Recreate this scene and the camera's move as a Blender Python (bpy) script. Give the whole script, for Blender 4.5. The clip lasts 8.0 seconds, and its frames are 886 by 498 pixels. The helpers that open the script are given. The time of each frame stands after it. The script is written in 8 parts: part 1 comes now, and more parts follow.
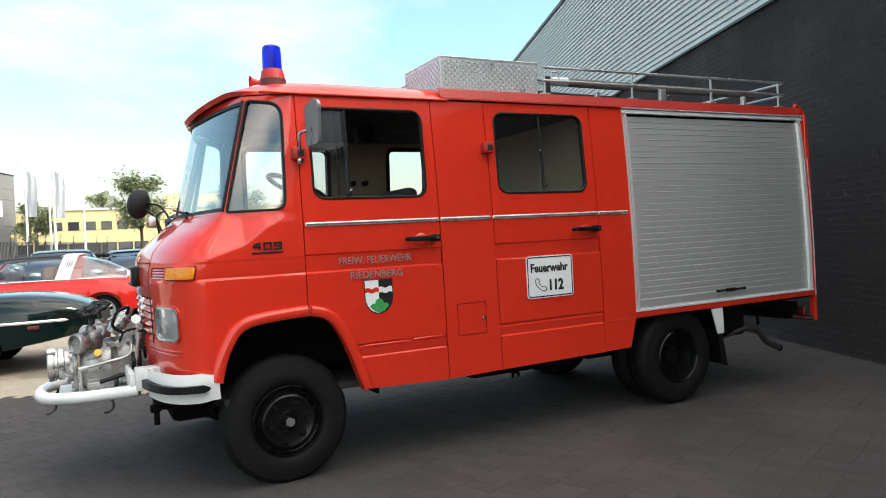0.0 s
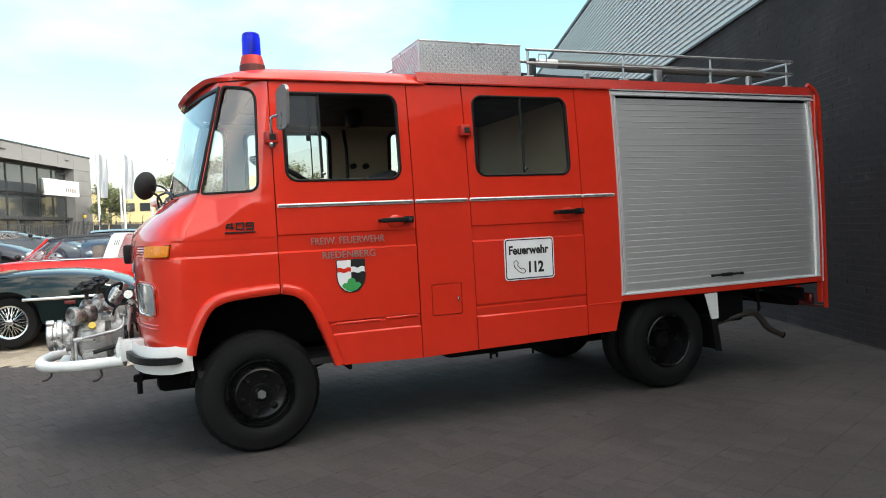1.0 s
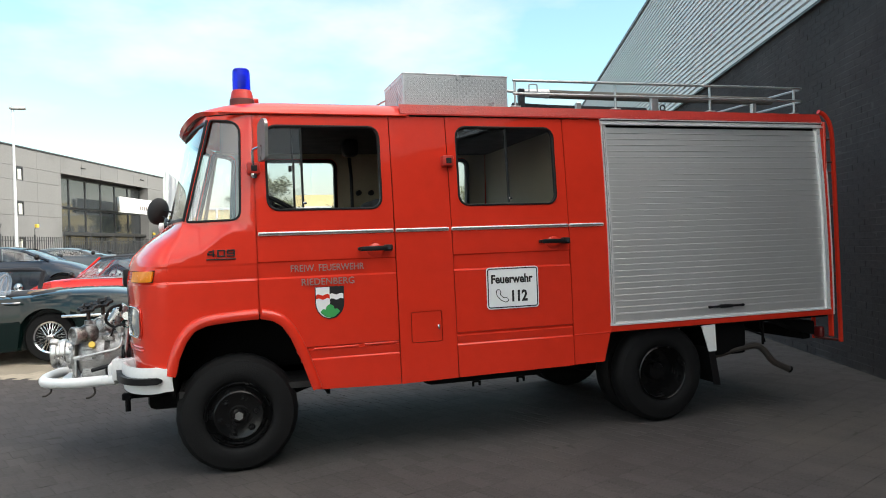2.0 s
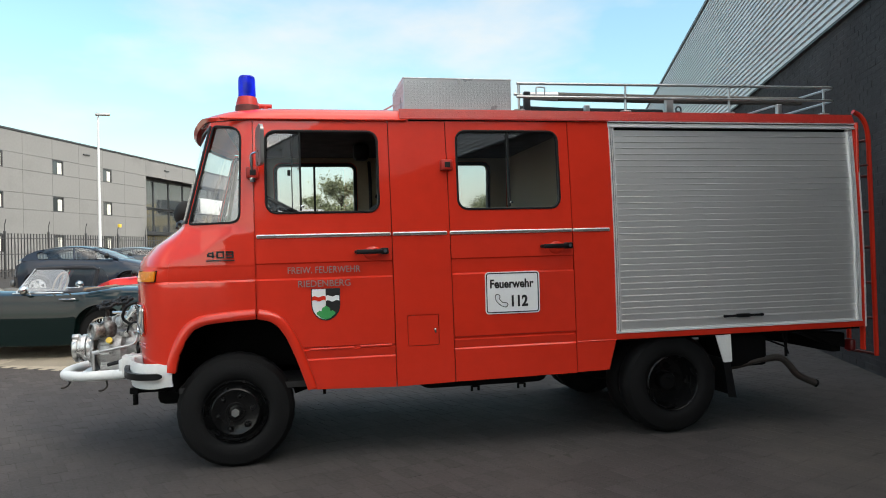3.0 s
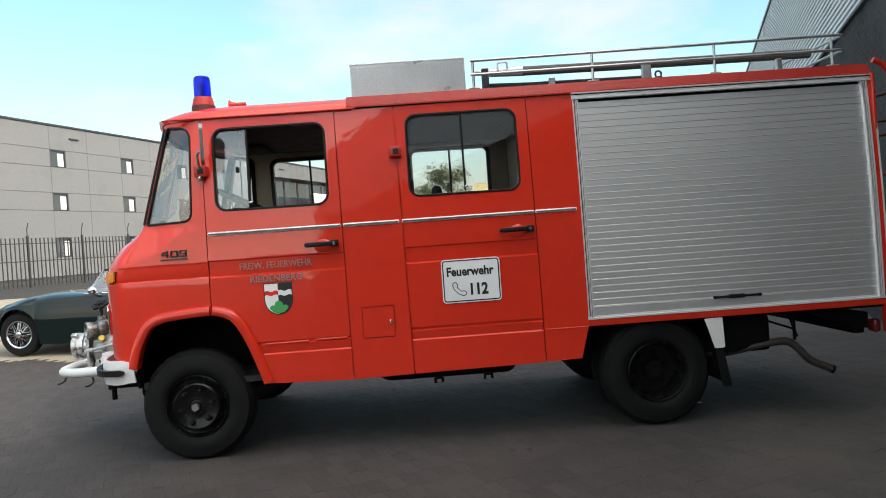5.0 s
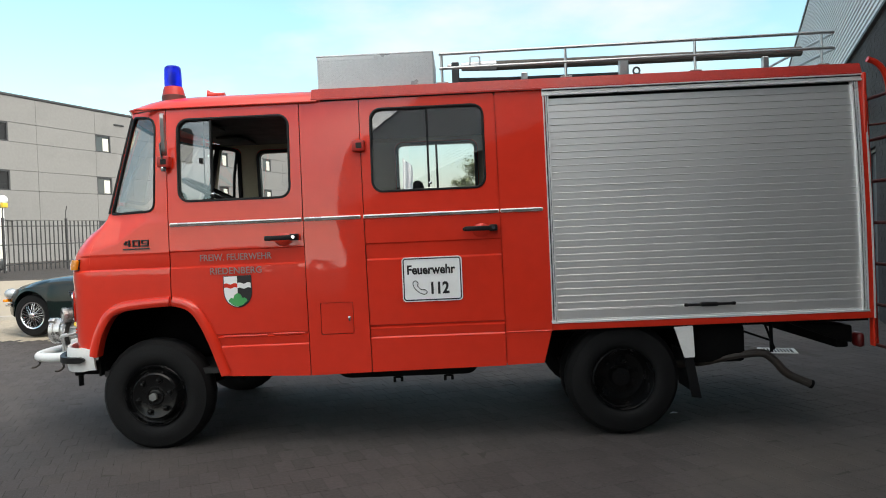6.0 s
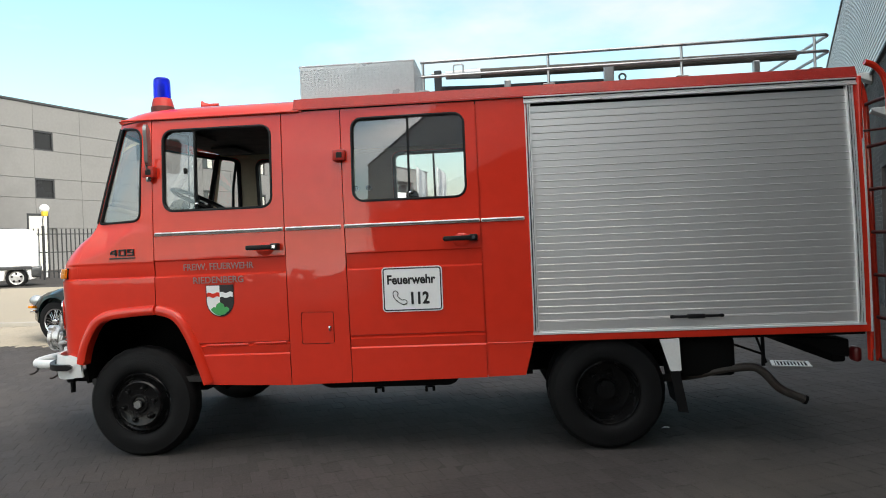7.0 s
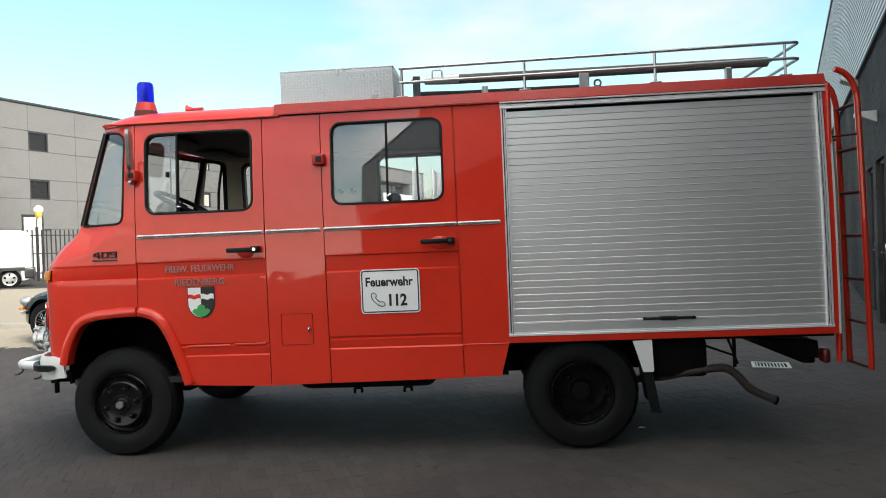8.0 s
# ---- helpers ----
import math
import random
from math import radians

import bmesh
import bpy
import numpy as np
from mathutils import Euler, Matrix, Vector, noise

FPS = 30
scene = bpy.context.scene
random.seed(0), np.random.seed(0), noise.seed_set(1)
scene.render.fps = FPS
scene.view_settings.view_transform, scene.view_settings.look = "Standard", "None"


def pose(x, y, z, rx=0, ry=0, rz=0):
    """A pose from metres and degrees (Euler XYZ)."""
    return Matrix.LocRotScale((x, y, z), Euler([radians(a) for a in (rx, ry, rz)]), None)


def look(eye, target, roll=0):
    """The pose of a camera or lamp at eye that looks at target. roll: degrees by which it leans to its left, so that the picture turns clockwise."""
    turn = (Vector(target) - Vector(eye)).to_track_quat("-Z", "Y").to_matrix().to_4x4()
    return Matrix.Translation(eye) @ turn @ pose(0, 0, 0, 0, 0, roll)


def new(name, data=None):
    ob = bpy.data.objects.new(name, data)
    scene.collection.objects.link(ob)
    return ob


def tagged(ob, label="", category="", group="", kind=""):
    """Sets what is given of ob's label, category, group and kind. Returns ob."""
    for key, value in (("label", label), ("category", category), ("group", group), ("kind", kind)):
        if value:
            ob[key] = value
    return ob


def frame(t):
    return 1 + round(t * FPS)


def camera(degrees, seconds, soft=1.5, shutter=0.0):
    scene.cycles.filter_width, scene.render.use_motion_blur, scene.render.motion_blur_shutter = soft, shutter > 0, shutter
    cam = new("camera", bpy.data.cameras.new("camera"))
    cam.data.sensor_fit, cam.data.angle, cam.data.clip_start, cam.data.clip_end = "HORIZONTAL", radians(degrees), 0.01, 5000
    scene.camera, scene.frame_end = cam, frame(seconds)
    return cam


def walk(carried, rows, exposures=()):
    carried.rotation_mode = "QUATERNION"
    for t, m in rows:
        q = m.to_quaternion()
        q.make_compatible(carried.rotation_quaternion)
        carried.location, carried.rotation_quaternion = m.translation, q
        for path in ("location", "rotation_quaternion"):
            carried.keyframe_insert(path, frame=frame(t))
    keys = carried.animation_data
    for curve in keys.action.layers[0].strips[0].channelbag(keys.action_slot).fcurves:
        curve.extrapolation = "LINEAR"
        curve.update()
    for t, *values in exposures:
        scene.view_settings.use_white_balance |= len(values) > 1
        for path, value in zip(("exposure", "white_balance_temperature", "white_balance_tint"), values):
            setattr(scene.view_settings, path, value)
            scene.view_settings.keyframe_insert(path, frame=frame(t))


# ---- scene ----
cam = camera(63.9, 8.0, soft=1.0)
METRES, TURN = 4.0, -27.4
BASE = pose(-1.09, -4.185, 1.425, -4.5, -0.35, 0)  # the first eye, and the true upright
ROWS = [
    (0.0, 0.0, 0.0, 0.0, 0.26, 2.98, 4.98),
    (0.5, 0.0791, -0.0159, -0.0013, 3.08, 1.93, 3.99),
    (1.0, 0.1477, -0.0153, -0.0141, 5.25, 1.95, 4.25),
    (1.5, 0.2224, -0.0176, -0.006, 7.36, 3.09, 4.48),
    (3.0, 0.4229, 0.0139, -0.0126, 16.16, 4.32, 2.27),
    (3.5, 0.4893, 0.0412, -0.0161, 17.75, 4.38, 3.71),
    (4.0, 0.5638, 0.071, -0.0168, 19.45, 3.11, 1.85),
    (4.5, 0.6205, 0.1125, -0.0207, 23.09, 3.72, 3.73),
    (6.0, 0.7854, 0.2373, -0.0165, 29.04, 3.2, 2.26),
    (6.5, 0.8274, 0.2801, -0.0168, 29.99, 3.82, 2.7),
    (7.0, 0.8634, 0.2964, -0.0154, 32.1, 3.91, 2.0),
    (7.5, 0.8912, 0.299, -0.0143, 31.77, 3.85, 2.04),
    (8.0, 0.9022, 0.2971, -0.0156, 31.86, 4.02, 1.94),
]
walk(cam, [(t, BASE @ pose(0, 0, 0, 0, 0, TURN) @ pose(METRES * x, METRES * y, METRES * z, 90 + pitch, roll, yaw)) for t, x, y, z, yaw, pitch, roll in ROWS],
     exposures=[(0.0, 1.60, 6800, 12), (1.5, 1.60, 6800, 12), (3.0, 1.32, 6750, 12), (4.5, 1.38, 6750, 12), (8.0, 1.43, 6850, 12)])

# ---- light ----
SUN_AZ, SUN_EL = radians(135), radians(40)  # clockwise from +y, above the horizon
world = bpy.data.worlds.new("sky")
scene.world = world
world.use_nodes = True
wn, wl = world.node_tree.nodes, world.node_tree.links
wn.clear()
w_out, w_bg, w_sky = wn.new("ShaderNodeOutputWorld"), wn.new("ShaderNodeBackground"), wn.new("ShaderNodeTexSky")
w_sky.sky_type, w_sky.sun_disc = "NISHITA", False
w_sky.sun_elevation, w_sky.sun_rotation, w_sky.air_density, w_sky.dust_density = SUN_EL, SUN_AZ, 1.3, 2.0
w_co, w_map = wn.new("ShaderNodeTexCoord"), wn.new("ShaderNodeMapping")
w_map.inputs["Scale"].default_value = (1.0, 1.0, 2.6)
w_noise, w_ramp, w_mix = wn.new("ShaderNodeTexNoise"), wn.new("ShaderNodeValToRGB"), wn.new("ShaderNodeMixRGB")
w_noise.inputs["Scale"].default_value, w_noise.inputs["Detail"].default_value, w_noise.inputs["Roughness"].default_value = 2.3, 7, 0.52
w_ramp.color_ramp.elements[0].position, w_ramp.color_ramp.elements[1].position = 0.455, 0.725
w_gain = wn.new("ShaderNodeVectorMath")
w_gain.operation, w_gain.inputs[1].default_value = "MULTIPLY", (0.74, 0.96, 0.94)
w_dot, w_glow, w_cloud = wn.new("ShaderNodeVectorMath"), wn.new("ShaderNodeMapRange"), wn.new("ShaderNodeVectorMath")
w_dot.operation, w_dot.inputs[1].default_value = "DOT_PRODUCT", (math.sin(SUN_AZ) * math.cos(SUN_EL), math.cos(SUN_AZ) * math.cos(SUN_EL), math.sin(SUN_EL))
w_glow.inputs["From Min"].default_value, w_glow.inputs["From Max"].default_value = -0.05, 1.0
w_glow.inputs["To Min"].default_value, w_glow.inputs["To Max"].default_value = 3.7, 17.5  # clouds are brighter towards the sun
w_cloud.operation, w_cloud.inputs[0].default_value = "SCALE", (1.0, 0.962, 0.908)
wl.new(w_co.outputs["Generated"], w_dot.inputs[0])
wl.new(w_dot.outputs["Value"], w_glow.inputs["Value"])
wl.new(w_glow.outputs["Result"], w_cloud.inputs["Scale"])
wl.new(w_cloud.outputs["Vector"], w_mix.inputs["Color2"])
wl.new(w_co.outputs["Generated"], w_map.inputs["Vector"])
wl.new(w_map.outputs["Vector"], w_noise.inputs["Vector"])
w_more = wn.new("ShaderNodeMath")
w_more.operation, w_more.inputs[1].default_value = "MULTIPLY_ADD", 0.13  # the cover thickens towards the sun
wl.new(w_dot.outputs["Value"], w_more.inputs[0])
wl.new(w_noise.outputs["Fac"], w_more.inputs[2])
wl.new(w_more.outputs[0], w_ramp.inputs["Fac"])
w_sep, w_haze, w_max = wn.new("ShaderNodeSeparateXYZ"), wn.new("ShaderNodeMapRange"), wn.new("ShaderNodeMath")
w_haze.inputs["From Min"].default_value, w_haze.inputs["From Max"].default_value = 0.0, 0.16
w_haze.inputs["To Min"].default_value, w_haze.inputs["To Max"].default_value = 1.0, 0.0
w_max.operation = "MAXIMUM"
wl.new(w_co.outputs["Generated"], w_sep.inputs["Vector"])
wl.new(w_sep.outputs["Z"], w_haze.inputs["Value"])
wl.new(w_haze.outputs["Result"], w_max.inputs[0])
wl.new(w_ramp.outputs["Color"], w_max.inputs[1])
wl.new(w_max.outputs[0], w_mix.inputs["Fac"])
wl.new(w_sky.outputs["Color"], w_gain.inputs[0])
wl.new(w_gain.outputs["Vector"], w_mix.inputs["Color1"])
wl.new(w_mix.outputs["Color"], w_bg.inputs["Color"])
wl.new(w_bg.outputs["Background"], w_out.inputs["Surface"])
w_bg.inputs["Strength"].default_value = 0.112
sun = new("sun", bpy.data.lights.new("sun", "SUN"))
sun.data.energy, sun.data.angle, sun.data.color = 0.8, radians(12), (1.0, 0.95, 0.88)
sun.matrix_world = look((0, 0, 0), (-math.sin(SUN_AZ) * math.cos(SUN_EL), -math.cos(SUN_AZ) * math.cos(SUN_EL), -math.sin(SUN_EL)))



# ---- materials ----
def material(name, rgb, rough=0.6, metal=0.0, vary=0.12, scale=3.0, fine=60.0, bump=0.0, bump_scale=80.0, coat=0.0, spec=0.5, spread=0.0, stain=None, stain_at=0.62, rough_vary=0.1, stretch=(1, 1, 1), island=False):
    """A surface with broad and fine variation, optional relief, stains and a shift per object."""
    m = bpy.data.materials.new(name)
    m.use_nodes = True
    n, l = m.node_tree.nodes, m.node_tree.links
    b = n["Principled BSDF"]
    b.inputs["Roughness"].default_value, b.inputs["Metallic"].default_value = rough, metal
    b.inputs["Specular IOR Level"].default_value = spec
    b.inputs["Coat Weight"].default_value, b.inputs["Coat Roughness"].default_value = coat, 0.03
    co, mp = n.new("ShaderNodeTexCoord"), n.new("ShaderNodeMapping")
    mp.inputs["Scale"].default_value = stretch
    l.new(co.outputs["Object"], mp.inputs["Vector"])
    one, two, add = n.new("ShaderNodeTexNoise"), n.new("ShaderNodeTexNoise"), n.new("ShaderNodeMath")
    one.inputs["Scale"].default_value, one.inputs["Detail"].default_value = scale, 5
    two.inputs["Scale"].default_value, two.inputs["Detail"].default_value = fine, 3
    for t in (one, two):
        l.new(mp.outputs["Vector"], t.inputs["Vector"])
    add.operation = "ADD"
    l.new(one.outputs["Fac"], add.inputs[0])
    l.new(two.outputs["Fac"], add.inputs[1])
    last = add.outputs[0]
    if spread:
        if island:
            info = n.new("ShaderNodeNewGeometry")
            rnd = info.outputs["Random Per Island"]
        else:
            info = n.new("ShaderNodeObjectInfo")
            rnd = info.outputs["Random"]
        more = n.new("ShaderNodeMath")
        more.operation, more.inputs[1].default_value = "MULTIPLY_ADD", spread
        l.new(rnd, more.inputs[0])
        l.new(last, more.inputs[2])
        last = more.outputs[0]
    ramp = n.new("ShaderNodeMapRange")
    ramp.inputs["From Min"].default_value, ramp.inputs["From Max"].default_value = 0.55, 1.45 + spread
    ramp.inputs["To Min"].default_value, ramp.inputs["To Max"].default_value = 1 - vary, 1 + vary
    l.new(last, ramp.inputs["Value"])
    mul = n.new("ShaderNodeVectorMath")
    mul.operation, mul.inputs[0].default_value = "SCALE", rgb
    l.new(ramp.outputs["Result"], mul.inputs["Scale"])
    colour = mul.outputs["Vector"]
    if stain:
        big, sr, mix = n.new("ShaderNodeTexNoise"), n.new("ShaderNodeValToRGB"), n.new("ShaderNodeMixRGB")
        big.inputs["Scale"].default_value, big.inputs["Detail"].default_value, big.inputs["Roughness"].default_value = scale * 0.45, 8, 0.65
        sr.color_ramp.elements[0].position, sr.color_ramp.elements[1].position = stain_at - 0.1, stain_at + 0.1
        l.new(mp.outputs["Vector"], big.inputs["Vector"])
        l.new(big.outputs["Fac"], sr.inputs["Fac"])
        l.new(sr.outputs["Color"], mix.inputs["Fac"])
        l.new(colour, mix.inputs["Color1"])
        mix.inputs["Color2"].default_value = (*stain, 1)
        colour = mix.outputs["Color"]
    l.new(colour, b.inputs["Base Color"])
    rr = n.new("ShaderNodeMapRange")
    rr.inputs["From Min"].default_value, rr.inputs["From Max"].default_value = 0.3, 0.7
    rr.inputs["To Min"].default_value, rr.inputs["To Max"].default_value = max(0.02, rough - rough_vary), min(1, rough + rough_vary)
    l.new(one.outputs["Fac"], rr.inputs["Value"])
    l.new(rr.outputs["Result"], b.inputs["Roughness"])
    if bump:
        grain, bp = n.new("ShaderNodeTexNoise"), n.new("ShaderNodeBump")
        grain.inputs["Scale"].default_value, grain.inputs["Detail"].default_value = bump_scale, 4
        bp.inputs["Strength"].default_value, bp.inputs["Distance"].default_value = bump, 0.01
        l.new(mp.outputs["Vector"], grain.inputs["Vector"])
        l.new(grain.outputs["Fac"], bp.inputs["Height"])
        l.new(bp.outputs["Normal"], b.inputs["Normal"])
        l.new(bp.outputs["Normal"], b.inputs["Coat Normal"])
    return m


def glass_material(name, tint, gloss=1.0, low=0.085):
    """A thin pane: clear with a mirror's share by angle."""
    m = bpy.data.materials.new(name)
    m.use_nodes = True
    n, l = m.node_tree.nodes, m.node_tree.links
    n.clear()
    out, mix, clear, shine = n.new("ShaderNodeOutputMaterial"), n.new("ShaderNodeMixShader"), n.new("ShaderNodeBsdfTransparent"), n.new("ShaderNodeBsdfGlossy")
    lw, power, share = n.new("ShaderNodeLayerWeight"), n.new("ShaderNodeMath"), n.new("ShaderNodeMath")
    lw.inputs["Blend"].default_value = 0.5
    power.operation, power.inputs[1].default_value = "POWER", 5.0
    share.operation, share.inputs[1].default_value, share.inputs[2].default_value = "MULTIPLY_ADD", 0.9, low
    clear.inputs["Color"].default_value = (*tint, 1)
    shine.inputs["Roughness"].default_value, shine.inputs["Color"].default_value = 0.01, (gloss, gloss, gloss, 1)
    l.new(lw.outputs["Facing"], power.inputs[0])
    l.new(power.outputs[0], share.inputs[0])
    l.new(share.outputs[0], mix.inputs["Fac"])
    l.new(clear.outputs[0], mix.inputs[1])
    l.new(shine.outputs[0], mix.inputs[2])
    l.new(mix.outputs[0], out.inputs["Surface"])
    return m


M_RED = material("fire_red_paint", (0.70, 0.034, 0.014), 0.35, vary=0.07, scale=1.2, fine=9, coat=1.0, spec=0.12, bump=0.28, bump_scale=2.6, rough_vary=0.05)
M_RED_DULL = material("red_tread_plate", (0.46, 0.024, 0.014), 0.42, vary=0.18, scale=6, fine=40, bump=0.2, bump_scale=60)
M_BLACK = material("black_rubber", (0.006, 0.006, 0.0065), 0.45, vary=0.2, scale=6, spec=0.3)
M_TYRE = material("tyre_rubber", (0.0055, 0.0055, 0.0058), 0.7, vary=0.25, scale=5, fine=120, bump=0.25, bump_scale=90, spec=0.22)
M_RIM = material("black_wheel_paint", (0.0055, 0.0055, 0.0058), 0.24, vary=0.25, scale=12, fine=90, spec=0.28, rough_vary=0.08)
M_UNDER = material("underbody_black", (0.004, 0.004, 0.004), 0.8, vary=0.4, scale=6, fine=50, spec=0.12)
M_ALU = material("roller_aluminium", (0.82, 0.81, 0.795), 0.42, metal=0.72, vary=0.05, scale=1.5, fine=30, stretch=(0.3, 1, 6), rough_vary=0.03, stain=(0.78, 0.77, 0.75), stain_at=0.62)
M_ALU_EDGE = material("bright_aluminium", (0.82, 0.815, 0.80), 0.35, metal=0.35, vary=0.03, scale=3, fine=30)
M_TREAD = material("tread_plate_aluminium", (0.62, 0.63, 0.635), 0.34, metal=0.45, vary=0.1, scale=5, fine=60)
M_CHROME = material("chrome", (0.70, 0.71, 0.72), 0.12, metal=1.0, vary=0.05, scale=10, rough_vary=0.05)
M_STEEL = material("galvanised_steel", (0.56, 0.56, 0.555), 0.38, metal=0.75, vary=0.18, scale=14, fine=120)
M_PUMP = material("cast_aluminium", (0.46, 0.45, 0.435), 0.38, metal=0.85, vary=0.35, scale=16, fine=140, bump=0.4, bump_scale=120, stain=(0.05, 0.046, 0.040), stain_at=0.56)
M_CAP = material("worn_coupling_metal", (0.60, 0.59, 0.57), 0.30, metal=0.9, vary=0.25, scale=18, fine=140, stain=(0.215, 0.208, 0.195), stain_at=0.64)
M_MIRROR_BACK = material("dull_mirror_shell", (0.26, 0.26, 0.255), 0.35, metal=0.6, vary=0.15, scale=14, fine=90)
M_WHITE = material("white_paint", (0.78, 0.78, 0.76), 0.35, vary=0.06, scale=5, fine=60, stain=(0.52, 0.51, 0.47), stain_at=0.72)
M_SIGN = material("sign_white", (0.88, 0.88, 0.87), 0.4, vary=0.03)
M_INK = material("sign_black", (0.012, 0.012, 0.012), 0.5, vary=0.1)
M_LETTER = material("grey_lettering", (0.25, 0.215, 0.20), 0.45, vary=0.08)
M_GREEN = material("crest_green", (0.05, 0.36, 0.10), 0.4, vary=0.05)
M_BADGE = material("badge_black", (0.02, 0.02, 0.02), 0.4, metal=0.3)
M_CREAM = material("cream_lining", (0.46, 0.41, 0.29), 0.7, vary=0.1, scale=4, fine=50)
M_DARK_TRIM = material("dark_trim", (0.013, 0.0125, 0.012), 0.75, vary=0.25, scale=6, fine=80)
M_SEAT = material("seat_cloth", (0.035, 0.035, 0.037), 0.9, vary=0.3, scale=10, fine=200, bump=0.2, bump_scale=200)
M_HOSE = material("suction_hose_brown", (0.125, 0.112, 0.095), 0.8, vary=0.25, scale=6, fine=60)
M_BLUE = material("beacon_blue", (0.010, 0.030, 0.85), 0.12, vary=0.1, coat=0.4)
M_BLUE.node_tree.nodes["Principled BSDF"].inputs["Transmission Weight"].default_value = 0.6
M_BLUE.node_tree.nodes["Principled BSDF"].inputs["IOR"].default_value = 1.15
M_AMBER = material("amber_lens", (0.85, 0.26, 0.01), 0.18, vary=0.12, scale=30, coat=0.5)
M_TAIL = material("dark_red_lens", (0.10, 0.006, 0.006), 0.3, coat=0.2)
M_LENS = material("lamp_lens", (0.42, 0.45, 0.46), 0.12, metal=0.5, vary=0.2, scale=20, coat=0.6)
M_YELLOW = material("yellow_cap", (0.72, 0.50, 0.05), 0.4)
M_EXHAUST = material("rusty_exhaust", (0.055, 0.047, 0.042), 0.65, metal=0.3, vary=0.4, scale=14, fine=90, stain=(0.05, 0.035, 0.028), stain_at=0.55)
M_GRATE = material("grate_steel", (0.42, 0.42, 0.41), 0.5, metal=0.4, vary=0.2, scale=14, fine=120)
# red darkened to carry the shade on the ladder and beacon foot
M_RED_SHADED = material("shaded_red", (0.10, 0.018, 0.014), 0.6, vary=0.3, scale=10, fine=70)
M_GLASS = glass_material("clear_glass", (0.885, 0.90, 0.905), low=0.14)
M_SCREEN = glass_material("windscreen_glass", (0.86, 0.885, 0.89), low=0.16)
M_BLUE_GLASS = glass_material("tinted_glass", (0.82, 0.88, 0.88))
M_PAVER = material("dark_paver", (0.0625, 0.0560, 0.0535), 0.85, vary=0.36, scale=0.8, fine=38, bump=0.35, bump_scale=60, spread=0.42, stain=(0.092, 0.082, 0.072), stain_at=0.64, spec=0.22)
M_PAVER_ALL = material("dark_paving", (0.0625, 0.0560, 0.0535), 0.85, vary=0.36, scale=0.8, fine=38, bump=0.35, bump_scale=60, spread=0.42, island=True, stain=(0.092, 0.082, 0.072), stain_at=0.64, spec=0.22)
M_ASPHALT = material("asphalt", (0.050, 0.045, 0.041), 0.9, vary=0.2, scale=0.4, fine=60, bump=0.4, bump_scale=120, spec=0.25)
M_LIGHT_PAVE = material("light_paving", (0.30, 0.26, 0.20), 0.9, vary=0.18, scale=1.0, fine=40, spread=0.3, island=True)
M_SAND = material("pale_joint_sand", (0.22, 0.19, 0.145), 0.95, vary=0.2, scale=1.5, fine=60)
M_KERB = material("concrete_kerb", (0.33, 0.31, 0.27), 0.9, vary=0.15, scale=3, fine=60)
M_BRICK = material("black_brick", (0.0365, 0.0300, 0.0305), 0.7, vary=0.42, scale=0.7, fine=30, bump=0.35, bump_scale=60, spread=0.25, stain=(0.064, 0.054, 0.054), stain_at=0.58, spec=0.15)
M_BRICK_ALL = material("black_brickwork", (0.0365, 0.0300, 0.0305), 0.7, vary=0.42, scale=0.7, fine=30, bump=0.35, bump_scale=60, spread=0.25, island=True, stain=(0.064, 0.054, 0.054), stain_at=0.58, spec=0.15)
M_MORTAR = material("dark_mortar", (0.046, 0.041, 0.041), 0.95, vary=0.3, scale=0.7, fine=60, spec=0.2, stain=(0.150, 0.136, 0.132), stain_at=0.58)
M_CLAD = material("silver_cladding", (0.64, 0.625, 0.615), 0.45, metal=0.35, vary=0.08, scale=0.8, fine=20)
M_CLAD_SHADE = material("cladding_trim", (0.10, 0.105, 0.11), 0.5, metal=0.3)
M_PANEL = material("concrete_panel", (0.205, 0.203, 0.199), 0.8, vary=0.09, scale=0.35, fine=6, stain=(0.165, 0.163, 0.160), stain_at=0.62)
M_FRAME_GREY = material("dark_window_frame", (0.045, 0.047, 0.05), 0.5, metal=0.3)
M_FAR_GLASS = material("far_window_glass", (0.040, 0.047, 0.052), 0.06, vary=0.3, scale=0.3, coat=0.5)
M_DARK_PANE = material("dark_window_pane", (0.018, 0.019, 0.021), 0.25, vary=0.2, scale=0.5, spec=0.2)
M_BLIND = material("window_blind", (0.62, 0.61, 0.55), 0.8, vary=0.1)
M_YELLOW_WALL = material("yellow_render", (0.76, 0.63, 0.33), 0.85, vary=0.05, scale=0.3)
M_FENCE = material("fence_steel", (0.05, 0.05, 0.052), 0.5, metal=0.3)
M_POLE = material("pole_white", (0.66, 0.67, 0.68), 0.45, vary=0.05)
M_FLAG = material("flag_cloth", (0.70, 0.71, 0.73), 0.85, vary=0.05)
M_BARK = material("bark", (0.07, 0.055, 0.04), 0.95, vary=0.3, scale=4)
M_LEAF = material("tree_leaves", (0.19, 0.215, 0.115), 0.7, vary=0.45, scale=0.7, fine=4)
M_CAR_GREEN = material("racing_green_paint", (0.0022, 0.0085, 0.0080), 0.08, vary=0.05, coat=0.25, rough_vary=0.02, spec=0.35)
M_CAR_RED = material("car_red_paint", (0.62, 0.020, 0.014), 0.15, vary=0.04, coat=0.0, rough_vary=0.03)
M_CAR_NAVY = material("car_navy_paint", (0.012, 0.018, 0.030), 0.12, vary=0.04, coat=0.0, rough_vary=0.03)
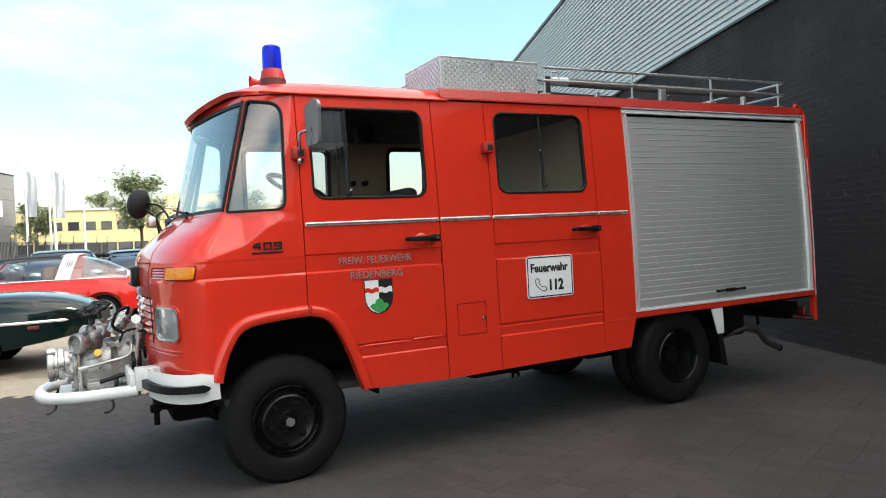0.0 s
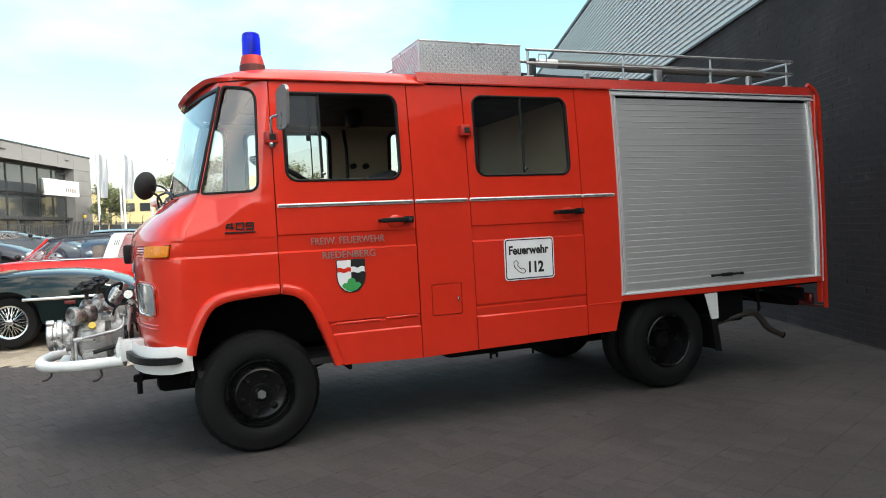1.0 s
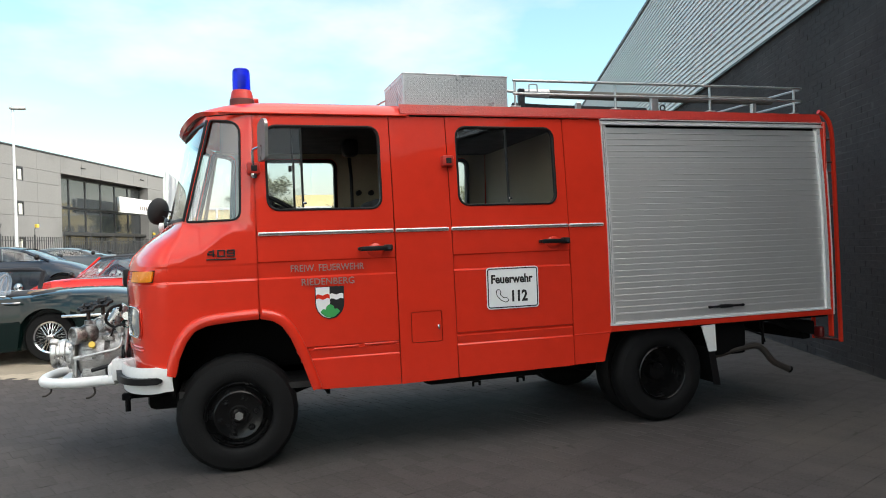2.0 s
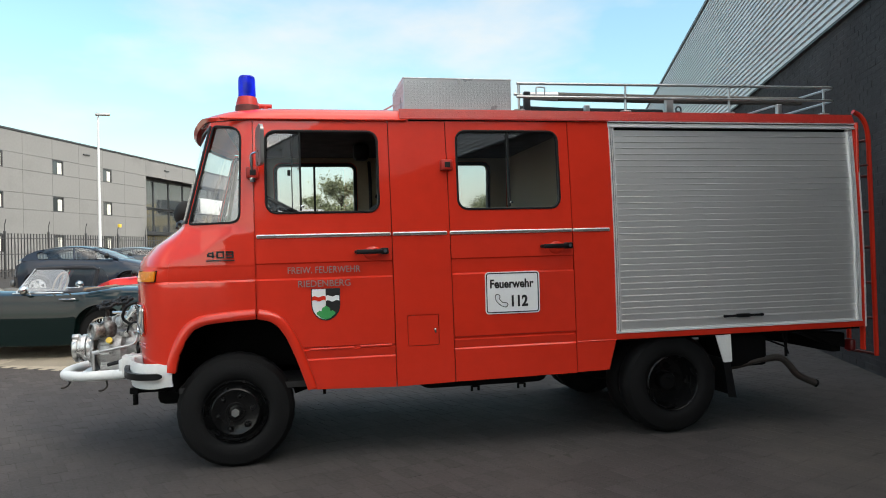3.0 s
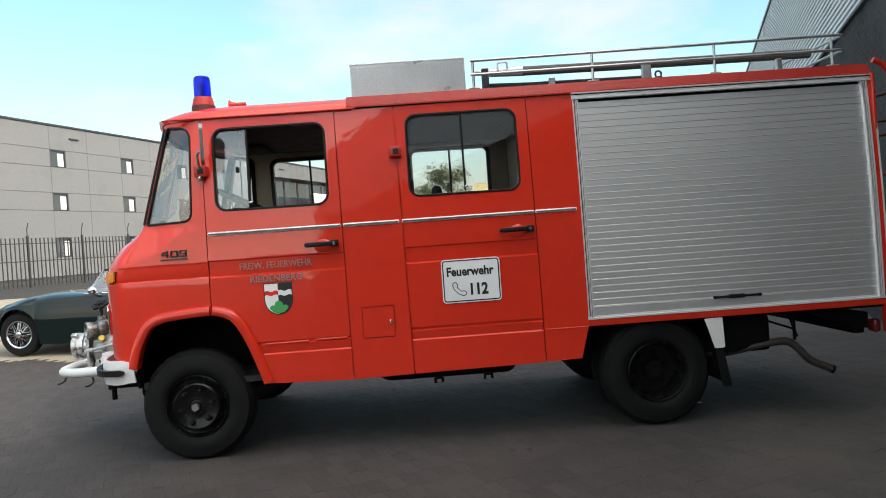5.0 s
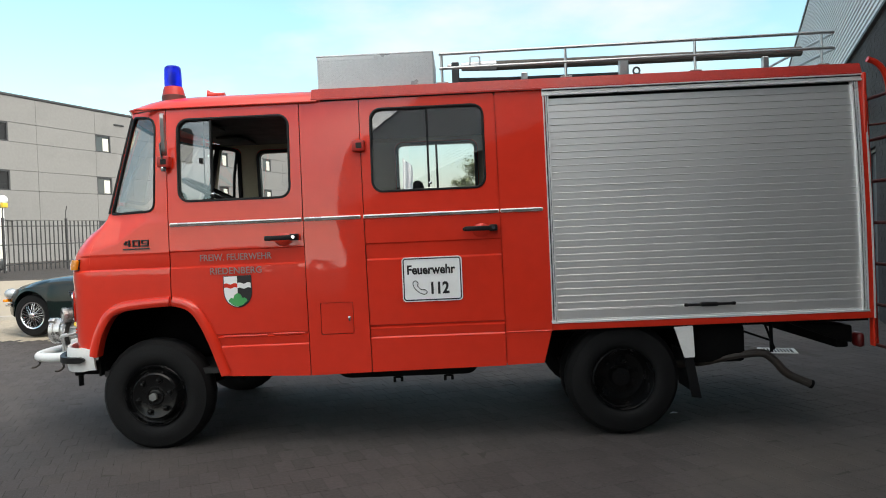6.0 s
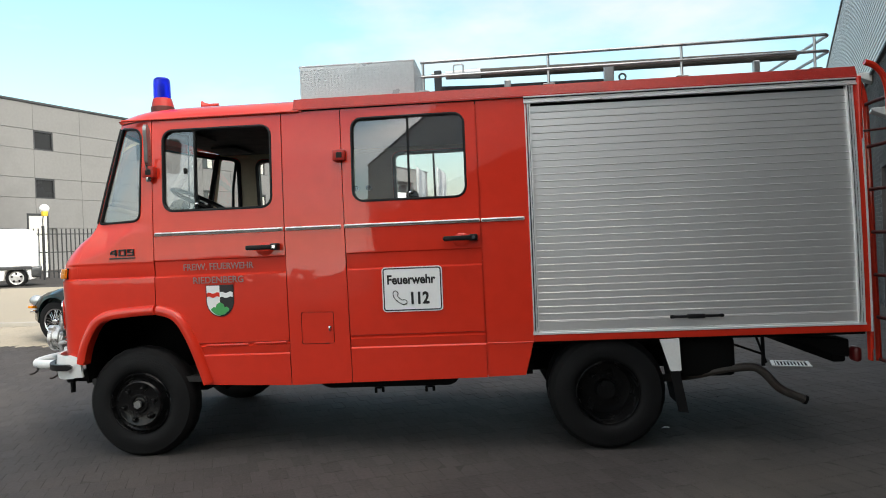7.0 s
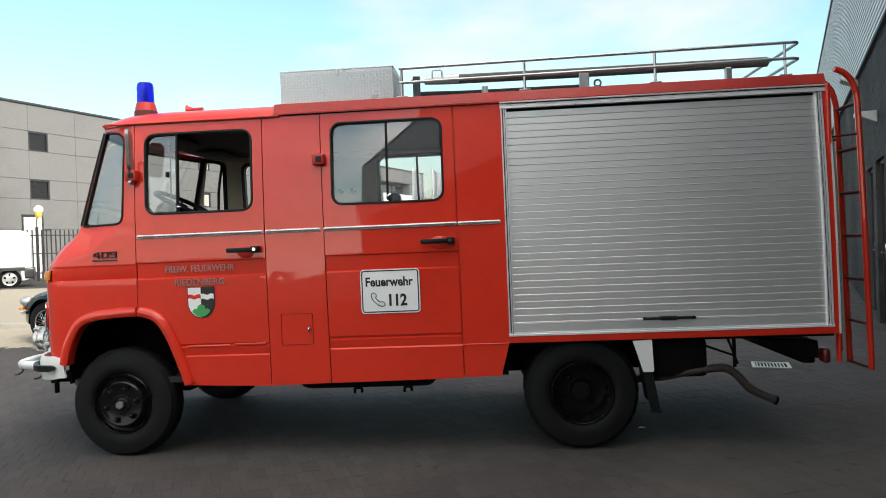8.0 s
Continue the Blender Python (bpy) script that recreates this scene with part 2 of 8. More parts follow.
M_CAR_GREY = material("car_grey_paint", (0.06, 0.065, 0.07), 0.3, metal=0.4, vary=0.04, coat=0.8, rough_vary=0.03)
M_SOFT_TOP = material("soft_top_cloth", (0.018, 0.019, 0.024), 0.9, vary=0.2, fine=150, bump=0.2, bump_scale=150)
M_TAN = material("tan_leather", (0.20, 0.13, 0.075), 0.6, vary=0.15, scale=8)
M_DOOR = material("grey_door", (0.075, 0.077, 0.08), 0.5, vary=0.1)


# ---- mesh helpers ----
def tag(ob, label, category, group="", kind=""):
    return tagged(ob, label, category, group, kind)


def obj(name, bm, mats, parent=None, smooth=30, label=""):
    """Links a bmesh as one mesh object."""
    me = bpy.data.meshes.new(name)
    bm.to_mesh(me)
    bm.free()
    for m in (mats if isinstance(mats, (list, tuple)) else [mats]):
        me.materials.append(m)
    if smooth:
        me.polygons.foreach_set("use_smooth", [True] * len(me.polygons))
        me.set_sharp_from_angle(angle=radians(smooth))
    ob = new(name, me)
    if parent:
        ob.parent = parent
    return tagged(ob, label=label) if label else ob


def part(name, bm, mats, parent, label="", smooth=30):
    return obj(name, bm, mats, parent, smooth, label)


def thing(name, m=None, label="", category="", group="", kind=""):
    ob = new(name)
    ob.empty_display_size = 0.1
    if m is not None:
        ob.matrix_basis = m
    return tagged(ob, label, category, group, kind)


def box(bm, x0, x1, y0, y1, z0, z1, bevel=0.0, seg=2, m=None):
    r = bmesh.ops.create_cube(bm, size=1)
    vs = r["verts"]
    for v in vs:
        v.co = Vector(((x0 + x1) / 2 + v.co.x * (x1 - x0), (y0 + y1) / 2 + v.co.y * (y1 - y0), (z0 + z1) / 2 + v.co.z * (z1 - z0)))
    if bevel:
        es = list({e for v in vs for e in v.link_edges})
        r = bmesh.ops.bevel(bm, geom=es, offset=bevel, segments=seg, affect="EDGES", profile=0.5)
        vs = list({v for f in r["faces"] for v in f.verts} | {v for v in vs if v.is_valid})
    if m is not None:
        bmesh.ops.transform(bm, matrix=m, verts=vs)
    return vs


def cyl(bm, a, b, r, r2=None, seg=16, cap=True):
    a, b = Vector(a), Vector(b)
    d = b - a
    m = Matrix.Translation((a + b) / 2) @ d.to_track_quat("Z", "Y").to_matrix().to_4x4()
    return bmesh.ops.create_cone(bm, cap_ends=cap, segments=seg, radius1=r, radius2=r if r2 is None else r2, depth=d.length, matrix=m)["verts"]


def tube(bm, pts, r, seg=8, closed=False):
    """A round bar along points."""
    pts = [Vector(p) for p in pts]
    n, rings, up = len(pts), [], None
    for i, p in enumerate(pts):
        a = pts[i - 1] if (i or closed) else p
        b = pts[(i + 1) % n] if (i < n - 1 or closed) else p
        d = (b - a).normalized()
        if up is None:
            up = d.orthogonal().normalized()
        up = (up - d * up.dot(d)).normalized()
        side = d.cross(up)
        rings.append([bm.verts.new(p + r * (math.cos(k * math.tau / seg) * up + math.sin(k * math.tau / seg) * side)) for k in range(seg)])
    for i in range(n if closed else n - 1):
        a, b = rings[i], rings[(i + 1) % n]
        off = 0
        if closed and i == n - 1:
            off = min(range(seg), key=lambda k: (b[k].co - a[0].co).length)
        for k in range(seg):
            bm.faces.new((a[k], a[(k + 1) % seg], b[(k + 1 + off) % seg], b[(k + off) % seg]))
    if not closed:
        bm.faces.new(rings[0][::-1])
        bm.faces.new(rings[-1])


def bend(pts, r=0.06, n=5):
    """Rounds the inner corners of a polyline."""
    pts = [Vector(p) for p in pts]
    out = [pts[0]]
    for a, b, c in zip(pts, pts[1:], pts[2:]):
        p = b + (a - b).normalized() * min(r, (a - b).length * 0.45)
        q = b + (c - b).normalized() * min(r, (c - b).length * 0.45)
        out += [p.lerp(b, k / n).lerp(b.lerp(q, k / n), k / n) for k in range(n + 1)]
    return out + [pts[-1]]


def turned(bm, profile, m, seg=32, notch={}):
    """A turned body: profile of (radius, height) along the local z of m; notch cuts every third and fourth facet of a ring."""
    rings = []
    for i, (r, h) in enumerate(profile):
        if r < 1e-5:
            rings.append([bm.verts.new(m @ Vector((0, 0, h)))])
        else:
            cut = notch.get(i, 0.0)
            rr = [r - (cut if k % 4 > 1 else 0.0) for k in range(seg)]
            rings.append([bm.verts.new(m @ Vector((rr[k] * math.cos(k * math.tau / seg), rr[k] * math.sin(k * math.tau / seg), h))) for k in range(seg)])
    for a, b in zip(rings, rings[1:]):
        for k in range(seg):
            j = (k + 1) % seg
            if len(a) == 1 and len(b) == 1:
                continue
            if len(a) == 1:
                bm.faces.new((a[0], b[j], b[k]))
            elif len(b) == 1:
                bm.faces.new((a[k], a[j], b[0]))
            else:
                bm.faces.new((a[k], a[j], b[j], b[k]))


def rrect(x0, x1, z0, z1, r, n=5):
    out = []
    for cx, cz, a0 in ((x1 - r, z1 - r, 0), (x0 + r, z1 - r, 90), (x0 + r, z0 + r, 180), (x1 - r, z0 + r, 270)):
        out += [(cx + r * math.cos(radians(a0 + 90 * k / n)), cz + r * math.sin(radians(a0 + 90 * k / n))) for k in range(n + 1)]
    return out


def rpoly(pts, r, n=5):
    """A closed polygon with rounded corners; r is one radius or one for each corner."""
    out, m = [], len(pts)
    for i in range(m):
        a, b, c = Vector(pts[i - 1]), Vector(pts[i]), Vector(pts[(i + 1) % m])
        rr = r[i] if isinstance(r, (list, tuple)) else r
        if rr <= 0:
            out.append(tuple(b))
            continue
        p, q = b + (a - b).normalized() * min(rr, (a - b).length * 0.48), b + (c - b).normalized() * min(rr, (c - b).length * 0.48)
        out += [tuple(p.lerp(b, k / n).lerp(b.lerp(q, k / n), k / n)) for k in range(n + 1)]
    return out


def sheet(bm, outline, holes, cuts_u, cuts_v, fn, thick, outward=(0, -1, 0)):
    """A flat sheet with holes, cut finely enough to bend, laid by fn(u, v) and given thickness."""
    t = bmesh.new()
    edges = []
    for loop in [outline, *holes]:
        vs = [t.verts.new((u, v, 0)) for u, v in loop]
        edges += [t.edges.new((vs[i], vs[(i + 1) % len(vs)])) for i in range(len(vs))]
    bmesh.ops.triangle_fill(t, use_beauty=True, use_dissolve=False, edges=edges)
    for axis, cuts in ((0, cuts_u), (1, cuts_v)):
        for c in cuts:
            no = (1, 0, 0) if axis == 0 else (0, 1, 0)
            co = (c, 0, 0) if axis == 0 else (0, c, 0)
            bmesh.ops.bisect_plane(t, geom=t.verts[:] + t.edges[:] + t.faces[:], plane_co=co, plane_no=no, dist=1e-5)
    bmesh.ops.dissolve_degenerate(t, dist=1e-5, edges=t.edges[:])
    for v in t.verts:
        v.co = Vector(fn(v.co.x, v.co.y))
    bmesh.ops.recalc_face_normals(t, faces=t.faces[:])
    t.normal_update()
    if sum(f.normal.dot(Vector(outward)) * f.calc_area() for f in t.faces) < 0:
        bmesh.ops.reverse_faces(t, faces=t.faces[:])
        t.normal_update()
    if thick:
        rims = [(e.verts[0], e.verts[1]) for e in t.edges if e.is_boundary]
        fronts, vs = t.faces[:], t.verts[:]
        back = {v: t.verts.new(v.co - v.normal * thick) for v in vs}
        for f in fronts:
            t.faces.new([back[v] for v in reversed(f.verts[:])])
        for a, b in rims:
            t.faces.new((a, b, back[b], back[a]))
        bmesh.ops.recalc_face_normals(t, faces=t.faces[:])
    me = bpy.data.meshes.new("tmp")
    t.to_mesh(me)
    t.free()
    bm.from_mesh(me)
    bpy.data.meshes.remove(me)


def band(bm, loop, fn, width, proud, back=0.0):
    """A raised strip that follows a closed loop in (u, v), width wide inward, laid by fn(u, v, out)."""
    c = Vector((sum(p[0] for p in loop) / len(loop), sum(p[1] for p in loop) / len(loop)))
    rings = []
    n = len(loop)
    nor = []
    for i in range(n):
        d = Vector(loop[(i + 1) % n]) - Vector(loop[i - 1])
        q = Vector((-d.y, d.x)).normalized()
        if q.dot(c - Vector(loop[i])) < 0:
            q = -q
        nor.append(q)
    for w, o in ((0, -back), (0, proud * 0.6), (0.25, proud), (0.75, proud), (1, proud * 0.6), (1, -back)):
        rings.append([bm.verts.new(Vector(fn(loop[i][0] + nor[i].x * width * w, loop[i][1] + nor[i].y * width * w, o))) for i in range(n)])
    for a, b in zip(rings, rings[1:] + rings[:1]):
        for i in range(n):
            bm.faces.new((a[i], a[(i + 1) % n], b[(i + 1) % n], b[i]))


def letters(name, text, size, m, mat, parent, depth=0.002, width=None, align="LEFT", bold=0.0, space=1.0):
    """Raised letters in the built-in font, laid by m and fitted to width."""
    cu = bpy.data.curves.new(name, "FONT")
    cu.body, cu.size, cu.extrude, cu.align_x, cu.offset = text, size, depth, align, bold
    cu.resolution_u = 3
    cu.space_character = space
    tmp = bpy.data.objects.new(name, cu)
    scene.collection.objects.link(tmp)
    me = bpy.data.meshes.new_from_object(tmp.evaluated_get(bpy.context.evaluated_depsgraph_get()))
    bpy.data.objects.remove(tmp)
    if width:
        xs = [v.co.x for v in me.vertices]
        k, x0 = width / (max(xs) - min(xs)), min(xs)
        for v in me.vertices:
            v.co.x = (v.co.x - x0) * k
    me.transform(m)
    me.materials.clear()
    me.materials.append(mat)
    ob = new(name, me)
    ob.parent = parent
    return ob


# ---- setting ----
def gz(x, y):
    """Height of the ground, which climbs gently past the yard."""
    return min(max((y - 5.5) * 0.05, 0.0), 0.5)


WALL_AZ = radians(21.5)
WALL_P, WALL_D = Vector((5.87, 0.05, 0)), Vector((math.sin(WALL_AZ), math.cos(WALL_AZ), 0))
WALL_M = Matrix.Translation(WALL_P) @ Matrix.Rotation(radians(-90) - WALL_AZ, 4, "Z")  # local x along the wall, towards the viewer; y into it


def build_ground():
    bm = bmesh.new()
    ys = [-1500, -60, -6, 5.5, 8, 10, 12, 13.5, 14.5, 15.5, 20, 40, 120, 400, 2500]
    xs = [-2000, -200, -40, -15, -8, -4, 0, 4, 8, 15, 40, 200, 2000]
    grid = [[bm.verts.new((x, y, gz(x, y) - 0.0014)) for x in xs] for y in ys]
    for a, b in zip(grid, grid[1:]):
        for k in range(len(xs) - 1):
            bm.faces.new((a[k], a[k + 1], b[k + 1], b[k]))
    return tag(obj("ground", bm, M_ASPHALT, smooth=0), "dark grey asphalt and sanded ground of the yard", "ground", kind="structure")


build_ground()


def slab(w, d, h, bev):
    """One paver or brick: a top with chamfered rims, and sides."""
    bm = bmesh.new()
    lo = [bm.verts.new((sx * w / 2, sy * d / 2, -h)) for sx, sy in ((-1, -1), (1, -1), (1, 1), (-1, 1))]
    mid = [bm.verts.new((sx * w / 2, sy * d / 2, -bev)) for sx, sy in ((-1, -1), (1, -1), (1, 1), (-1, 1))]
    top = [bm.verts.new((sx * (w / 2 - bev), sy * (d / 2 - bev), 0)) for sx, sy in ((-1, -1), (1, -1), (1, 1), (-1, 1))]
    for a, b in ((lo, mid), (mid, top)):
        for k in range(4):
            bm.faces.new((a[k], a[(k + 1) % 4], b[(k + 1) % 4], b[k]))
    bm.faces.new(top)
    me = bpy.data.meshes.new("piece")
    bm.to_mesh(me)
    bm.free()
    return me


def joined(name, me, places, mats, parent):
    """Many copies of one small mesh in one object."""
    co = np.array([v.co[:] for v in me.vertices])
    quads = np.array([list(p.vertices) for p in me.polygons])
    mm = np.array([[list(r) for r in m] for m in places])
    pts = np.einsum("nij,vj->nvi", mm[:, :3, :3], co) + mm[:, None, :3, 3]
    faces = (quads[None] + (np.arange(len(places)) * len(co))[:, None, None]).reshape(-1, 4)
    out = bpy.data.meshes.new(name)
    out.from_pydata(pts.reshape(-1, 3).tolist(), [], faces.tolist())
    out.materials.append(mats)
    ob = new(name, out)
    ob.parent = parent
    return tagged(ob, kind="stuff")


def wall_side(x, y):
    """How far a point lies in front of the brick wall."""
    return (WALL_P.x - x) * WALL_D.y - (WALL_P.y - y) * WALL_D.x


def light_edge(x):
    return 3.25 - 0.60 * x if x > -4.2 else 5.77 - 0.05 * (x + 4.2)


def build_office():
    """The long concrete-panelled building beyond the fence."""
    az = radians(19.2)
    m = Matrix.Translation((-21.3, 51.35, 0.0)) @ Matrix.Rotation(radians(90) - az, 4, "Z")
    th = thing("office_building", m, "long grey concrete-panelled office building with small square windows", "building")
    top, a0, a1 = 11.0, -44.0, 43.4
    bm = bmesh.new()
    box(bm, a0, 20.5, 0.12, 16, 0, top - 0.1)
    box(bm, 39.0, a1, 0.12, 16, 0, top - 0.1)
    box(bm, 20.5, 39.0, 1.4, 16, 0, top - 0.1)
    part("wall", bm, M_PANEL, th)
    bm = bmesh.new()
    box(bm, a0 - 0.1, a1 + 0.1, -0.06, 16.1, top - 0.1, top + 0.06, 0.02)
    part("roof", bm, M_FRAME_GREY, th)
    bands = [(0, 1.77), (1.77, 3.14), (3.14, 5.02), (5.02, 6.27), (6.27, 8.05), (8.05, 9.27), (9.27, 10.9)]
    cols = [13.4, 6.7, 0.0, -6.7, -14.75, -21.4, -28.1, -34.8]
    for zi, (z0, z1) in enumerate(bands):
        # panel edges fall on the window columns and halfway between them
        cuts = sorted([c for c in cols] + [c + 3.35 for c in cols] + [20.5, 39.0, a0, a1, -40.9])
        for s0, s1 in zip(cuts, cuts[1:]):
            if 20.5 <= s0 < 39.0 or s1 - s0 < 0.3:
                continue
            if zi in (1, 3, 5) and s0 in cols:
                s0 = s0 + 1.35
            q = bmesh.new()
            box(q, s0 + 0.007, s1 - 0.007, 0, 0.13, z0 + 0.010, z1 - 0.010, 0.01, 1)
            part("panel", q, M_PANEL, th, smooth=0)
        if zi == 6:
            for s0 in np.arange(20.5, 38.9, 3.7):
                q = bmesh.new()
                box(q, s0 + 0.012, s0 + 3.688, 0, 0.13, 9.28, z1, 0.01, 1)
                part("panel", q, M_PANEL, th, smooth=0)
    for c in cols:
        for z0, z1 in ((1.77, 3.14), (5.02, 6.27), (8.05, 9.27)):
            if c == -14.75 and z0 < 2:
                continue
            q = bmesh.new()
            for x0, x1, y0, y1 in ((c, c + 0.09, z0, z1), (c + 1.26, c + 1.35, z0, z1), (c + 0.09, c + 1.26, z0, z0 + 0.08), (c + 0.09, c + 1.26, z1 - 0.10, z1)):
                box(q, x0, x1, 0.02, 0.13, y0, y1)
            w = part("window", q, M_FRAME_GREY, th, smooth=0)
            q = bmesh.new()
            box(q, c + 0.09, c + 1.26, 0.10, 0.118, z0 + 0.08, z1 - 0.10)
            part("pane", q, M_DARK_PANE if c < -10 else M_FAR_GLASS, w, smooth=0)
            if c < -10:
                continue
            q = bmesh.new()
            box(q, c + 0.70, c + 1.22, 0.085, 0.097, z0 + 0.10, z1 - 0.22)
            part("blind", q, M_BLIND, w, smooth=0)
    # cream side door with its dark head frame
    q = bmesh.new()
    box(q, -15.40, -13.95, -0.05, 0.12, 3.92, 4.06, 0.01, 1)
    box(q, -15.40, -15.30, -0.05, 0.12, 0.3, 3.92, 0.01, 1)
    box(q, -14.05, -13.95, -0.05, 0.12, 0.3, 3.92, 0.01, 1)
    dr = part("door", q, M_FRAME_GREY, th, "cream door in a dark frame", smooth=0)
    q = bmesh.new()
    box(q, -15.29, -14.06, -0.03, 0.10, 0.3, 3.90, 0.008, 1)
    part("door_leaf", q, M_BLIND, dr, smooth=0)
    # the glazed bay near the end
    for k in range(6):
        x0, x1 = 20.5 + k * 3.083, 20.5 + (k + 1) * 3.083
        for z0, z1 in ((0.2, 3.4), (3.7, 6.1), (6.2, 9.1)):
            q = bmesh.new()
            for u0, u1, v0, v1 in ((x0, x0 + 0.09, z0, z1), (x1 - 0.09, x1, z0, z1), (x0 + 0.09, x1 - 0.09, z0, z0 + 0.1), (x0 + 0.09, x1 - 0.09, z1 - 0.1, z1)):
                box(q, u0, u1, 1.0, 1.2, v0, v1)
            w = part("glazing", q, M_FRAME_GREY, th, smooth=0)
            q = bmesh.new()
            box(q, x0 + 0.09, x1 - 0.09, 1.08, 1.1, z0 + 0.1, z1 - 0.1)
            part("pane", q, M_FAR_GLASS, w, smooth=0)
    q = bmesh.new()
    box(q, 20.5, 39.0, 0.4, 1.3, 3.4, 3.7)
    part("canopy", q, M_FRAME_GREY, th, smooth=0)
    for c in (-5.0, 10.6, 24.0, 37.0):
        q = bmesh.new()
        box(q, c, c + 0.9, -0.10, 0.0, 10.1, 10.22, 0.03)
        part("overflow", q, M_FRAME_GREY, th)
    # freestanding white name board with unreadable lettering
    sg = thing("name_board", m @ Matrix.Translation((0, -1.3, 0)), "white name board bracketed before the glazed bay", "sign")
    q = bmesh.new()
    box(q, 29.2, 36.9, -0.15, 0.15, 5.9, 7.6, 0.03)
    part("board", q, M_SIGN, sg)
    for c in (33.6, 34.1, 34.6, 35.1, 35.6):
        q = bmesh.new()
        box(q, c, c + 0.36, -0.16, -0.152, 6.35, 6.8)
        part("lettering_bar", q, M_LETTER, sg, smooth=0)
    q = bmesh.new()
    box(q, 28.55, 29.0, -0.10, 0.10, 6.0, 7.5, 0.02)
    for c in (30.5, 35.5):
        box(q, c, c + 0.12, 0.302, 1.35, 6.15, 6.27)
    part("bracket", q, M_CAR_GREY, sg)
    q = bmesh.new()
    box(q, 28.9, 36.7, 0.152, 0.30, 6.1, 6.3, 0.01)
    part("rail", q, M_FRAME_GREY, sg)


build_office()


def build_wall():
    """The black brick wall with silver cladding above, which runs on behind the camera."""
    a0, a1, h, top = -34.0, 21.7, 4.05, 6.86
    w = bmesh.new()
    doors = [(-7.9, -6.95, 2.38), (-6.55, -5.55, 2.42)]
    edges = [a0] + [v for d in doors for v in d[:2]] + [a1]
    for i in range(0, len(edges), 2):
        box(w, edges[i], edges[i + 1], 0.0018, 0.4, -0.05, h)
    for x0, x1, z in doors:
        box(w, x0, x1, 0.0018, 0.4, z, h)
    wall = part("wall_brick", w, M_MORTAR, None, smooth=0)
    wall.matrix_basis = WALL_M
    tag(wall, "black brick wall of a hall beside the yard", "wall", kind="structure")
    # cladding: trapezoid ribs lying level
    bm = bmesh.new()
    prof, z, pitch = [], h + 0.03, 0.0862
    while z < top - 0.02:
        prof += [(0.0, z), (0.0, z + 0.046), (0.030, z + 0.052), (0.030, z + 0.080)]
        z += pitch
    prof.append((0.0, z))
    a = [bm.verts.new((a0, -0.06 + y, zz)) for y, zz in prof]
    b = [bm.verts.new((a1, -0.06 + y, zz)) for y, zz in prof]
    for k in range(len(prof) - 1):
        bm.faces.new((a[k], b[k], b[k + 1], a[k + 1]))
    c = part("wall_cladding", bm, M_CLAD, None, smooth=0)
    c.matrix_basis = WALL_M
    tag(c, "silver ribbed metal cladding above the black bricks", "wall", kind="structure")
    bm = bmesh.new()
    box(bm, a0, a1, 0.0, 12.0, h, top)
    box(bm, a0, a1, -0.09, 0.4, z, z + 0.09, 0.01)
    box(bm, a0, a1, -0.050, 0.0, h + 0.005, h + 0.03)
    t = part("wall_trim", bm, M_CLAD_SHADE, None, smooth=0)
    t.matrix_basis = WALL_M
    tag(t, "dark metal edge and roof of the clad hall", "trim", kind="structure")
    for k, (x0, x1, z) in enumerate(doors):
        d = thing("door_%d" % (k + 1), WALL_M, "dark grey steel door set in the black brick wall", "door", kind="structure")
        q = bmesh.new()
        box(q, x0 + 0.05, x1 - 0.05, 0.10, 0.15, 0.02, z - 0.05, 0.004, 1)
        part("door_leaf", q, M_DOOR, d)
        q = bmesh.new()
        for u0, u1, v0, v1 in ((x0, x0 + 0.05, 0, z), (x1 - 0.05, x1, 0, z), (x0 + 0.05, x1 - 0.05, z - 0.05, z)):
            box(q, u0, u1, 0.06, 0.18, v0, v1)
        part("door_frame", q, M_FRAME_GREY, d, smooth=0)
        q = bmesh.new()
        hx = x0 + 0.14
        box(q, hx - 0.02, hx + 0.02, 0.075, 0.1, 0.96, 1.2, 0.005)
        tube(q, bend([(hx, 0.09, 1.08), (hx, 0.03, 1.08), (hx + 0.12, 0.03, 1.08)], 0.02), 0.011)
        part("door_handle", q, M_CHROME, d)
    # wall lamps over the doors
    for a_, z_ in ((-6.25, 2.95), (-8.9, 3.95)):
        lamp = thing("wall_lamp", WALL_M @ Matrix.Translation((a_, 0, z_)), "grey wedge-shaped lamp on the dark wall", "lamp", group="lamps on the dark wall")
        q = bmesh.new()
        vs = [q.verts.new(p) for p in ((-0.16, 0, -0.02), (0.16, 0, -0.02), (0.16, 0, 0.16), (-0.16, 0, 0.16), (-0.16, -0.28, 0.12), (0.16, -0.28, 0.12), (0.16, -0.28, 0.16), (-0.16, -0.28, 0.16))]
        for f in ((0, 1, 2, 3), (0, 4, 5, 1), (4, 7, 6, 5), (3, 2, 6, 7), (0, 3, 7, 4), (1, 5, 6, 2)):
            q.faces.new([vs[i] for i in f])
        bmesh.ops.bevel(q, geom=q.edges[:], offset=0.01, segments=1, affect="EDGES")
        part("housing", q, M_STEEL, lamp)
        q = bmesh.new()
        box(q, -0.13, 0.13, -0.24, -0.06, -0.012, 0.012, m=Matrix.Translation((0, 0, 0.055)) @ Matrix.Rotation(radians(-27), 4, "X"))
        part("diffuser", q, M_LENS, lamp, smooth=0)
    return wall


WALL = build_wall()


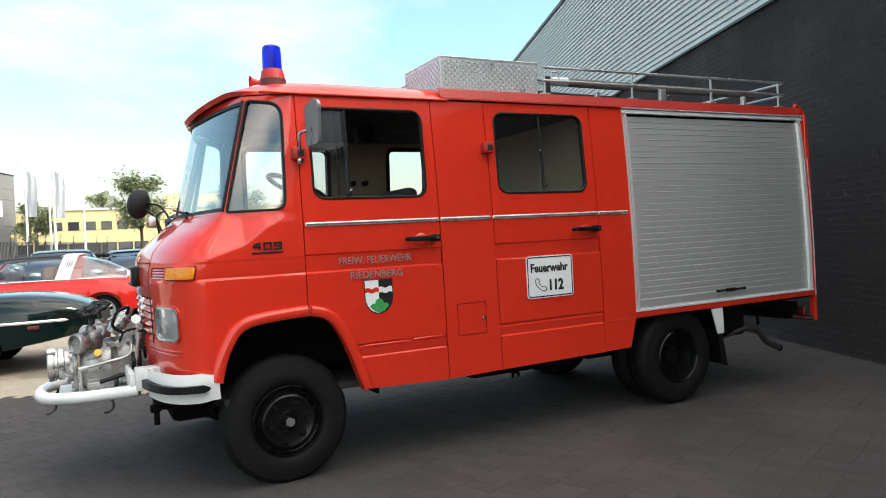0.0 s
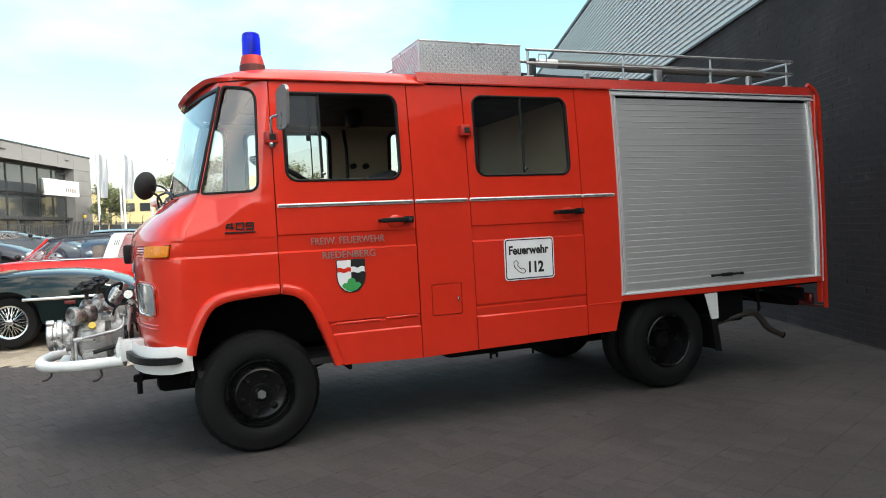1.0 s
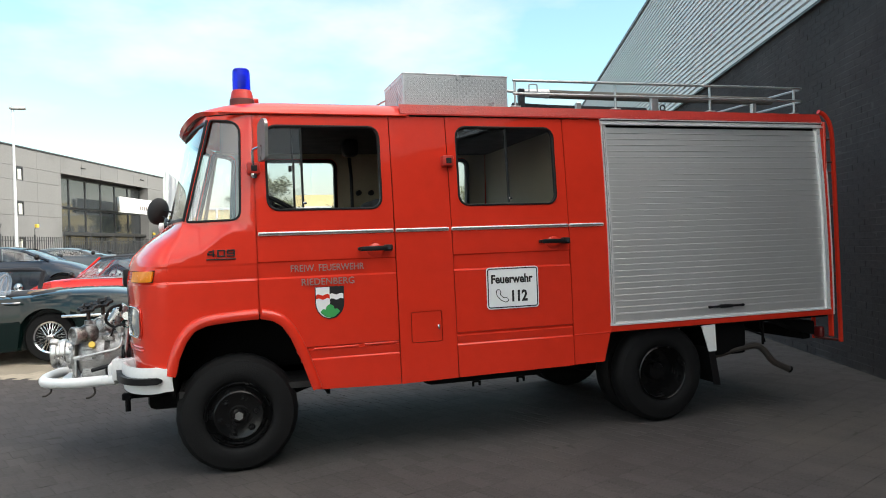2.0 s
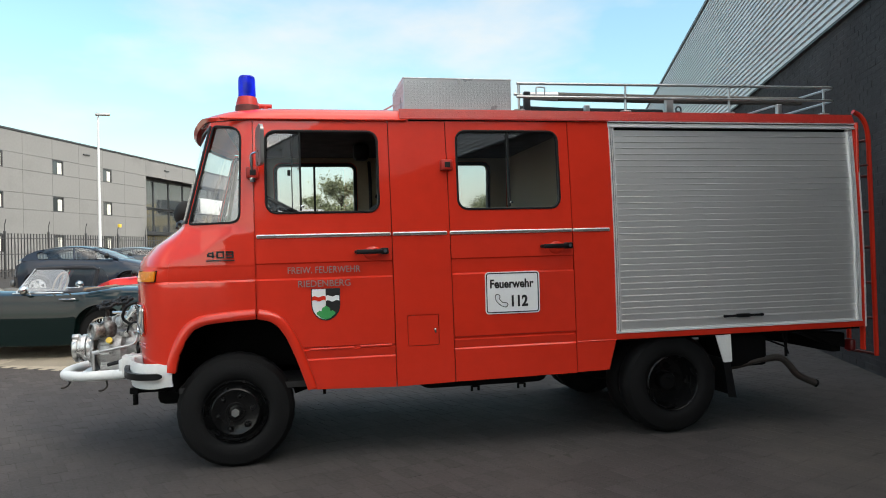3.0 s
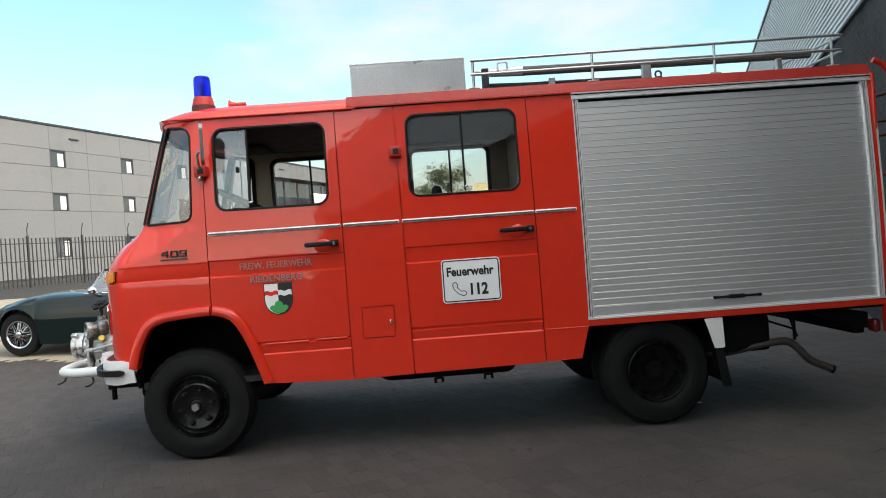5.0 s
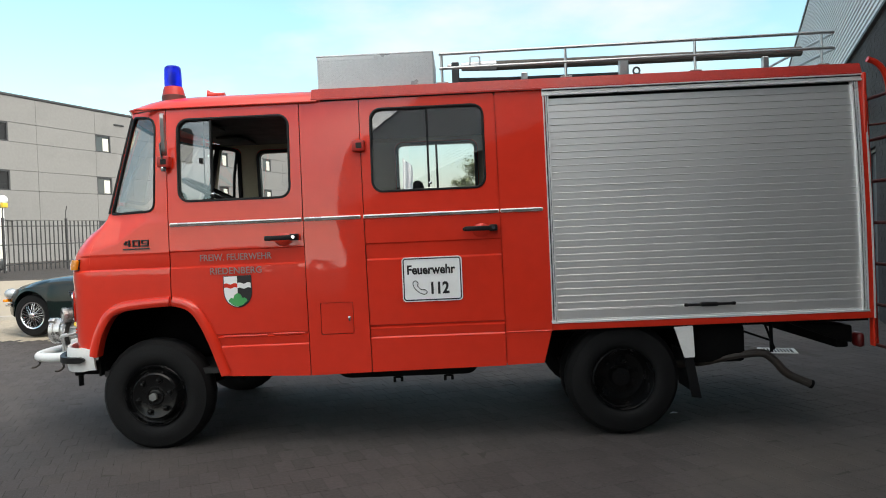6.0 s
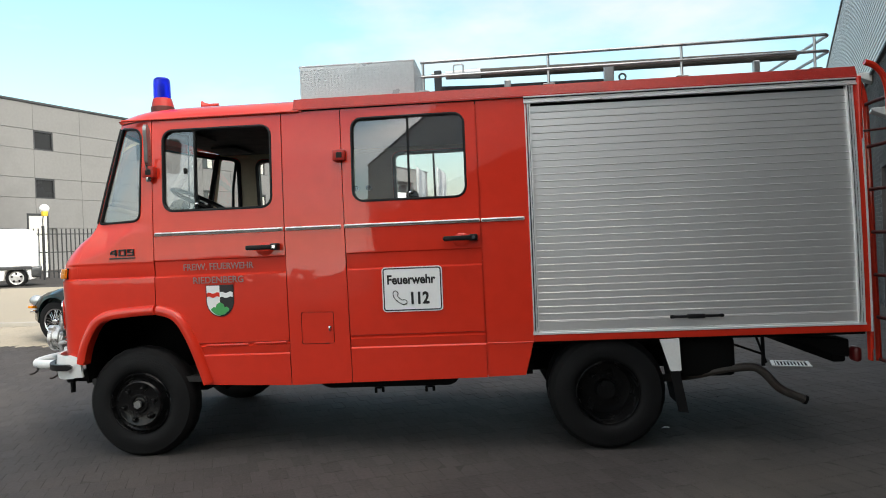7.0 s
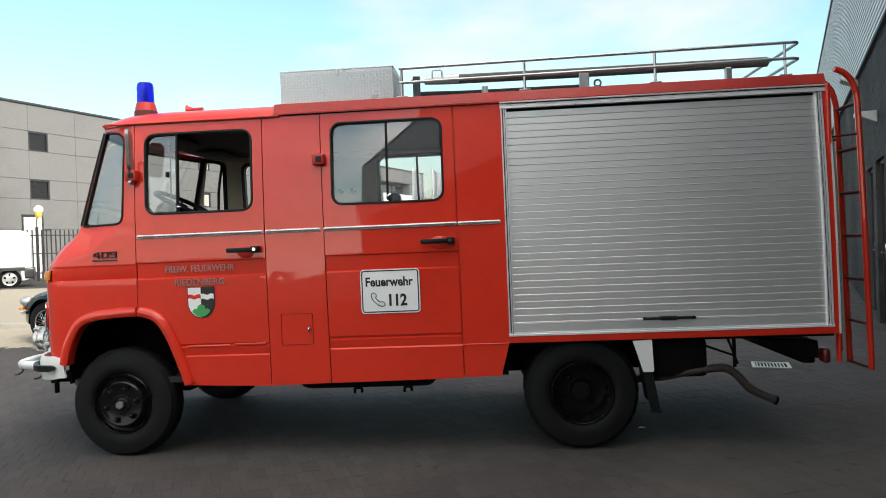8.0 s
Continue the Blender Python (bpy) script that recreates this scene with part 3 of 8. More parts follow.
def build_yellow():
    m = Matrix.Translation((-14.0, 101.5, 0.5)) @ Matrix.Rotation(radians(-8), 4, "Z")
    th = thing("yellow_building", m, "low yellow rendered building with two rows of dark windows", "building")
    bm = bmesh.new()
    box(bm, 0, 40, 0, 10, 0, 6.7)
    part("wall", bm, M_YELLOW_WALL, th, smooth=0)
    bm = bmesh.new()
    box(bm, -0.2, 40.2, -0.2, 10.2, 6.7, 6.95)
    part("roof", bm, M_POLE, th, smooth=0)
    bm = bmesh.new()
    box(bm, 24, 34, 0.5, 9, 6.95, 8.6)
    part("roof_house", bm, M_YELLOW_WALL, th, smooth=0)
    for k in range(20):
        for z0, z1, w in ((4.1, 5.2, 1.3), (0.5, 2.4, 1.75)):
            x = 0.7 + k * 1.95
            q = bmesh.new()
            box(q, x, x + w, -0.06, 0.02, z0, z1)
            win = part("window", q, M_FRAME_GREY, th, smooth=0)
            q = bmesh.new()
            box(q, x + 0.08, x + w - 0.08, -0.075, -0.06, z0 + 0.08, z1 - 0.08)
            part("pane", q, M_FAR_GLASS, win, smooth=0)


build_yellow()


def build_fence():
    az = radians(19.2)
    d = Vector((math.sin(az), math.cos(az), 0))
    n, pitch, bars = 20, 2.75, 13
    m = Matrix.Translation(Vector((-12.0, 28.75, 0.5)) - d * (5 * pitch - 0.4)) @ Matrix.Rotation(radians(90) - az, 4, "Z")
    th = thing("fence", m, "tall dark steel picket fence with barbed posts", "fence")
    q = bmesh.new()
    box(q, -0.016, 0.016, -0.016, 0.016, 0.05, 1.95)
    first, posts = part("picket", q, M_FENCE, th, smooth=0), None
    q = bmesh.new()
    box(q, -0.035, 0.035, -0.035, 0.035, 0, 2.05)
    tube(q, [(0, 0, 2.05), (0, 0, 2.3), (0.02, -0.06, 2.55)], 0.02, 5)
    post = part("post", q, M_FENCE, th, smooth=0)
    for i in range(n + 1):
        x = i * pitch - 0.4
        o = post if i == 0 else new("post", post.data)
        o.parent, o.location = th, (x, 0, 0)
        if i == n:
            break
        for k in range(1, bars + 1):
            o = first if (i == 0 and k == 1) else new("picket", first.data)
            o.parent, o.location = th, (x + k * pitch / (bars + 1), 0, 0)
        for z in (0.28, 1.02, 1.72):
            q = bmesh.new()
            box(q, x + 0.035, x + pitch - 0.035, -0.018, 0.018, z, z + 0.04)
            part("rail", q, M_FENCE, th, smooth=0)
    for i, up in ((2, 2.42), (8, 2.42), (13, 2.2)):
        yb = thing("signal_box", m @ Matrix.Translation((i * pitch - 0.4, -0.12, up)), "small yellow box fixed on a fence post", "box", group="boxes on the fence")
        q = bmesh.new()
        box(q, -0.11, 0.11, -0.06, 0.06, 0, 0.18, 0.02)
        part("case", q, M_YELLOW, yb)
    gl = thing("globe_lamp", Matrix.Translation((-16.72, 24.09, 0.7)), "white globe lamp on a pole behind the fence", "lamp")
    q = bmesh.new()
    cyl(q, (0, 0, -0.2), (0, 0, 2.55), 0.035)
    part("pole", q, M_POLE, gl)
    q = bmesh.new()
    bmesh.ops.create_uvsphere(q, u_segments=20, v_segments=12, radius=0.19, matrix=Matrix.Translation((0, 0, 2.72)))
    part("globe", q, M_SIGN, gl)


build_fence()


def build_poles():
    lp = thing("street_lamp", Matrix.Translation((-9.1, 32.3, 0.5)), "tall pale grey street lamp with a small flat head", "lamp")
    q = bmesh.new()
    cyl(q, (0, 0, 0), (0, 0, 7.75), 0.078, 0.045)
    part("pole", q, M_POLE, lp)
    q = bmesh.new()
    box(q, -0.12, 0.55, -0.12, 0.12, 7.72, 7.86, 0.04)
    part("lamp_head", q, M_STEEL, lp)
    for x, y, h, flag in ((-3.95, 52.8, 7.1, True), (-2.22, 51.4, 6.9, True), (-2.72, 60.0, 5.0, False), (-0.40, 52, 4.2, False)):
        fp = thing("flagpole", Matrix.Translation((x, y, 0.5)), "white flagpole with a slack pale flag" if flag else "bare white flagpole beside a building", "flagpole", group="flagpoles")
        q = bmesh.new()
        cyl(q, (0, 0, 0), (0, 0, h), 0.10, 0.07, seg=10)
        part("pole", q, M_POLE, fp)
        if flag:
            q = bmesh.new()
            rows = [[q.verts.new((0.06 + 0.62 * u + 0.05 * math.sin(v * 5), 0.10 * math.sin(u * 9 + v * 2), h - 0.1 - 3.3 * v - 0.5 * u * (1 - v))) for u in np.linspace(0, 1, 8)] for v in np.linspace(0, 1, 9)]
            for a, b in zip(rows, rows[1:]):
                for k in range(7):
                    q.faces.new((a[k], a[k + 1], b[k + 1], b[k]))
            bmesh.ops.solidify(q, geom=q.faces[:], thickness=0.01)
            part("flag", q, M_FLAG, fp)


build_poles()


def tree(x, y, h, spread, seed, trunk_h=0.3):
    rng = random.Random(seed)
    th = thing("tree", Matrix.Translation((x, y, 0.45)), "green deciduous tree with an open uneven crown", "tree", group="far trees")
    bm = bmesh.new()
    tube(bm, [(0, 0, 0), (0.05, 0, h * 0.3), (0.0, 0.1, h * 0.6), (0.1, 0, h * 0.85)], 0.16, 7)
    tips = []
    for k in range(16):
        a, z = rng.uniform(0, math.tau), h * rng.uniform(trunk_h, 0.8)
        r = spread * rng.uniform(0.5, 1.0) * (1.15 - 0.6 * z / h)
        tip = Vector((math.cos(a) * r, math.sin(a) * r, z + rng.uniform(0.1, 0.25) * h))
        tube(bm, [(0, 0, z), tip * 0.5 + Vector((0, 0, z * 0.5)), tip], 0.05, 5)
        tips += [tip, tip * 0.65 + Vector((0, 0, z * 0.35))]
    tips.append(Vector((0.1, 0, h * 0.95)))
    part("trunk", bm, M_BARK, th)
    bm = bmesh.new()
    for tip in tips:
        rad = rng.uniform(0.5, 0.95) * spread * 0.36
        for _ in range(190):
            p = tip + Vector((rng.gauss(0, rad * 0.5), rng.gauss(0, rad * 0.5), rng.gauss(0, rad * 0.42)))
            s = rng.uniform(0.08, 0.20)
            e = Euler((rng.uniform(-1, 1), rng.uniform(-1, 1), rng.uniform(0, 6.3))).to_matrix()
            vs = [bm.verts.new(p + e @ Vector(c)) for c in ((-s, 0, 0), (0, -s * 0.55, 0.03), (s, 0, 0), (0, s * 0.55, 0.03))]
            bm.faces.new(vs)
    part("crown", bm, M_LEAF, th, smooth=0)


tree(5.2, 77, 8.6, 3.5, 3, 0.36)
tree(3.1, 121, 10.2, 3.6, 5, 0.45)
tree(-4.9, 88, 6.9, 2.3, 6, 0.36)
tree(16.0, 80, 8.4, 3.8, 7, 0.35)
tree(25.0, 84, 7.6, 4.0, 8, 0.35)
tree(33.0, 84, 8.6, 4.2, 10, 0.35)


# ---- the fire truck ----
def lerp_table(table, z):
    if z <= table[0][0]:
        return table[0][1]
    for (a, va), (b, vb) in zip(table, table[1:]):
        if z <= b:
            k = (z - a) / (b - a)
            return va + (vb - va) * k
    return table[-1][1]


WIDTH = 2.06
TRUCK = thing("fire_truck", pose(0, 0, 0, 0, -0.43, 0), "red veteran fire truck with crew cab, roller shutter and front pump", "fire truck")


def tumble(z):
    return 0.033 * max(z - 0.95, 0) ** 2


CREASE = [(0.70, 0.0), (0.714, 0.0), (0.724, 0.012), (0.74, 0.010), (0.780, 0.004), (0.790, 0.015), (0.800, 0.014), (0.806, 0.002), (1.244, 0.002), (1.256, 0.014), (1.354, 0.010), (1.362, 0.001), (1.40, 0.0)]
CREASE_Z = [c[0] for c in CREASE] + [0.95, 1.1, 1.5, 1.6, 1.7, 1.8, 1.9, 2.0, 2.1, 2.2, 2.3]
FRONT_CREASE = [(1.243, 0.0), (1.256, 0.012), (1.29, 0.006), (1.345, 0.004), (1.355, 0.0)]


SHOULDER = [(-0.43, 1.357), (-0.20, 1.43), (-0.07, 1.53), (0.0, 1.56), (0.149, 1.56)]


def taper(x, z):
    """How far the cab narrows in plan from the door forward to the windscreen post."""
    s = min(max((0.149 - x) / (0.149 - lerp_table(XS, z)), 0.0), 1.1)
    return lerp_table([(1.60, 0.097), (2.33, 0.119)], z) * s ** 1.6


def facet(x, z):
    """The bonnet's sloping shoulder under the quarter light, running into the tapered cab corner."""
    d = max(z - lerp_table(SHOULDER, x), 0.0)
    low = 0.437 * d * d / (d + 0.014) * min(max((0.149 - x) / 0.2, 0.0), 1.0)
    k = min(max((z - 1.59) / 0.06, 0.0), 1.0)
    return low * (1 - k) + (taper(x, z) * k if k else 0.0)


def side(u, v, o=0.0):
    return (u, tumble(v) + lerp_table(CREASE, v) - o, v)


CAB_CREASE = [(z - (0.022 if z < 0.81 else 0.0), d) for z, d in CREASE]
CAB_CREASE_Z = [c[0] for c in CAB_CREASE] + CREASE_Z[len(CREASE):]


def cab_side(u, v, o=0.0):
    return (u, tumble(v) + lerp_table(CAB_CREASE, v) - o, v)


def plain_side(u, v, o=0.0):
    return (u, tumble(v) - o, v)


def corner_side(u, v, o=0.0):
    return (u, tumble(v) + lerp_table(FRONT_CREASE, v) + facet(u, v) - o, v)


def far_side(u, v, o=0.0):
    return (u, WIDTH - tumble(v) - facet(u, v) + o, v)


XS = [(0.60, -0.40), (1.30, -0.41), (1.36, -0.40), (1.42, -0.384), (1.50, -0.337), (1.57, -0.313), (1.63, -0.305), (2.31, -0.134), (2.40, -0.112)]
XC = [(0.60, -0.675), (0.75, -0.705), (1.26, -0.722), (1.36, -0.712), (1.42, -0.690), (1.50, -0.605), (1.57, -0.532), (1.63, -0.465), (2.31, -0.298), (2.40, -0.276)]
NN = [(0.60, 2.5), (1.30, 2.4), (1.36, 2.2), (1.42, 2.1), (1.50, 2.2), (1.57, 1.6), (1.63, 1.25), (2.40, 1.25)]


def front(w, v, o=0.0):
    """The nose and windscreen: w runs from the near side (0) to the middle (1) and on to the far side (2)."""
    k = w if w <= 1 else 2 - w
    k = min(max(k, 0.0), 1.0)
    xs, xc, n = lerp_table(XS, v), lerp_table(XC, v), lerp_table(NN, v)
    y0 = tumble(v) + lerp_table(FRONT_CREASE, v) + facet(xs, v)
    y = y0 + k * (WIDTH / 2 - y0)
    x = xs - (xs - xc) * (1 - (1 - k) ** n) ** (1 / n)
    nx = (WIDTH / 2 - y) / (WIDTH / 2)
    return (x - o * (1 - 0.6 * nx), (y - o * nx) if w <= 1 else WIDTH - (y - o * nx), v)


W_CUTS = [0.0006, 0.002, 0.004, 0.008, 0.02, 0.04, 0.07, 0.11, 0.16, 0.22, 0.30, 0.4, 0.5, 0.6, 0.7, 0.8, 0.9, 1.0]
W_CUTS = W_CUTS + [2 - w for w in W_CUTS[:-1]]
Z_FRONT = [0.7, 0.8, 0.9, 1.0, 1.1, 1.2, 1.238, 1.2432, 1.256, 1.262, 1.29, 1.34, 1.3445, 1.3552, 1.360, 1.366, 1.373, 1.38, 1.42, 1.46, 1.5, 1.55, 1.6, 1.63]


def edge_of(table, z0, z1, n=10):
    return [(lerp_table(table, z0 + (z1 - z0) * k / n), z0 + (z1 - z0) * k / n) for k in range(n + 1)]


ARCH = [(0.478, 0.497), (0.405, 0.71), (0.345, 0.85), (0.29, 0.935), (0.235, 0.972), (0.15, 0.992), (0.0, 0.985), (-0.17, 0.968), (-0.25, 0.935), (-0.30, 0.87), (-0.345, 0.77), (-0.372, 0.66)]
ARCH_FRONT, ARCH_REAR = [p for p in ARCH if p[0] < 0.14], [p for p in ARCH if p[0] > 0.16]
QUARTER = rpoly([(-0.288, 1.630), (0.060, 1.636), (0.080, 2.291), (-0.118, 2.318)], [0.03, 0.07, 0.09, 0.03])
WIN_1 = rrect(0.224, 1.002, 1.693, 2.271, 0.078)
WIN_2 = rrect(1.553, 2.332, 1.702, 2.281, 0.078)


def window_unit(parent, loop, fn, split, x0, x1, z0, z1, slid=False):
    """Rubber seal, dividing bars and two panes in an opening."""
    bm = bmesh.new()
    band(bm, loop, fn, 0.015, 0.007, 0.028)
    part("window_seal", bm, M_BLACK, parent)
    for a, b, inset in [(x0 + 0.02, split + 0.005, 0.020)] + ([] if slid else [(split - 0.005, x1 - 0.02, 0.014)]):
        bm = bmesh.new()
        sheet(bm, rrect(a, b, z0 + 0.02, z1 - 0.02, 0.03, 3), [], [], [1.8, 1.9, 2.0, 2.1, 2.2], lambda u, v, i=inset: fn(u, v, -i), 0.0)
        p = part("pane", bm, M_GLASS, parent)
        p.visible_shadow = False
    bm = bmesh.new()
    for c, o, hw in ((split, -0.004, 0.017 if slid else 0.011),):
        a, b = Vector(fn(c, z0 + 0.022, o)), Vector(fn(c, z1 - 0.022, o))
        box(bm, -hw, hw, -0.007, 0.007, 0, (b - a).length, 0.003, 1, m=Matrix.Translation(a) @ (b - a).to_track_quat("Z", "Y").to_matrix().to_4x4() @ Matrix.Rotation(radians(90), 4, "Z") @ Matrix.Scale(1.0, 4, (1, 0, 0)))
    part("window_bar", bm, M_BLACK, parent)
    bm = bmesh.new()
    a = Vector(fn(split + 0.01, z0 + 0.05, 0.006))
    box(bm, a.x - 0.012, a.x + 0.012, a.y - 0.008, a.y + 0.008, a.z - 0.008, a.z + 0.008, 0.003)
    part("window_catch", bm, M_CHROME, parent)
    bm = bmesh.new()
    a = Vector(fn(split - 0.012, (z0 + z1) / 2 + 0.02, 0.004))
    cyl(bm, a, a + Vector((0, -0.012, 0)), 0.007, seg=10)
    part("window_knob", bm, M_CHROME, parent)


def handle(parent, x0, x1, z):
    bm = bmesh.new()
    q = rrect(x0 + 0.06, x1 - 0.05, z - 0.045, z + 0.02, 0.03)
    band(bm, q, side, 0.012, 0.004)
    bm2 = bmesh.new()
    tube(bm2, bend([(x0 + 0.012, 0.0, z), (x0 + 0.012, -0.045, z), (x1 - 0.03, -0.05, z + 0.004), (x1 - 0.03, 0.0, z + 0.004)], 0.025), 0.013, 10)
    box(bm2, x0 + 0.01, x1 - 0.02, -0.062, -0.042, z - 0.016, z + 0.016, 0.007)
    box(bm2, x1 - 0.05, x1 + 0.004, -0.060, 0.004, z - 0.021, z + 0.024, 0.009)
    h = part("door_handle", bm2, M_BLACK, parent)
    bm.free()
    bm = bmesh.new()
    cyl(bm, (x1 - 0.022, -0.058, z + 0.002), (x1 - 0.022, -0.066, z + 0.002), 0.012, seg=14)
    part("lock", bm, M_CHROME, h)
    bm = bmesh.new()
    turned(bm, [(0.062, 0.0), (0.05, 0.006), (0.0, 0.012)], Matrix.Translation((x0 + 0.125, 0.006, z - 0.012)) @ Matrix.Diagonal((1, 1, 0.75, 1)) @ Matrix.Rotation(radians(90), 4, "X"), 20)
    part("grip_dish", bm, M_RED, parent)


def trim(parent, x0, x1, z=1.543):
    bm = bmesh.new()
    y = tumble(z)
    for zz, h, o, in ((z, 0.0130, 0.012),):
        box(bm, x0, x1, y - o, y + 0.006, zz - h, zz + h, 0.008, 3)
    t = part("trim_strip", bm, M_ALU_EDGE, parent)
    bm = bmesh.new()
    box(bm, x0 + 0.006, x1 - 0.006, y - 0.0135, y - 0.010, z - 0.0062, z + 0.0045, 0.001, 1)
    part("insert", bm, M_HOSE, t)


# front door
bm = bmesh.new()
sheet(bm, [(0.155, 2.335), (0.155, 1.6), (0.155, 0.992)] + ARCH_REAR[::-1] + [(1.084, 0.479), (1.068, 2.338)], [WIN_1], [0.4, 0.7], CAB_CREASE_Z, cab_side, 0.03)
DOOR_F = part("cab_door", bm, M_RED, TRUCK, "red cab door with grey lettering and coat of arms", smooth=9)
for x0, x1, z in ((0.495, 0.800, 0.766), (0.838, 1.062, 0.772)):
    bm = bmesh.new()
    box(bm, x0, x1, -0.002, 0.020, z - 0.0085, z + 0.0085, 0.0070, 3)
    part("pressed_rib", bm, M_RED, DOOR_F, smooth=60)
window_unit(DOOR_F, WIN_1, plain_side, 0.462, 0.224, 1.002, 1.693, 2.271, slid=True)
bm = bmesh.new()
for z0, z1 in ((1.716, 1.816), (1.816, 1.916), (1.916, 2.016), (2.016, 2.116), (2.116, 2.250)):
    a, b = Vector(plain_side(0.405, z0, -0.026)), Vector(plain_side(0.405, z1, -0.026))
    cyl(bm, a, b, 0.0045, seg=6)
part("pane_edge", bm, M_BLACK, DOOR_F, "rubber edge of the slid pane")
bm = bmesh.new()
box(bm, 0.376, 0.398, 0.036, 0.062, 1.955, 1.995, 0.006)
part("pane_grip", bm, M_BLACK, DOOR_F)
handle(DOOR_F, 0.815, 1.043, 1.424)
trim(DOOR_F, 0.162, 1.070)
# middle panel with its flap
FLAP = rrect(1.170, 1.396, 0.754, 0.972, 0.012, 3)
bm = bmesh.new()
sheet(bm, [(1.0745, 2.340), (1.4800, 2.342), (1.5040, 0.487), (1.0905, 0.479)], [FLAP], [1.3], [0.95, 1.3, 1.5, 1.7, 1.9, 2.1, 2.25], plain_side, 0.03)
MID = part("middle_panel", bm, M_RED, TRUCK)
bm = bmesh.new()
sheet(bm, rrect(1.175, 1.391, 0.759, 0.967, 0.010, 3), [], [], [], plain_side, 0.02)
flap = part("fuel_flap", bm, M_RED, TRUCK)
bm = bmesh.new()
box(bm, 1.150, 1.416, 0.036, 0.044, 0.734, 0.992)
part("flap_frame", bm, M_RED, TRUCK, smooth=0)
bm = bmesh.new()
box(bm, 1.360, 1.374, -0.018, 0.0, 0.842, 0.874, 0.005)
cyl(bm, (1.367, 0.0, 0.866), (1.367, -0.012, 0.866), 0.010, seg=14)
part("latch", bm, M_CHROME, flap)
trim(MID, 1.084, 1.472)
# crew door
bm = bmesh.new()
sheet(bm, [(1.486, 2.343), (2.404, 2.347), (2.418, 0.497), (1.510, 0.487)], [WIN_2], [1.8, 2.1], CREASE_Z, side, 0.03)
DOOR_R = part("crew_door", bm, M_RED, TRUCK, "red crew door with a white emergency sign", smooth=9)
window_unit(DOOR_R, WIN_2, plain_side, 1.944, 1.553, 2.332, 1.702, 2.281)
handle(DOOR_R, 2.158, 2.386, 1.430)
trim(DOOR_R, 1.490, 2.410)
# post between the crew door and the shutter
bm = bmesh.new()
sheet(bm, [(2.4100, 2.347), (2.748, 2.350), (2.735, 0.735), (2.672, 0.505), (2.4240, 0.500)], [], [2.6], [0.95, 1.3, 1.5, 1.7, 1.9, 2.1, 2.25], plain_side, 0.03)
POST = part("rear_panel", bm, M_RED, TRUCK)
trim(POST, 2.416, 2.705)
bm = bmesh.new()
box(bm, 2.43, 2.735, -0.004, 0.004, 0.718, 0.726, 0.002, 1)
part("panel_edge", bm, M_RED, TRUCK)
# dark jambs behind the door gaps
for x in (0.150, 1.078, 1.488, 2.412):
    bm = bmesh.new()
    sheet(bm, [(x - 0.028, 0.505 if x > 0.3 else 1.02), (x + 0.040, 0.505 if x > 0.3 else 1.02), (x + 0.028, 2.335), (x - 0.028, 2.335)], [], [], [1.0, 1.3, 1.5, 1.7, 1.9, 2.1, 2.25], lambda u, v: plain_side(u, v, -0.036), 0.015)
    part("door_jamb", bm, M_RED, TRUCK)
# cab corner with the quarter light
bm = bmesh.new()
sheet(bm, [(0.1490, 2.335), (0.1490, 1.6), (0.1490, 0.992)] + ARCH_FRONT + edge_of(XS, 0.66, 2.335, 24), [QUARTER], [-0.40 + 0.0125 * k for k in range(44)], Z_FRONT + [1.40, 1.41, 1.43, 1.44, 1.45, 1.47, 1.48, 1.49, 1.51, 1.52, 1.53, 1.54, 1.56, 1.57, 1.58, 1.62, 1.66, 1.8, 2.0, 2.2], corner_side, 0.03)
CORNER = part("cab_corner", bm, M_RED, TRUCK, smooth=26)
bm = bmesh.new()
band(bm, QUARTER, corner_side, 0.014, 0.008, 0.028)
part("window_seal", bm, M_BLACK, CORNER)
bm = bmesh.new()
sheet(bm, rpoly([(-0.276, 1.644), (0.048, 1.650), (0.068, 2.279), (-0.108, 2.304)], 0.04), [], [-0.2, -0.15, -0.1, -0.05, 0.0], [1.8, 2.0, 2.15], lambda u, v: corner_side(u, v, -0.014), 0.0)
pane = part("pane", bm, M_GLASS, CORNER)
pane.visible_shadow = False


# wheel-arch flare
def flare(parent, pts, name):
    bm = bmesh.new()
    rings = []
    for i, p in enumerate(pts):
        a, b = Vector(pts[max(i - 1, 0)]), Vector(pts[min(i + 1, len(pts) - 1)])
        d = (b - a).normalized()
        nrm = Vector((d.y, -d.x))
        if nrm.y < -0.2 or (abs(nrm.y) <= 0.2 and nrm.x * (p[0] - 0.05) < 0):
            nrm = -nrm
        ring = []
        for w, o in ((0.0, -0.06), (0.0, 0.022), (0.012, 0.032), (0.045, 0.030), (0.060, 0.018), (0.066, 0.0), (0.066, -0.01)):
            q = Vector(p) + nrm * w
            ring.append(bm.verts.new((q.x, -o, q.y)))
        rings.append(ring)
    for a, b in zip(rings, rings[1:]):
        for k in range(6):
            bm.faces.new((a[k], b[k], b[k + 1], a[k + 1]))
    bm.faces.new(rings[0])
    bm.faces.new(rings[-1][::-1])
    bmesh.ops.recalc_face_normals(bm, faces=bm.faces[:])
    part(name, bm, M_RED, parent, smooth=50)


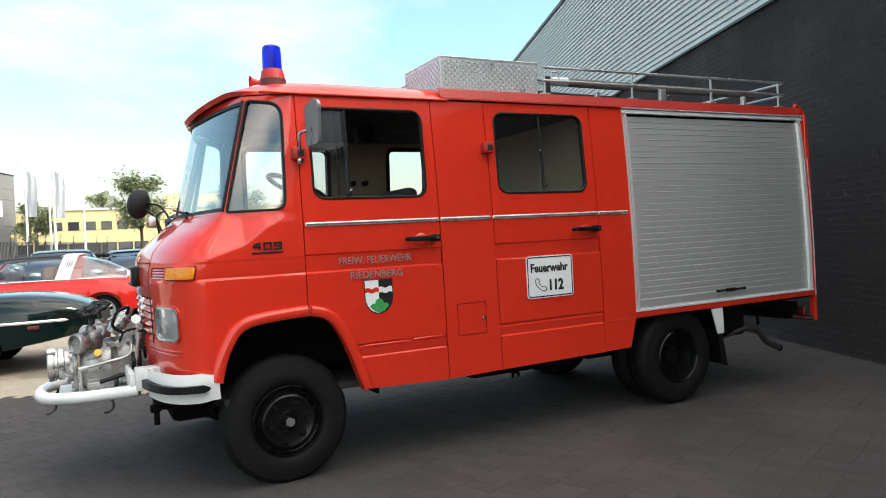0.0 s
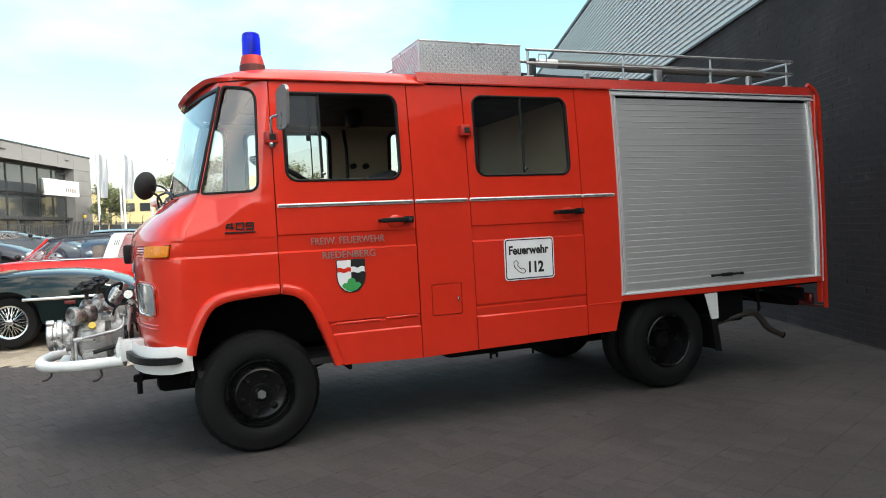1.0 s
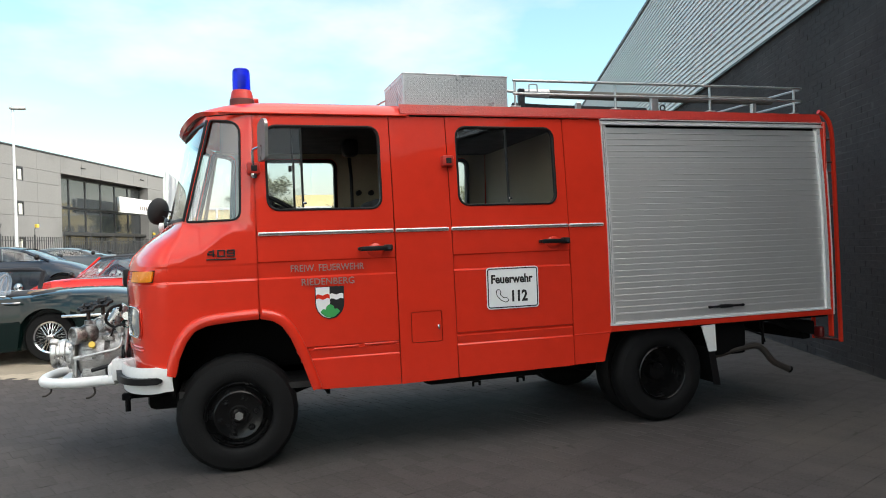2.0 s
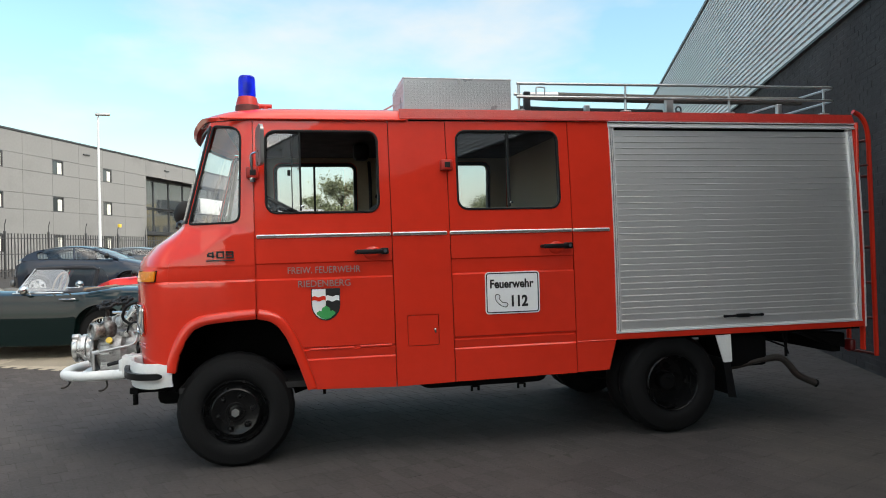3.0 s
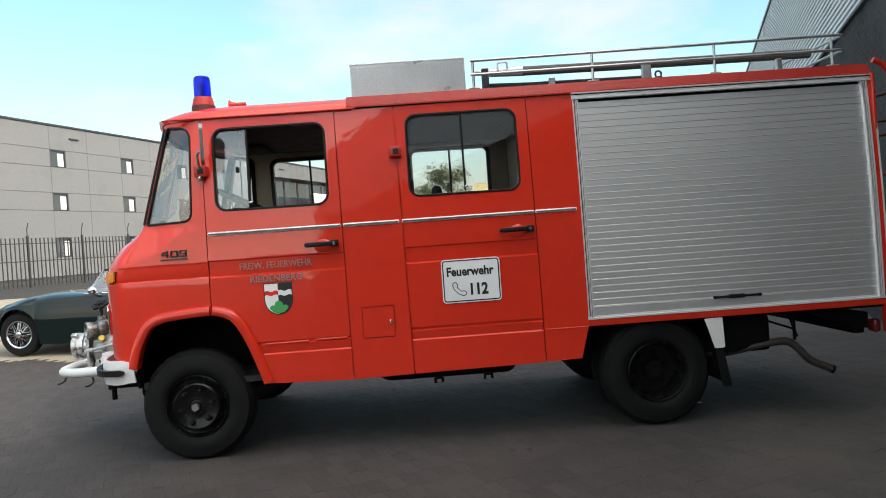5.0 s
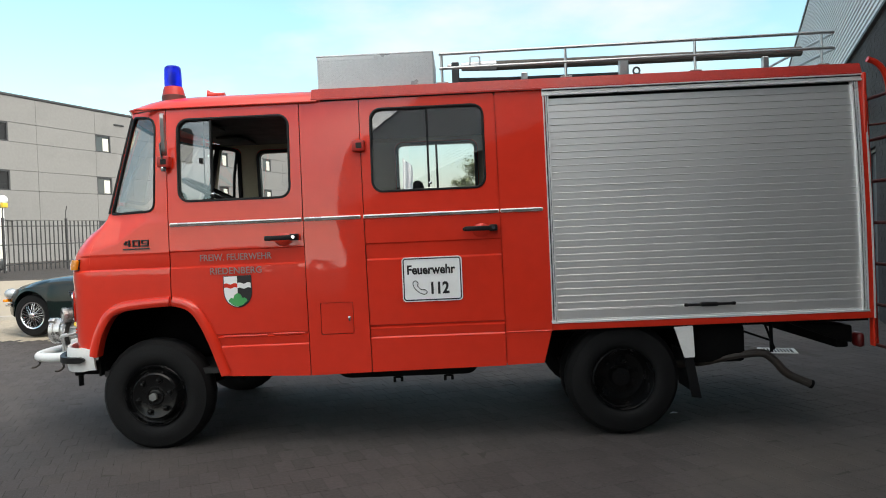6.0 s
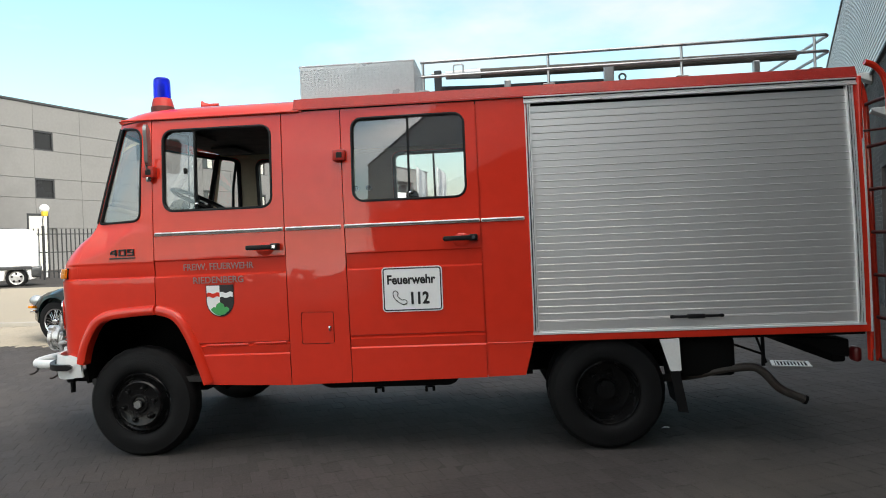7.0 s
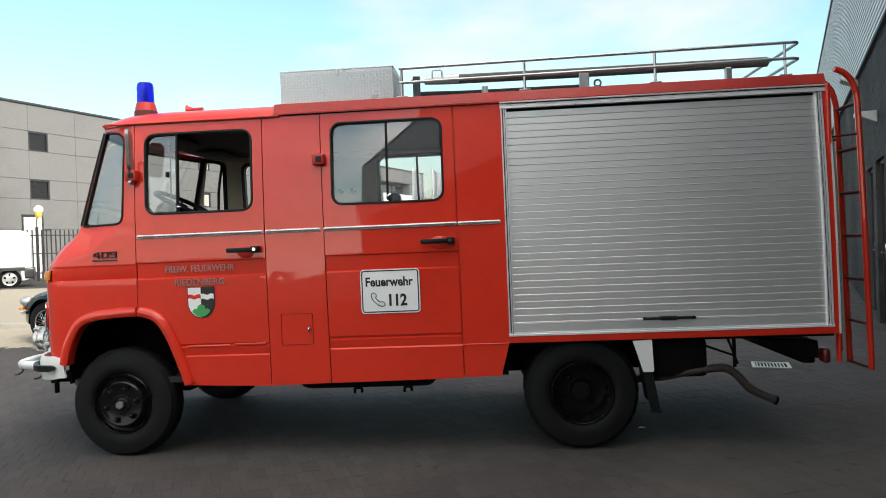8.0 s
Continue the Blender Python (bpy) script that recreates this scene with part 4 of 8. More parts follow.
def smooth_line(pts, n=4):
    out = []
    pts = [Vector((*p, 0)) for p in pts]
    for i in range(len(pts) - 1):
        a, b, c, d = pts[max(i - 1, 0)], pts[i], pts[i + 1], pts[min(i + 2, len(pts) - 1)]
        for k in range(n):
            t = k / n
            q = 0.5 * ((2 * b) + (c - a) * t + (2 * a - 5 * b + 4 * c - d) * t * t + (3 * b - a - 3 * c + d) * t ** 3)
            out.append((q.x, q.y))
    return out + [(pts[-1].x, pts[-1].y)]


flare(CORNER, smooth_line([(0.146, 0.992)] + ARCH_FRONT), "arch_flare")
flare(DOOR_F, smooth_line(ARCH_REAR + [(0.156, 0.992)]), "arch_flare")

# nose
head_l = rrect(0.102, 0.365, 0.903, 1.100, 0.045)
grille = rrect(0.43, 1.57, 0.875, 1.150, 0.03)
louvre = rrect(0.215, 0.425, 1.262, 1.330, 0.01, 2)
far_head = [(2 - u, v) for u, v in head_l][::-1]
far_louvre = [(2 - u, v) for u, v in louvre][::-1]
bm = bmesh.new()
sheet(bm, [(0.0, 0.66), (1.0, 0.66), (2.0, 0.66), (2.0, 1.2), (2.0, 1.633), (1.40, 1.633), (1.53, 1.356), (1.0, 1.356), (0.47, 1.356), (0.60, 1.633), (0.0, 1.633), (0.0, 1.2)], [head_l, far_head, grille, louvre, far_louvre], W_CUTS, Z_FRONT, front, 0.02, outward=(-1, 0, 0))
NOSE = part("nose_panel", bm, M_RED, TRUCK, smooth=19)
bm = bmesh.new()
sheet(bm, [(0.478, 1.362), (1.0, 1.362), (1.522, 1.362), (1.392, 1.633), (1.0, 1.633), (0.608, 1.633)], [], W_CUTS, Z_FRONT, lambda u, v: front(u, v, 0.004), 0.02, outward=(-1, 0, 0))
part("bonnet", bm, M_RED, TRUCK)
for k in range(6):
    z = 0.880 + k * 0.045
    bm = bmesh.new()
    sheet(bm, [(0.42, z), (1.58, z), (1.58, z + 0.026), (0.42, z + 0.026)], [], W_CUTS + [0.45, 0.55], [], lambda u, v, z=z: front(u, v, -0.001 - (v - z) * 0.9), 0.010, outward=(-1, 0, 0))
    part("grille_slat", bm, M_RED, NOSE)
for z in (0.846, 0.824):
    bm = bmesh.new()
    tube(bm, [front(0.09 + 0.045 * k, z, 0.001) for k in range(41)], 0.006, 6)
    part("pressed_rib", bm, M_RED, NOSE)
for w in (0.475, 1.525):
    bm = bmesh.new()
    tube(bm, [front(w, z, -0.001) for z in (0.70, 0.85, 1.0, 1.1, 1.2, 1.246, 1.256, 1.29, 1.34, 1.356)], 0.0035, 6)
    part("panel_gap", bm, M_BLACK, NOSE)
for w in (0.0, 2.0):
    bm = bmesh.new()
    tube(bm, [Vector(front(w, z)) + Vector((0.008, 0.012 if w < 1 else -0.012, 0)) for z in Z_FRONT], 0.0125, 8)
    part("corner_fillet", bm, M_RED, NOSE, smooth=60)
for loop in (louvre, far_louvre):
    for k in range(4):
        z = 1.264 + k * 0.017
        u0, u1 = min(p[0] for p in loop), max(p[0] for p in loop)
        bm = bmesh.new()
        sheet(bm, [(u0, z), (u1, z), (u1, z + 0.010), (u0, z + 0.010)], [], W_CUTS, [], lambda u, v, z=z: front(u, v, -0.004 - (v - z) * 0.6), 0.006, outward=(-1, 0, 0))
        part("louvre_slat", bm, M_RED, NOSE)
bm = bmesh.new()
sheet(bm, [(0.2, 0.70), (1.8, 0.70), (1.8, 1.34), (0.2, 1.34)], [], W_CUTS, [0.9, 1.1], lambda u, v: front(u, v, -0.06), 0.01, outward=(-1, 0, 0))
part("radiator", bm, M_UNDER, NOSE)
for mir in (False, True):
    f = (lambda u, v, o=0.0: front(2 - u, v, o)) if mir else front
    out = (-1, 0.6 if mir else -0.6, 0)
    bm = bmesh.new()
    band(bm, rrect(0.099, 0.368, 0.900, 1.103, 0.045), f, 0.014, 0.020, 0.012)
    hl = part("headlight", bm, M_CHROME, TRUCK)
    bm = bmesh.new()
    band(bm, rrect(0.090, 0.378, 0.891, 1.112, 0.050), f, 0.010, 0.008, 0.02)
    part("headlight_rim", bm, M_RED, hl)
    bm = bmesh.new()
    sheet(bm, rrect(0.111, 0.356, 0.912, 1.091, 0.038), [], [0.13, 0.15, 0.18, 0.22, 0.26, 0.30, 0.33], [0.95, 0.98, 1.0, 1.02, 1.05], lambda u, v, f=f: f(u, v, 0.006 + 0.016 * max(0, 1 - ((u - 0.23) / 0.13) ** 2 - ((v - 1.0) / 0.1) ** 2)), 0.008, outward=out)
    part("lens", bm, M_LENS, hl)
# indicators wrap the corners
for mir in (False, True):
    loop = rrect(0.016, 0.185, 1.262, 1.330, 0.004, 2)
    f = (lambda u, v, o=0.0: front(2 - u, v, o)) if mir else front
    bm = bmesh.new()
    sheet(bm, loop, [], [0.022, 0.03, 0.045, 0.06, 0.08, 0.10, 0.13, 0.16], [], lambda u, v, f=f: f(u, v, 0.024), 0.03, outward=(-1, 1 if mir else -1, 0))
    ind = part("indicator", bm, M_AMBER, TRUCK, "amber indicator lens")
    bm = bmesh.new()
    band(bm, rrect(0.0145, 0.190, 1.257, 1.335, 0.004, 2), f, 0.004, 0.012, 0.004)
    part("indicator_base", bm, M_BLACK, ind)
# windscreen and its seal
SCREEN = [(0.0012, 1.648), (1.0, 1.648), (1.9988, 1.648), (1.9988, 2.302), (1.0, 2.302), (0.0012, 2.302)]
bm = bmesh.new()
sheet(bm, [(0.0, 1.633), (2.0, 1.633), (2.0, 2.34), (0.0, 2.34)], [SCREEN], W_CUTS, [1.8, 2.0, 2.2], front, 0.02, outward=(-1, 0, 0))
PILLAR = part("screen_frame", bm, M_RED, TRUCK)
bm = bmesh.new()
dense = []
for a, b in zip(SCREEN, SCREEN[1:] + SCREEN[:1]):
    m_ = max(1, int(abs(a[0] - b[0]) / 0.06))
    dense += [(a[0] + (b[0] - a[0]) * k / m_, a[1] + (b[1] - a[1]) * k / m_) for k in range(m_)]
band(bm, dense, front, 0.003, 0.006, 0.012)
for v0, v1 in ((1.645, 1.664), (2.284, 2.304)):
    sheet(bm, [(0.002, v0), (1.998, v0), (1.998, v1), (0.002, v1)], [], W_CUTS, [], lambda u, v: front(u, v, 0.005), 0.012, outward=(-1, 0, 0))
part("screen_seal", bm, M_BLACK, PILLAR)
bm = bmesh.new()
sheet(bm, [(0.002, 1.65), (1.0, 1.65), (1.998, 1.65), (1.998, 2.30), (1.0, 2.30), (0.002, 2.30)], [], W_CUTS, [1.8, 2.0, 2.2], lambda u, v: front(u, v, -0.008), 0.0, outward=(-1, 0, 0))
ws = part("windscreen", bm, M_SCREEN, TRUCK)
ws.visible_shadow = False
# black edge of the windscreen rubber along both corner posts
for far in (False, True):
    bm = bmesh.new()
    zs = [1.642 + 0.0668 * k for k in range(11)]
    pts = [Vector(corner_side(lerp_table(XS, z) + 0.003, z, -0.002)) for z in zs]
    tube(bm, [Vector((q.x, WIDTH - q.y, q.z)) for q in pts] if far else pts, 0.0105, 8)
    part("corner_seal", bm, M_BLACK, PILLAR, smooth=60)
# wipers
for y0 in (0.55, 1.25):
    bm = bmesh.new()
    w0, w1 = y0 / 1.03, (y0 + 0.42) / 1.03
    tube(bm, [front(w0, 1.63, 0.03), front(w0 + 0.1, 1.67, 0.035), front(w1, 1.70, 0.02)], 0.008, 6)
    tube(bm, [front(w0 + 0.08, 1.668, 0.012), front(w1, 1.70, 0.012)], 0.007, 6)
    part("wiper", bm, M_BLACK, TRUCK)


# cab roof with its drooping visor
def roof_point(w, s):
    k = w if w <= 1 else 2 - w
    n = 1.6
    xf = -0.148 - 0.198 * (1 - (1 - k) ** n) ** (1 / n)
    x = xf + (1.22 - xf) * s
    in_ = min(max((0.149 - x) / 0.295, 0.0), 1.3)
    ye = 0.058 + 0.122 * in_ ** 1.6
    y = ye + k * (WIDTH / 2 - ye)
    d = x - xf
    rise = min(1.0, d / 0.55)
    rise = 1 - (1 - rise) ** 2.2
    edge = 1 - (1 - min(k / 0.16, 1)) ** 2.5
    z = 2.348 + 0.068 * edge * (0.25 + 0.75 * rise) + 0.10 * rise * (1 - (1 - k) ** 2) - 0.036 * (1 - rise) * k + 0.020 * min(in_, 1.0) * (1 - k) ** 2
    return (x, y if w <= 1 else WIDTH - y, z)


S_CUTS = [0.0, 0.006, 0.012, 0.02, 0.03, 0.05, 0.09, 0.14, 0.2, 0.28, 0.4, 0.55, 0.75, 1.0]
KS = [0.0, 0.001, 0.002, 0.004, 0.008, 0.012, 0.018, 0.025, 0.035, 0.045, 0.055, 0.07, 0.09, 0.11, 0.135, 0.16, 0.2, 0.24, 0.29, 0.34, 0.4, 0.46, 0.53, 0.6, 0.67, 0.75, 0.82, 0.88, 0.94, 1.0]
KS = KS + [2 - k for k in KS[-2::-1]]
bm = bmesh.new()
up = [[bm.verts.new(roof_point(w, s)) for s in S_CUTS] for w in KS]
dn = [[bm.verts.new(Vector(roof_point(w, s)) - Vector((-0.02 * max(0, 1 - s / 0.06), 0, 0.012 + 0.014 * max(0, 1 - s / 0.16)))) for s in S_CUTS] for w in KS]
for g, rev in ((up, True), (dn, False)):
    for a, b in zip(g, g[1:]):
        for k in range(len(S_CUTS) - 1):
            f = (a[k], a[k + 1], b[k + 1], b[k])
            bm.faces.new(f[::-1] if rev else f)
for i in range(len(KS) - 1):
    bm.faces.new((up[i][0], up[i + 1][0], dn[i + 1][0], dn[i][0]))
for k in range(len(S_CUTS) - 1):
    bm.faces.new((up[0][k + 1], up[0][k], dn[0][k], dn[0][k + 1]))
    bm.faces.new((up[-1][k], up[-1][k + 1], dn[-1][k + 1], dn[-1][k]))
bmesh.ops.recalc_face_normals(bm, faces=bm.faces[:])
ROOF = part("cab_roof", bm, M_RED, TRUCK, smooth=50)
# rain gutter along the cab and the plated edge along the rest of the roof
bm = bmesh.new()
box(bm, -0.06, 1.2, 0.042, 0.075, 2.338, 2.352, 0.004, 1)
part("rain_gutter", bm, M_RED, TRUCK)


def fascia(y_out, sign):
    bm = bmesh.new()
    prof = [(0.046, 2.350), (0.046, 2.362), (0.062, 2.366), (0.088, 2.432), (0.12, 2.436)]
    a = [bm.verts.new((1.16, y_out + sign * y, z)) for y, z in prof]
    b = [bm.verts.new((4.872, y_out + sign * y, z)) for y, z in prof]
    for k in range(4):
        bm.faces.new((a[k], b[k], b[k + 1], a[k + 1]))
    bmesh.ops.recalc_face_normals(bm, faces=bm.faces[:])
    bmesh.ops.solidify(bm, geom=bm.faces[:], thickness=0.004)
    f = part("roof_edge_plate", bm, M_RED_DULL, TRUCK, "red tread plate along the roof edge", smooth=0)
    if sign > 0:
        # raised tear marks of the tread plate
        bm = bmesh.new()
        d = Vector((0, 0.026, 0.066)).normalized()
        for i in range(120):
            for j in range(2):
                x, t = 1.18 + i * 0.0306 + (j % 2) * 0.015, 0.018 + j * 0.030
                p = Vector((x, 0.062, 2.366)) + d * t
                e = radians(40 if (i + j) % 2 else -40)
                u = Vector((math.cos(e), 0, 0)) + d * math.sin(e)
                v = u.cross(Vector((0, -d.z, d.y))).normalized()
                nn = Vector((0, -d.z, d.y))
                c = [p + u * 0.013, p + v * 0.0035, p - u * 0.013, p - v * 0.0035]
                q = [bm.verts.new(k_ + nn * 0.0005) for k_ in c]
                top = bm.verts.new(p + nn * 0.0022)
                for k_ in range(4):
                    bm.faces.new((q[k_], q[(k_ + 1) % 4], top))
        bmesh.ops.recalc_face_normals(bm, faces=bm.faces[:])
        tagged(part("tread_pattern", bm, M_RED_DULL, f, smooth=0), kind="stuff")


fascia(0.0, 1)
fascia(WIDTH, -1)
bm = bmesh.new()
box(bm, 1.19, 4.872, 0.10, WIDTH - 0.10, 2.40, 2.430, 0.004, 1)
part("roof_deck", bm, M_CAR_GREY, TRUCK)

# far side, ends and closed rear body
far_holes = [rrect(0.224, 1.002, 1.693, 2.271, 0.078), rrect(1.553, 2.332, 1.702, 2.281, 0.078), QUARTER]
outline = [(4.88, 0.73), (4.88, 2.36), (-0.09, 2.335)] + edge_of(XS, 0.66, 2.335, 16)[::-1] + [(-0.375, 0.66), (-0.30, 0.87), (-0.17, 0.968), (0.15, 0.99), (0.29, 0.935), (0.478, 0.497), (2.672, 0.505), (2.735, 0.735)]
bm = bmesh.new()
sheet(bm, outline, far_holes, [-0.35, -0.3, -0.25, -0.2, -0.15, -0.1, -0.05, 0.0, 0.05, 0.1, 0.15, 0.5, 1.5, 2.5, 3.5], [0.9, 1.2, 1.36, 1.42, 1.5, 1.56, 1.6, 1.8, 2.1], far_side, 0.02, outward=(0, 1, 0))
FAR = part("far_side_panel", bm, M_RED, TRUCK)
inner = [rrect(0.218, 1.008, 1.687, 2.277, 0.078), rrect(1.547, 2.338, 1.696, 2.287, 0.078), rpoly([(-0.20, 1.63), (0.066, 1.63), (0.086, 2.295), (-0.07, 2.305)], 0.06)]
bm = bmesh.new()
sheet(bm, [(2.5, 0.56), (2.5, 2.33), (-0.08, 2.33), (-0.24, 1.6), (-0.2, 0.56)], inner, [], [1.2, 1.6, 2.0], lambda u, v: far_side(u, v, -0.05), 0.02, outward=(0, -1, 0))
part("cab_lining", bm, M_CREAM, FAR)
for loop, sp in ((far_holes[0], 0.60), (far_holes[1], 1.944), (QUARTER, None)):
    bm = bmesh.new()
    band(bm, loop, far_side, 0.03, 0.008, 0.055)
    part("window_seal", bm, M_BLACK, FAR)
    bm = bmesh.new()
    sheet(bm, loop, [], [], [1.8, 2.0, 2.2], lambda u, v: far_side(u, v, -0.02), 0.0, outward=(0, 1, 0))
    p = part("pane", bm, M_GLASS, FAR)
    p.visible_shadow = False
    if sp:
        bm = bmesh.new()
        z0, z1 = min(p_[1] for p_ in loop), max(p_[1] for p_ in loop)
        tube(bm, [far_side(sp, z0, -0.02), far_side(sp, z1, -0.02)], 0.011, 6)
        part("window_bar", bm, M_BLACK, FAR)
bm = bmesh.new()
box(bm, 2.50, 2.53, 0.12, WIDTH - 0.12, 0.5, 2.39)
part("bulkhead", bm, M_CREAM, TRUCK, smooth=0)
bm = bmesh.new()
box(bm, -0.05, 2.5, 0.15, WIDTH - 0.15, 2.315, 2.33)
part("headlining", bm, M_DARK_TRIM, TRUCK, smooth=0)
bm = bmesh.new()
box(bm, -0.36, 2.5, 0.05, WIDTH - 0.05, 0.51, 0.55)
part("cab_floor", bm, M_DARK_TRIM, TRUCK, smooth=0)
bm = bmesh.new()
box(bm, 2.76, 4.86, 0.13, WIDTH - 0.10, 0.74, 2.39)
box(bm, 4.86, 4.885, 0.03, WIDTH - 0.03, 0.73, 2.36, 0.006, 1)
part("rear_body", bm, M_RED, TRUCK, smooth=0)

# ---- roller shutter ----
SX0, SX1, SZ0, SZ1 = 2.775, 4.800, 0.800, 2.290
RAIL_Z = [0.775, 1.0, 1.3, 1.6, 1.9, 2.1, 2.25, 2.312]


def upright_rail(bm, prof, zs):
    """A channel of profile (x, out) that follows the side's curve."""
    rings = [[bm.verts.new(plain_side(x, z, o)) for x, o in prof] for z in zs]
    for a, b in zip(rings, rings[1:]):
        for k in range(len(prof) - 1):
            bm.faces.new((a[k], a[k + 1], b[k + 1], b[k]))
    bmesh.ops.recalc_face_normals(bm, faces=bm.faces[:])


def level_rail(bm, prof, x0, x1):
    """A long moulding of profile (z, out)."""
    a = [bm.verts.new(plain_side(x0, z, o)) for z, o in prof]
    b = [bm.verts.new(plain_side(x1, z, o)) for z, o in prof]
    for k in range(len(prof) - 1):
        bm.faces.new((a[k], a[k + 1], b[k + 1], b[k]))
    bm.faces.new(a)
    bm.faces.new(b[::-1])
    bmesh.ops.recalc_face_normals(bm, faces=bm.faces[:])


bm = bmesh.new()
box(bm, 2.735, 4.872, -0.003, 0.10, 0.722, 0.768, 0.003, 1)
sheet(bm, [(4.838, 0.768), (4.872, 0.768), (4.872, 2.346), (4.838, 2.346)], [], [], [1.0, 1.3, 1.6, 1.9, 2.15], lambda u, v: plain_side(u, v, 0.0), 0.10)
part("shutter_surround", bm, M_RED, TRUCK)
SHUTTER = thing("roller_shutter")
SHUTTER.parent = TRUCK
pitch = (SZ1 - SZ0 - 0.055) / 31
slat = bmesh.new()
prof = [(0.006, -0.0012), (-0.0042, -0.0002), (-0.0049, 0.0024), (0.0008, 0.0062), (0.0, 0.011), (0.0, pitch * 0.5), (0.0, pitch - 0.002), (0.004, pitch - 0.001)]
a = [slat.verts.new((SX0 - 0.02, y, z)) for y, z in prof]
b = [slat.verts.new((SX1 + 0.02, y, z)) for y, z in prof]
for k in range(len(prof) - 1):
    slat.faces.new((a[k], b[k], b[k + 1], a[k + 1]))
first = None
for k in range(31):
    z = SZ0 + 0.055 + k * pitch
    if first is None:
        first = part("slat", slat, M_ALU, SHUTTER, smooth=60)
        o = first
    else:
        o = new("slat", first.data)
        o.parent = SHUTTER
    o.location, o.rotation_euler = (0, 0.010 + tumble(z), z), (-0.066 * (z - 0.95), 0, 0)
bm = bmesh.new()
box(bm, SX0 - 0.02, SX1 + 0.02, 0.006, 0.026, SZ0 - 0.01, SZ0 + 0.054, 0.004, 1)
part("bottom_bar", bm, M_ALU, SHUTTER)
bm = bmesh.new()
box(bm, 3.622, 3.965, -0.006, 0.014, 0.848, 0.866, 0.006)
box(bm, 3.73, 3.845, -0.014, 0.018, 0.843, 0.872, 0.008)
for x in (3.635, 3.95):
    box(bm, x - 0.012, x + 0.012, -0.004, 0.03, 0.846, 0.868, 0.004)
part("pull_handle", bm, M_BLACK, SHUTTER)
# guide rails: ribbed bright channels
for x0, x1 in ((2.735, SX0), (4.797, 4.838)):
    bm = bmesh.new()
    w = x1 - x0
    upright_rail(bm, [(x0, -0.05), (x0, 0.010), (x0 + w * 0.18, 0.010), (x0 + w * 0.22, -0.004), (x0 + w * 0.42, -0.004), (x0 + w * 0.46, 0.008), (x0 + w * 0.62, 0.008), (x0 + w * 0.66, 0.002), (x0 + w * 0.72, 0.002), (x0 + w * 0.76, 0.008), (x1, 0.008), (x1, -0.05)], RAIL_Z)
    rail = part("guide_rail", bm, M_ALU_EDGE, SHUTTER, smooth=0)
    # dark strips laid in the rail's slots as painted shade
    bm = bmesh.new()
    for k0, k1, o in ((0.24, 0.40, -0.002), (0.66, 0.72, 0.004)):
        upright_rail(bm, [(x0 + w * k0, o), (x0 + w * k1, o)], RAIL_Z)
    part("slot_shade", bm, M_DARK_TRIM, rail)
bm = bmesh.new()
upright_rail(bm, [(4.872, -0.05), (4.872, 0.004), (4.884, 0.004), (4.886, 0.0), (4.886, -0.05)], [0.722] + RAIL_Z[1:-1] + [2.350])
part("corner_trim", bm, M_ALU_EDGE, TRUCK)
bm = bmesh.new()
level_rail(bm, [(2.354, -0.05), (2.354, 0.020), (2.347, 0.020), (2.345, 0.006), (2.338, 0.006), (2.337, 0.010), (2.330, 0.006), (2.329, 0.010), (2.322, 0.006), (2.320, 0.018), (2.308, 0.018), (2.308, -0.05)], 2.730, 4.872)
drip = part("drip_rail", bm, M_ALU_EDGE, SHUTTER, smooth=0)
# a dark strip gives the drip rail's recess its shade
bm = bmesh.new()
level_rail(bm, [(2.3455, 0.0065), (2.3455, 0.0075), (2.3385, 0.0075), (2.3385, 0.0065)], 2.732, 4.870)
part("groove_shade", bm, M_DARK_TRIM, drip)
bm = bmesh.new()
level_rail(bm, [(0.768, -0.04), (0.768, 0.010), (0.780, 0.010), (0.782, 0.002), (0.792, 0.000), (0.793, -0.04)], 2.732, 4.842)
part("sill_rail", bm, M_ALU_EDGE, SHUTTER)
# added near-black bar that stands for the shade above the top slat
bm = bmesh.new()
box(bm, 2.77, 4.80, 0.085, 0.098, 2.262, 2.33)
part("shutter_gap_shade", bm, M_UNDER, SHUTTER, smooth=0)

# ---- lettering and signs on the side ----
UPRIGHT = Matrix.Rotation(radians(90), 4, "X")
letters("lettering", "FREIW. FEUERWEHR", 0.064, Matrix.Translation((0.363, 0.002, 1.287)) @ UPRIGHT, M_LETTER, DOOR_F, 0.002, 0.490)
letters("lettering", "RIEDENBERG", 0.064, Matrix.Translation((0.430, -0.004, 1.194)) @ UPRIGHT, M_LETTER, DOOR_F, 0.002, 0.352)
bm = bmesh.new()
STROKES = {"4": ((0.0, 0.048, 0.012, 0.020), (0.032, 0.042, 0.0, 0.046), (0.0, 0.010, 0.012, 0.030), (0.008, 0.030, 0.030, 0.040)), "0": ((0.0, 0.050, 0.0, 0.009), (0.0, 0.050, 0.037, 0.046), (0.0, 0.010, 0.009, 0.037), (0.040, 0.050, 0.009, 0.037)), "9": ((0.0, 0.050, 0.0, 0.009), (0.0, 0.050, 0.037, 0.046), (0.0, 0.050, 0.019, 0.026), (0.0, 0.010, 0.026, 0.037), (0.040, 0.050, 0.009, 0.037))}
for k, digit in enumerate("409"):
    for x0, x1, z0, z1 in STROKES[digit]:
        box(bm, -0.157 + k * 0.060 + x0, -0.157 + k * 0.060 + x1, -0.003, 0.008, 1.405 + z0, 1.405 + z1, 0.001, 1)
part("model_badge", bm, M_BADGE, CORNER)
bm = bmesh.new()
box(bm, -0.165, 0.020, -0.004, 0.006, 1.386, 1.394, 0.002, 1)
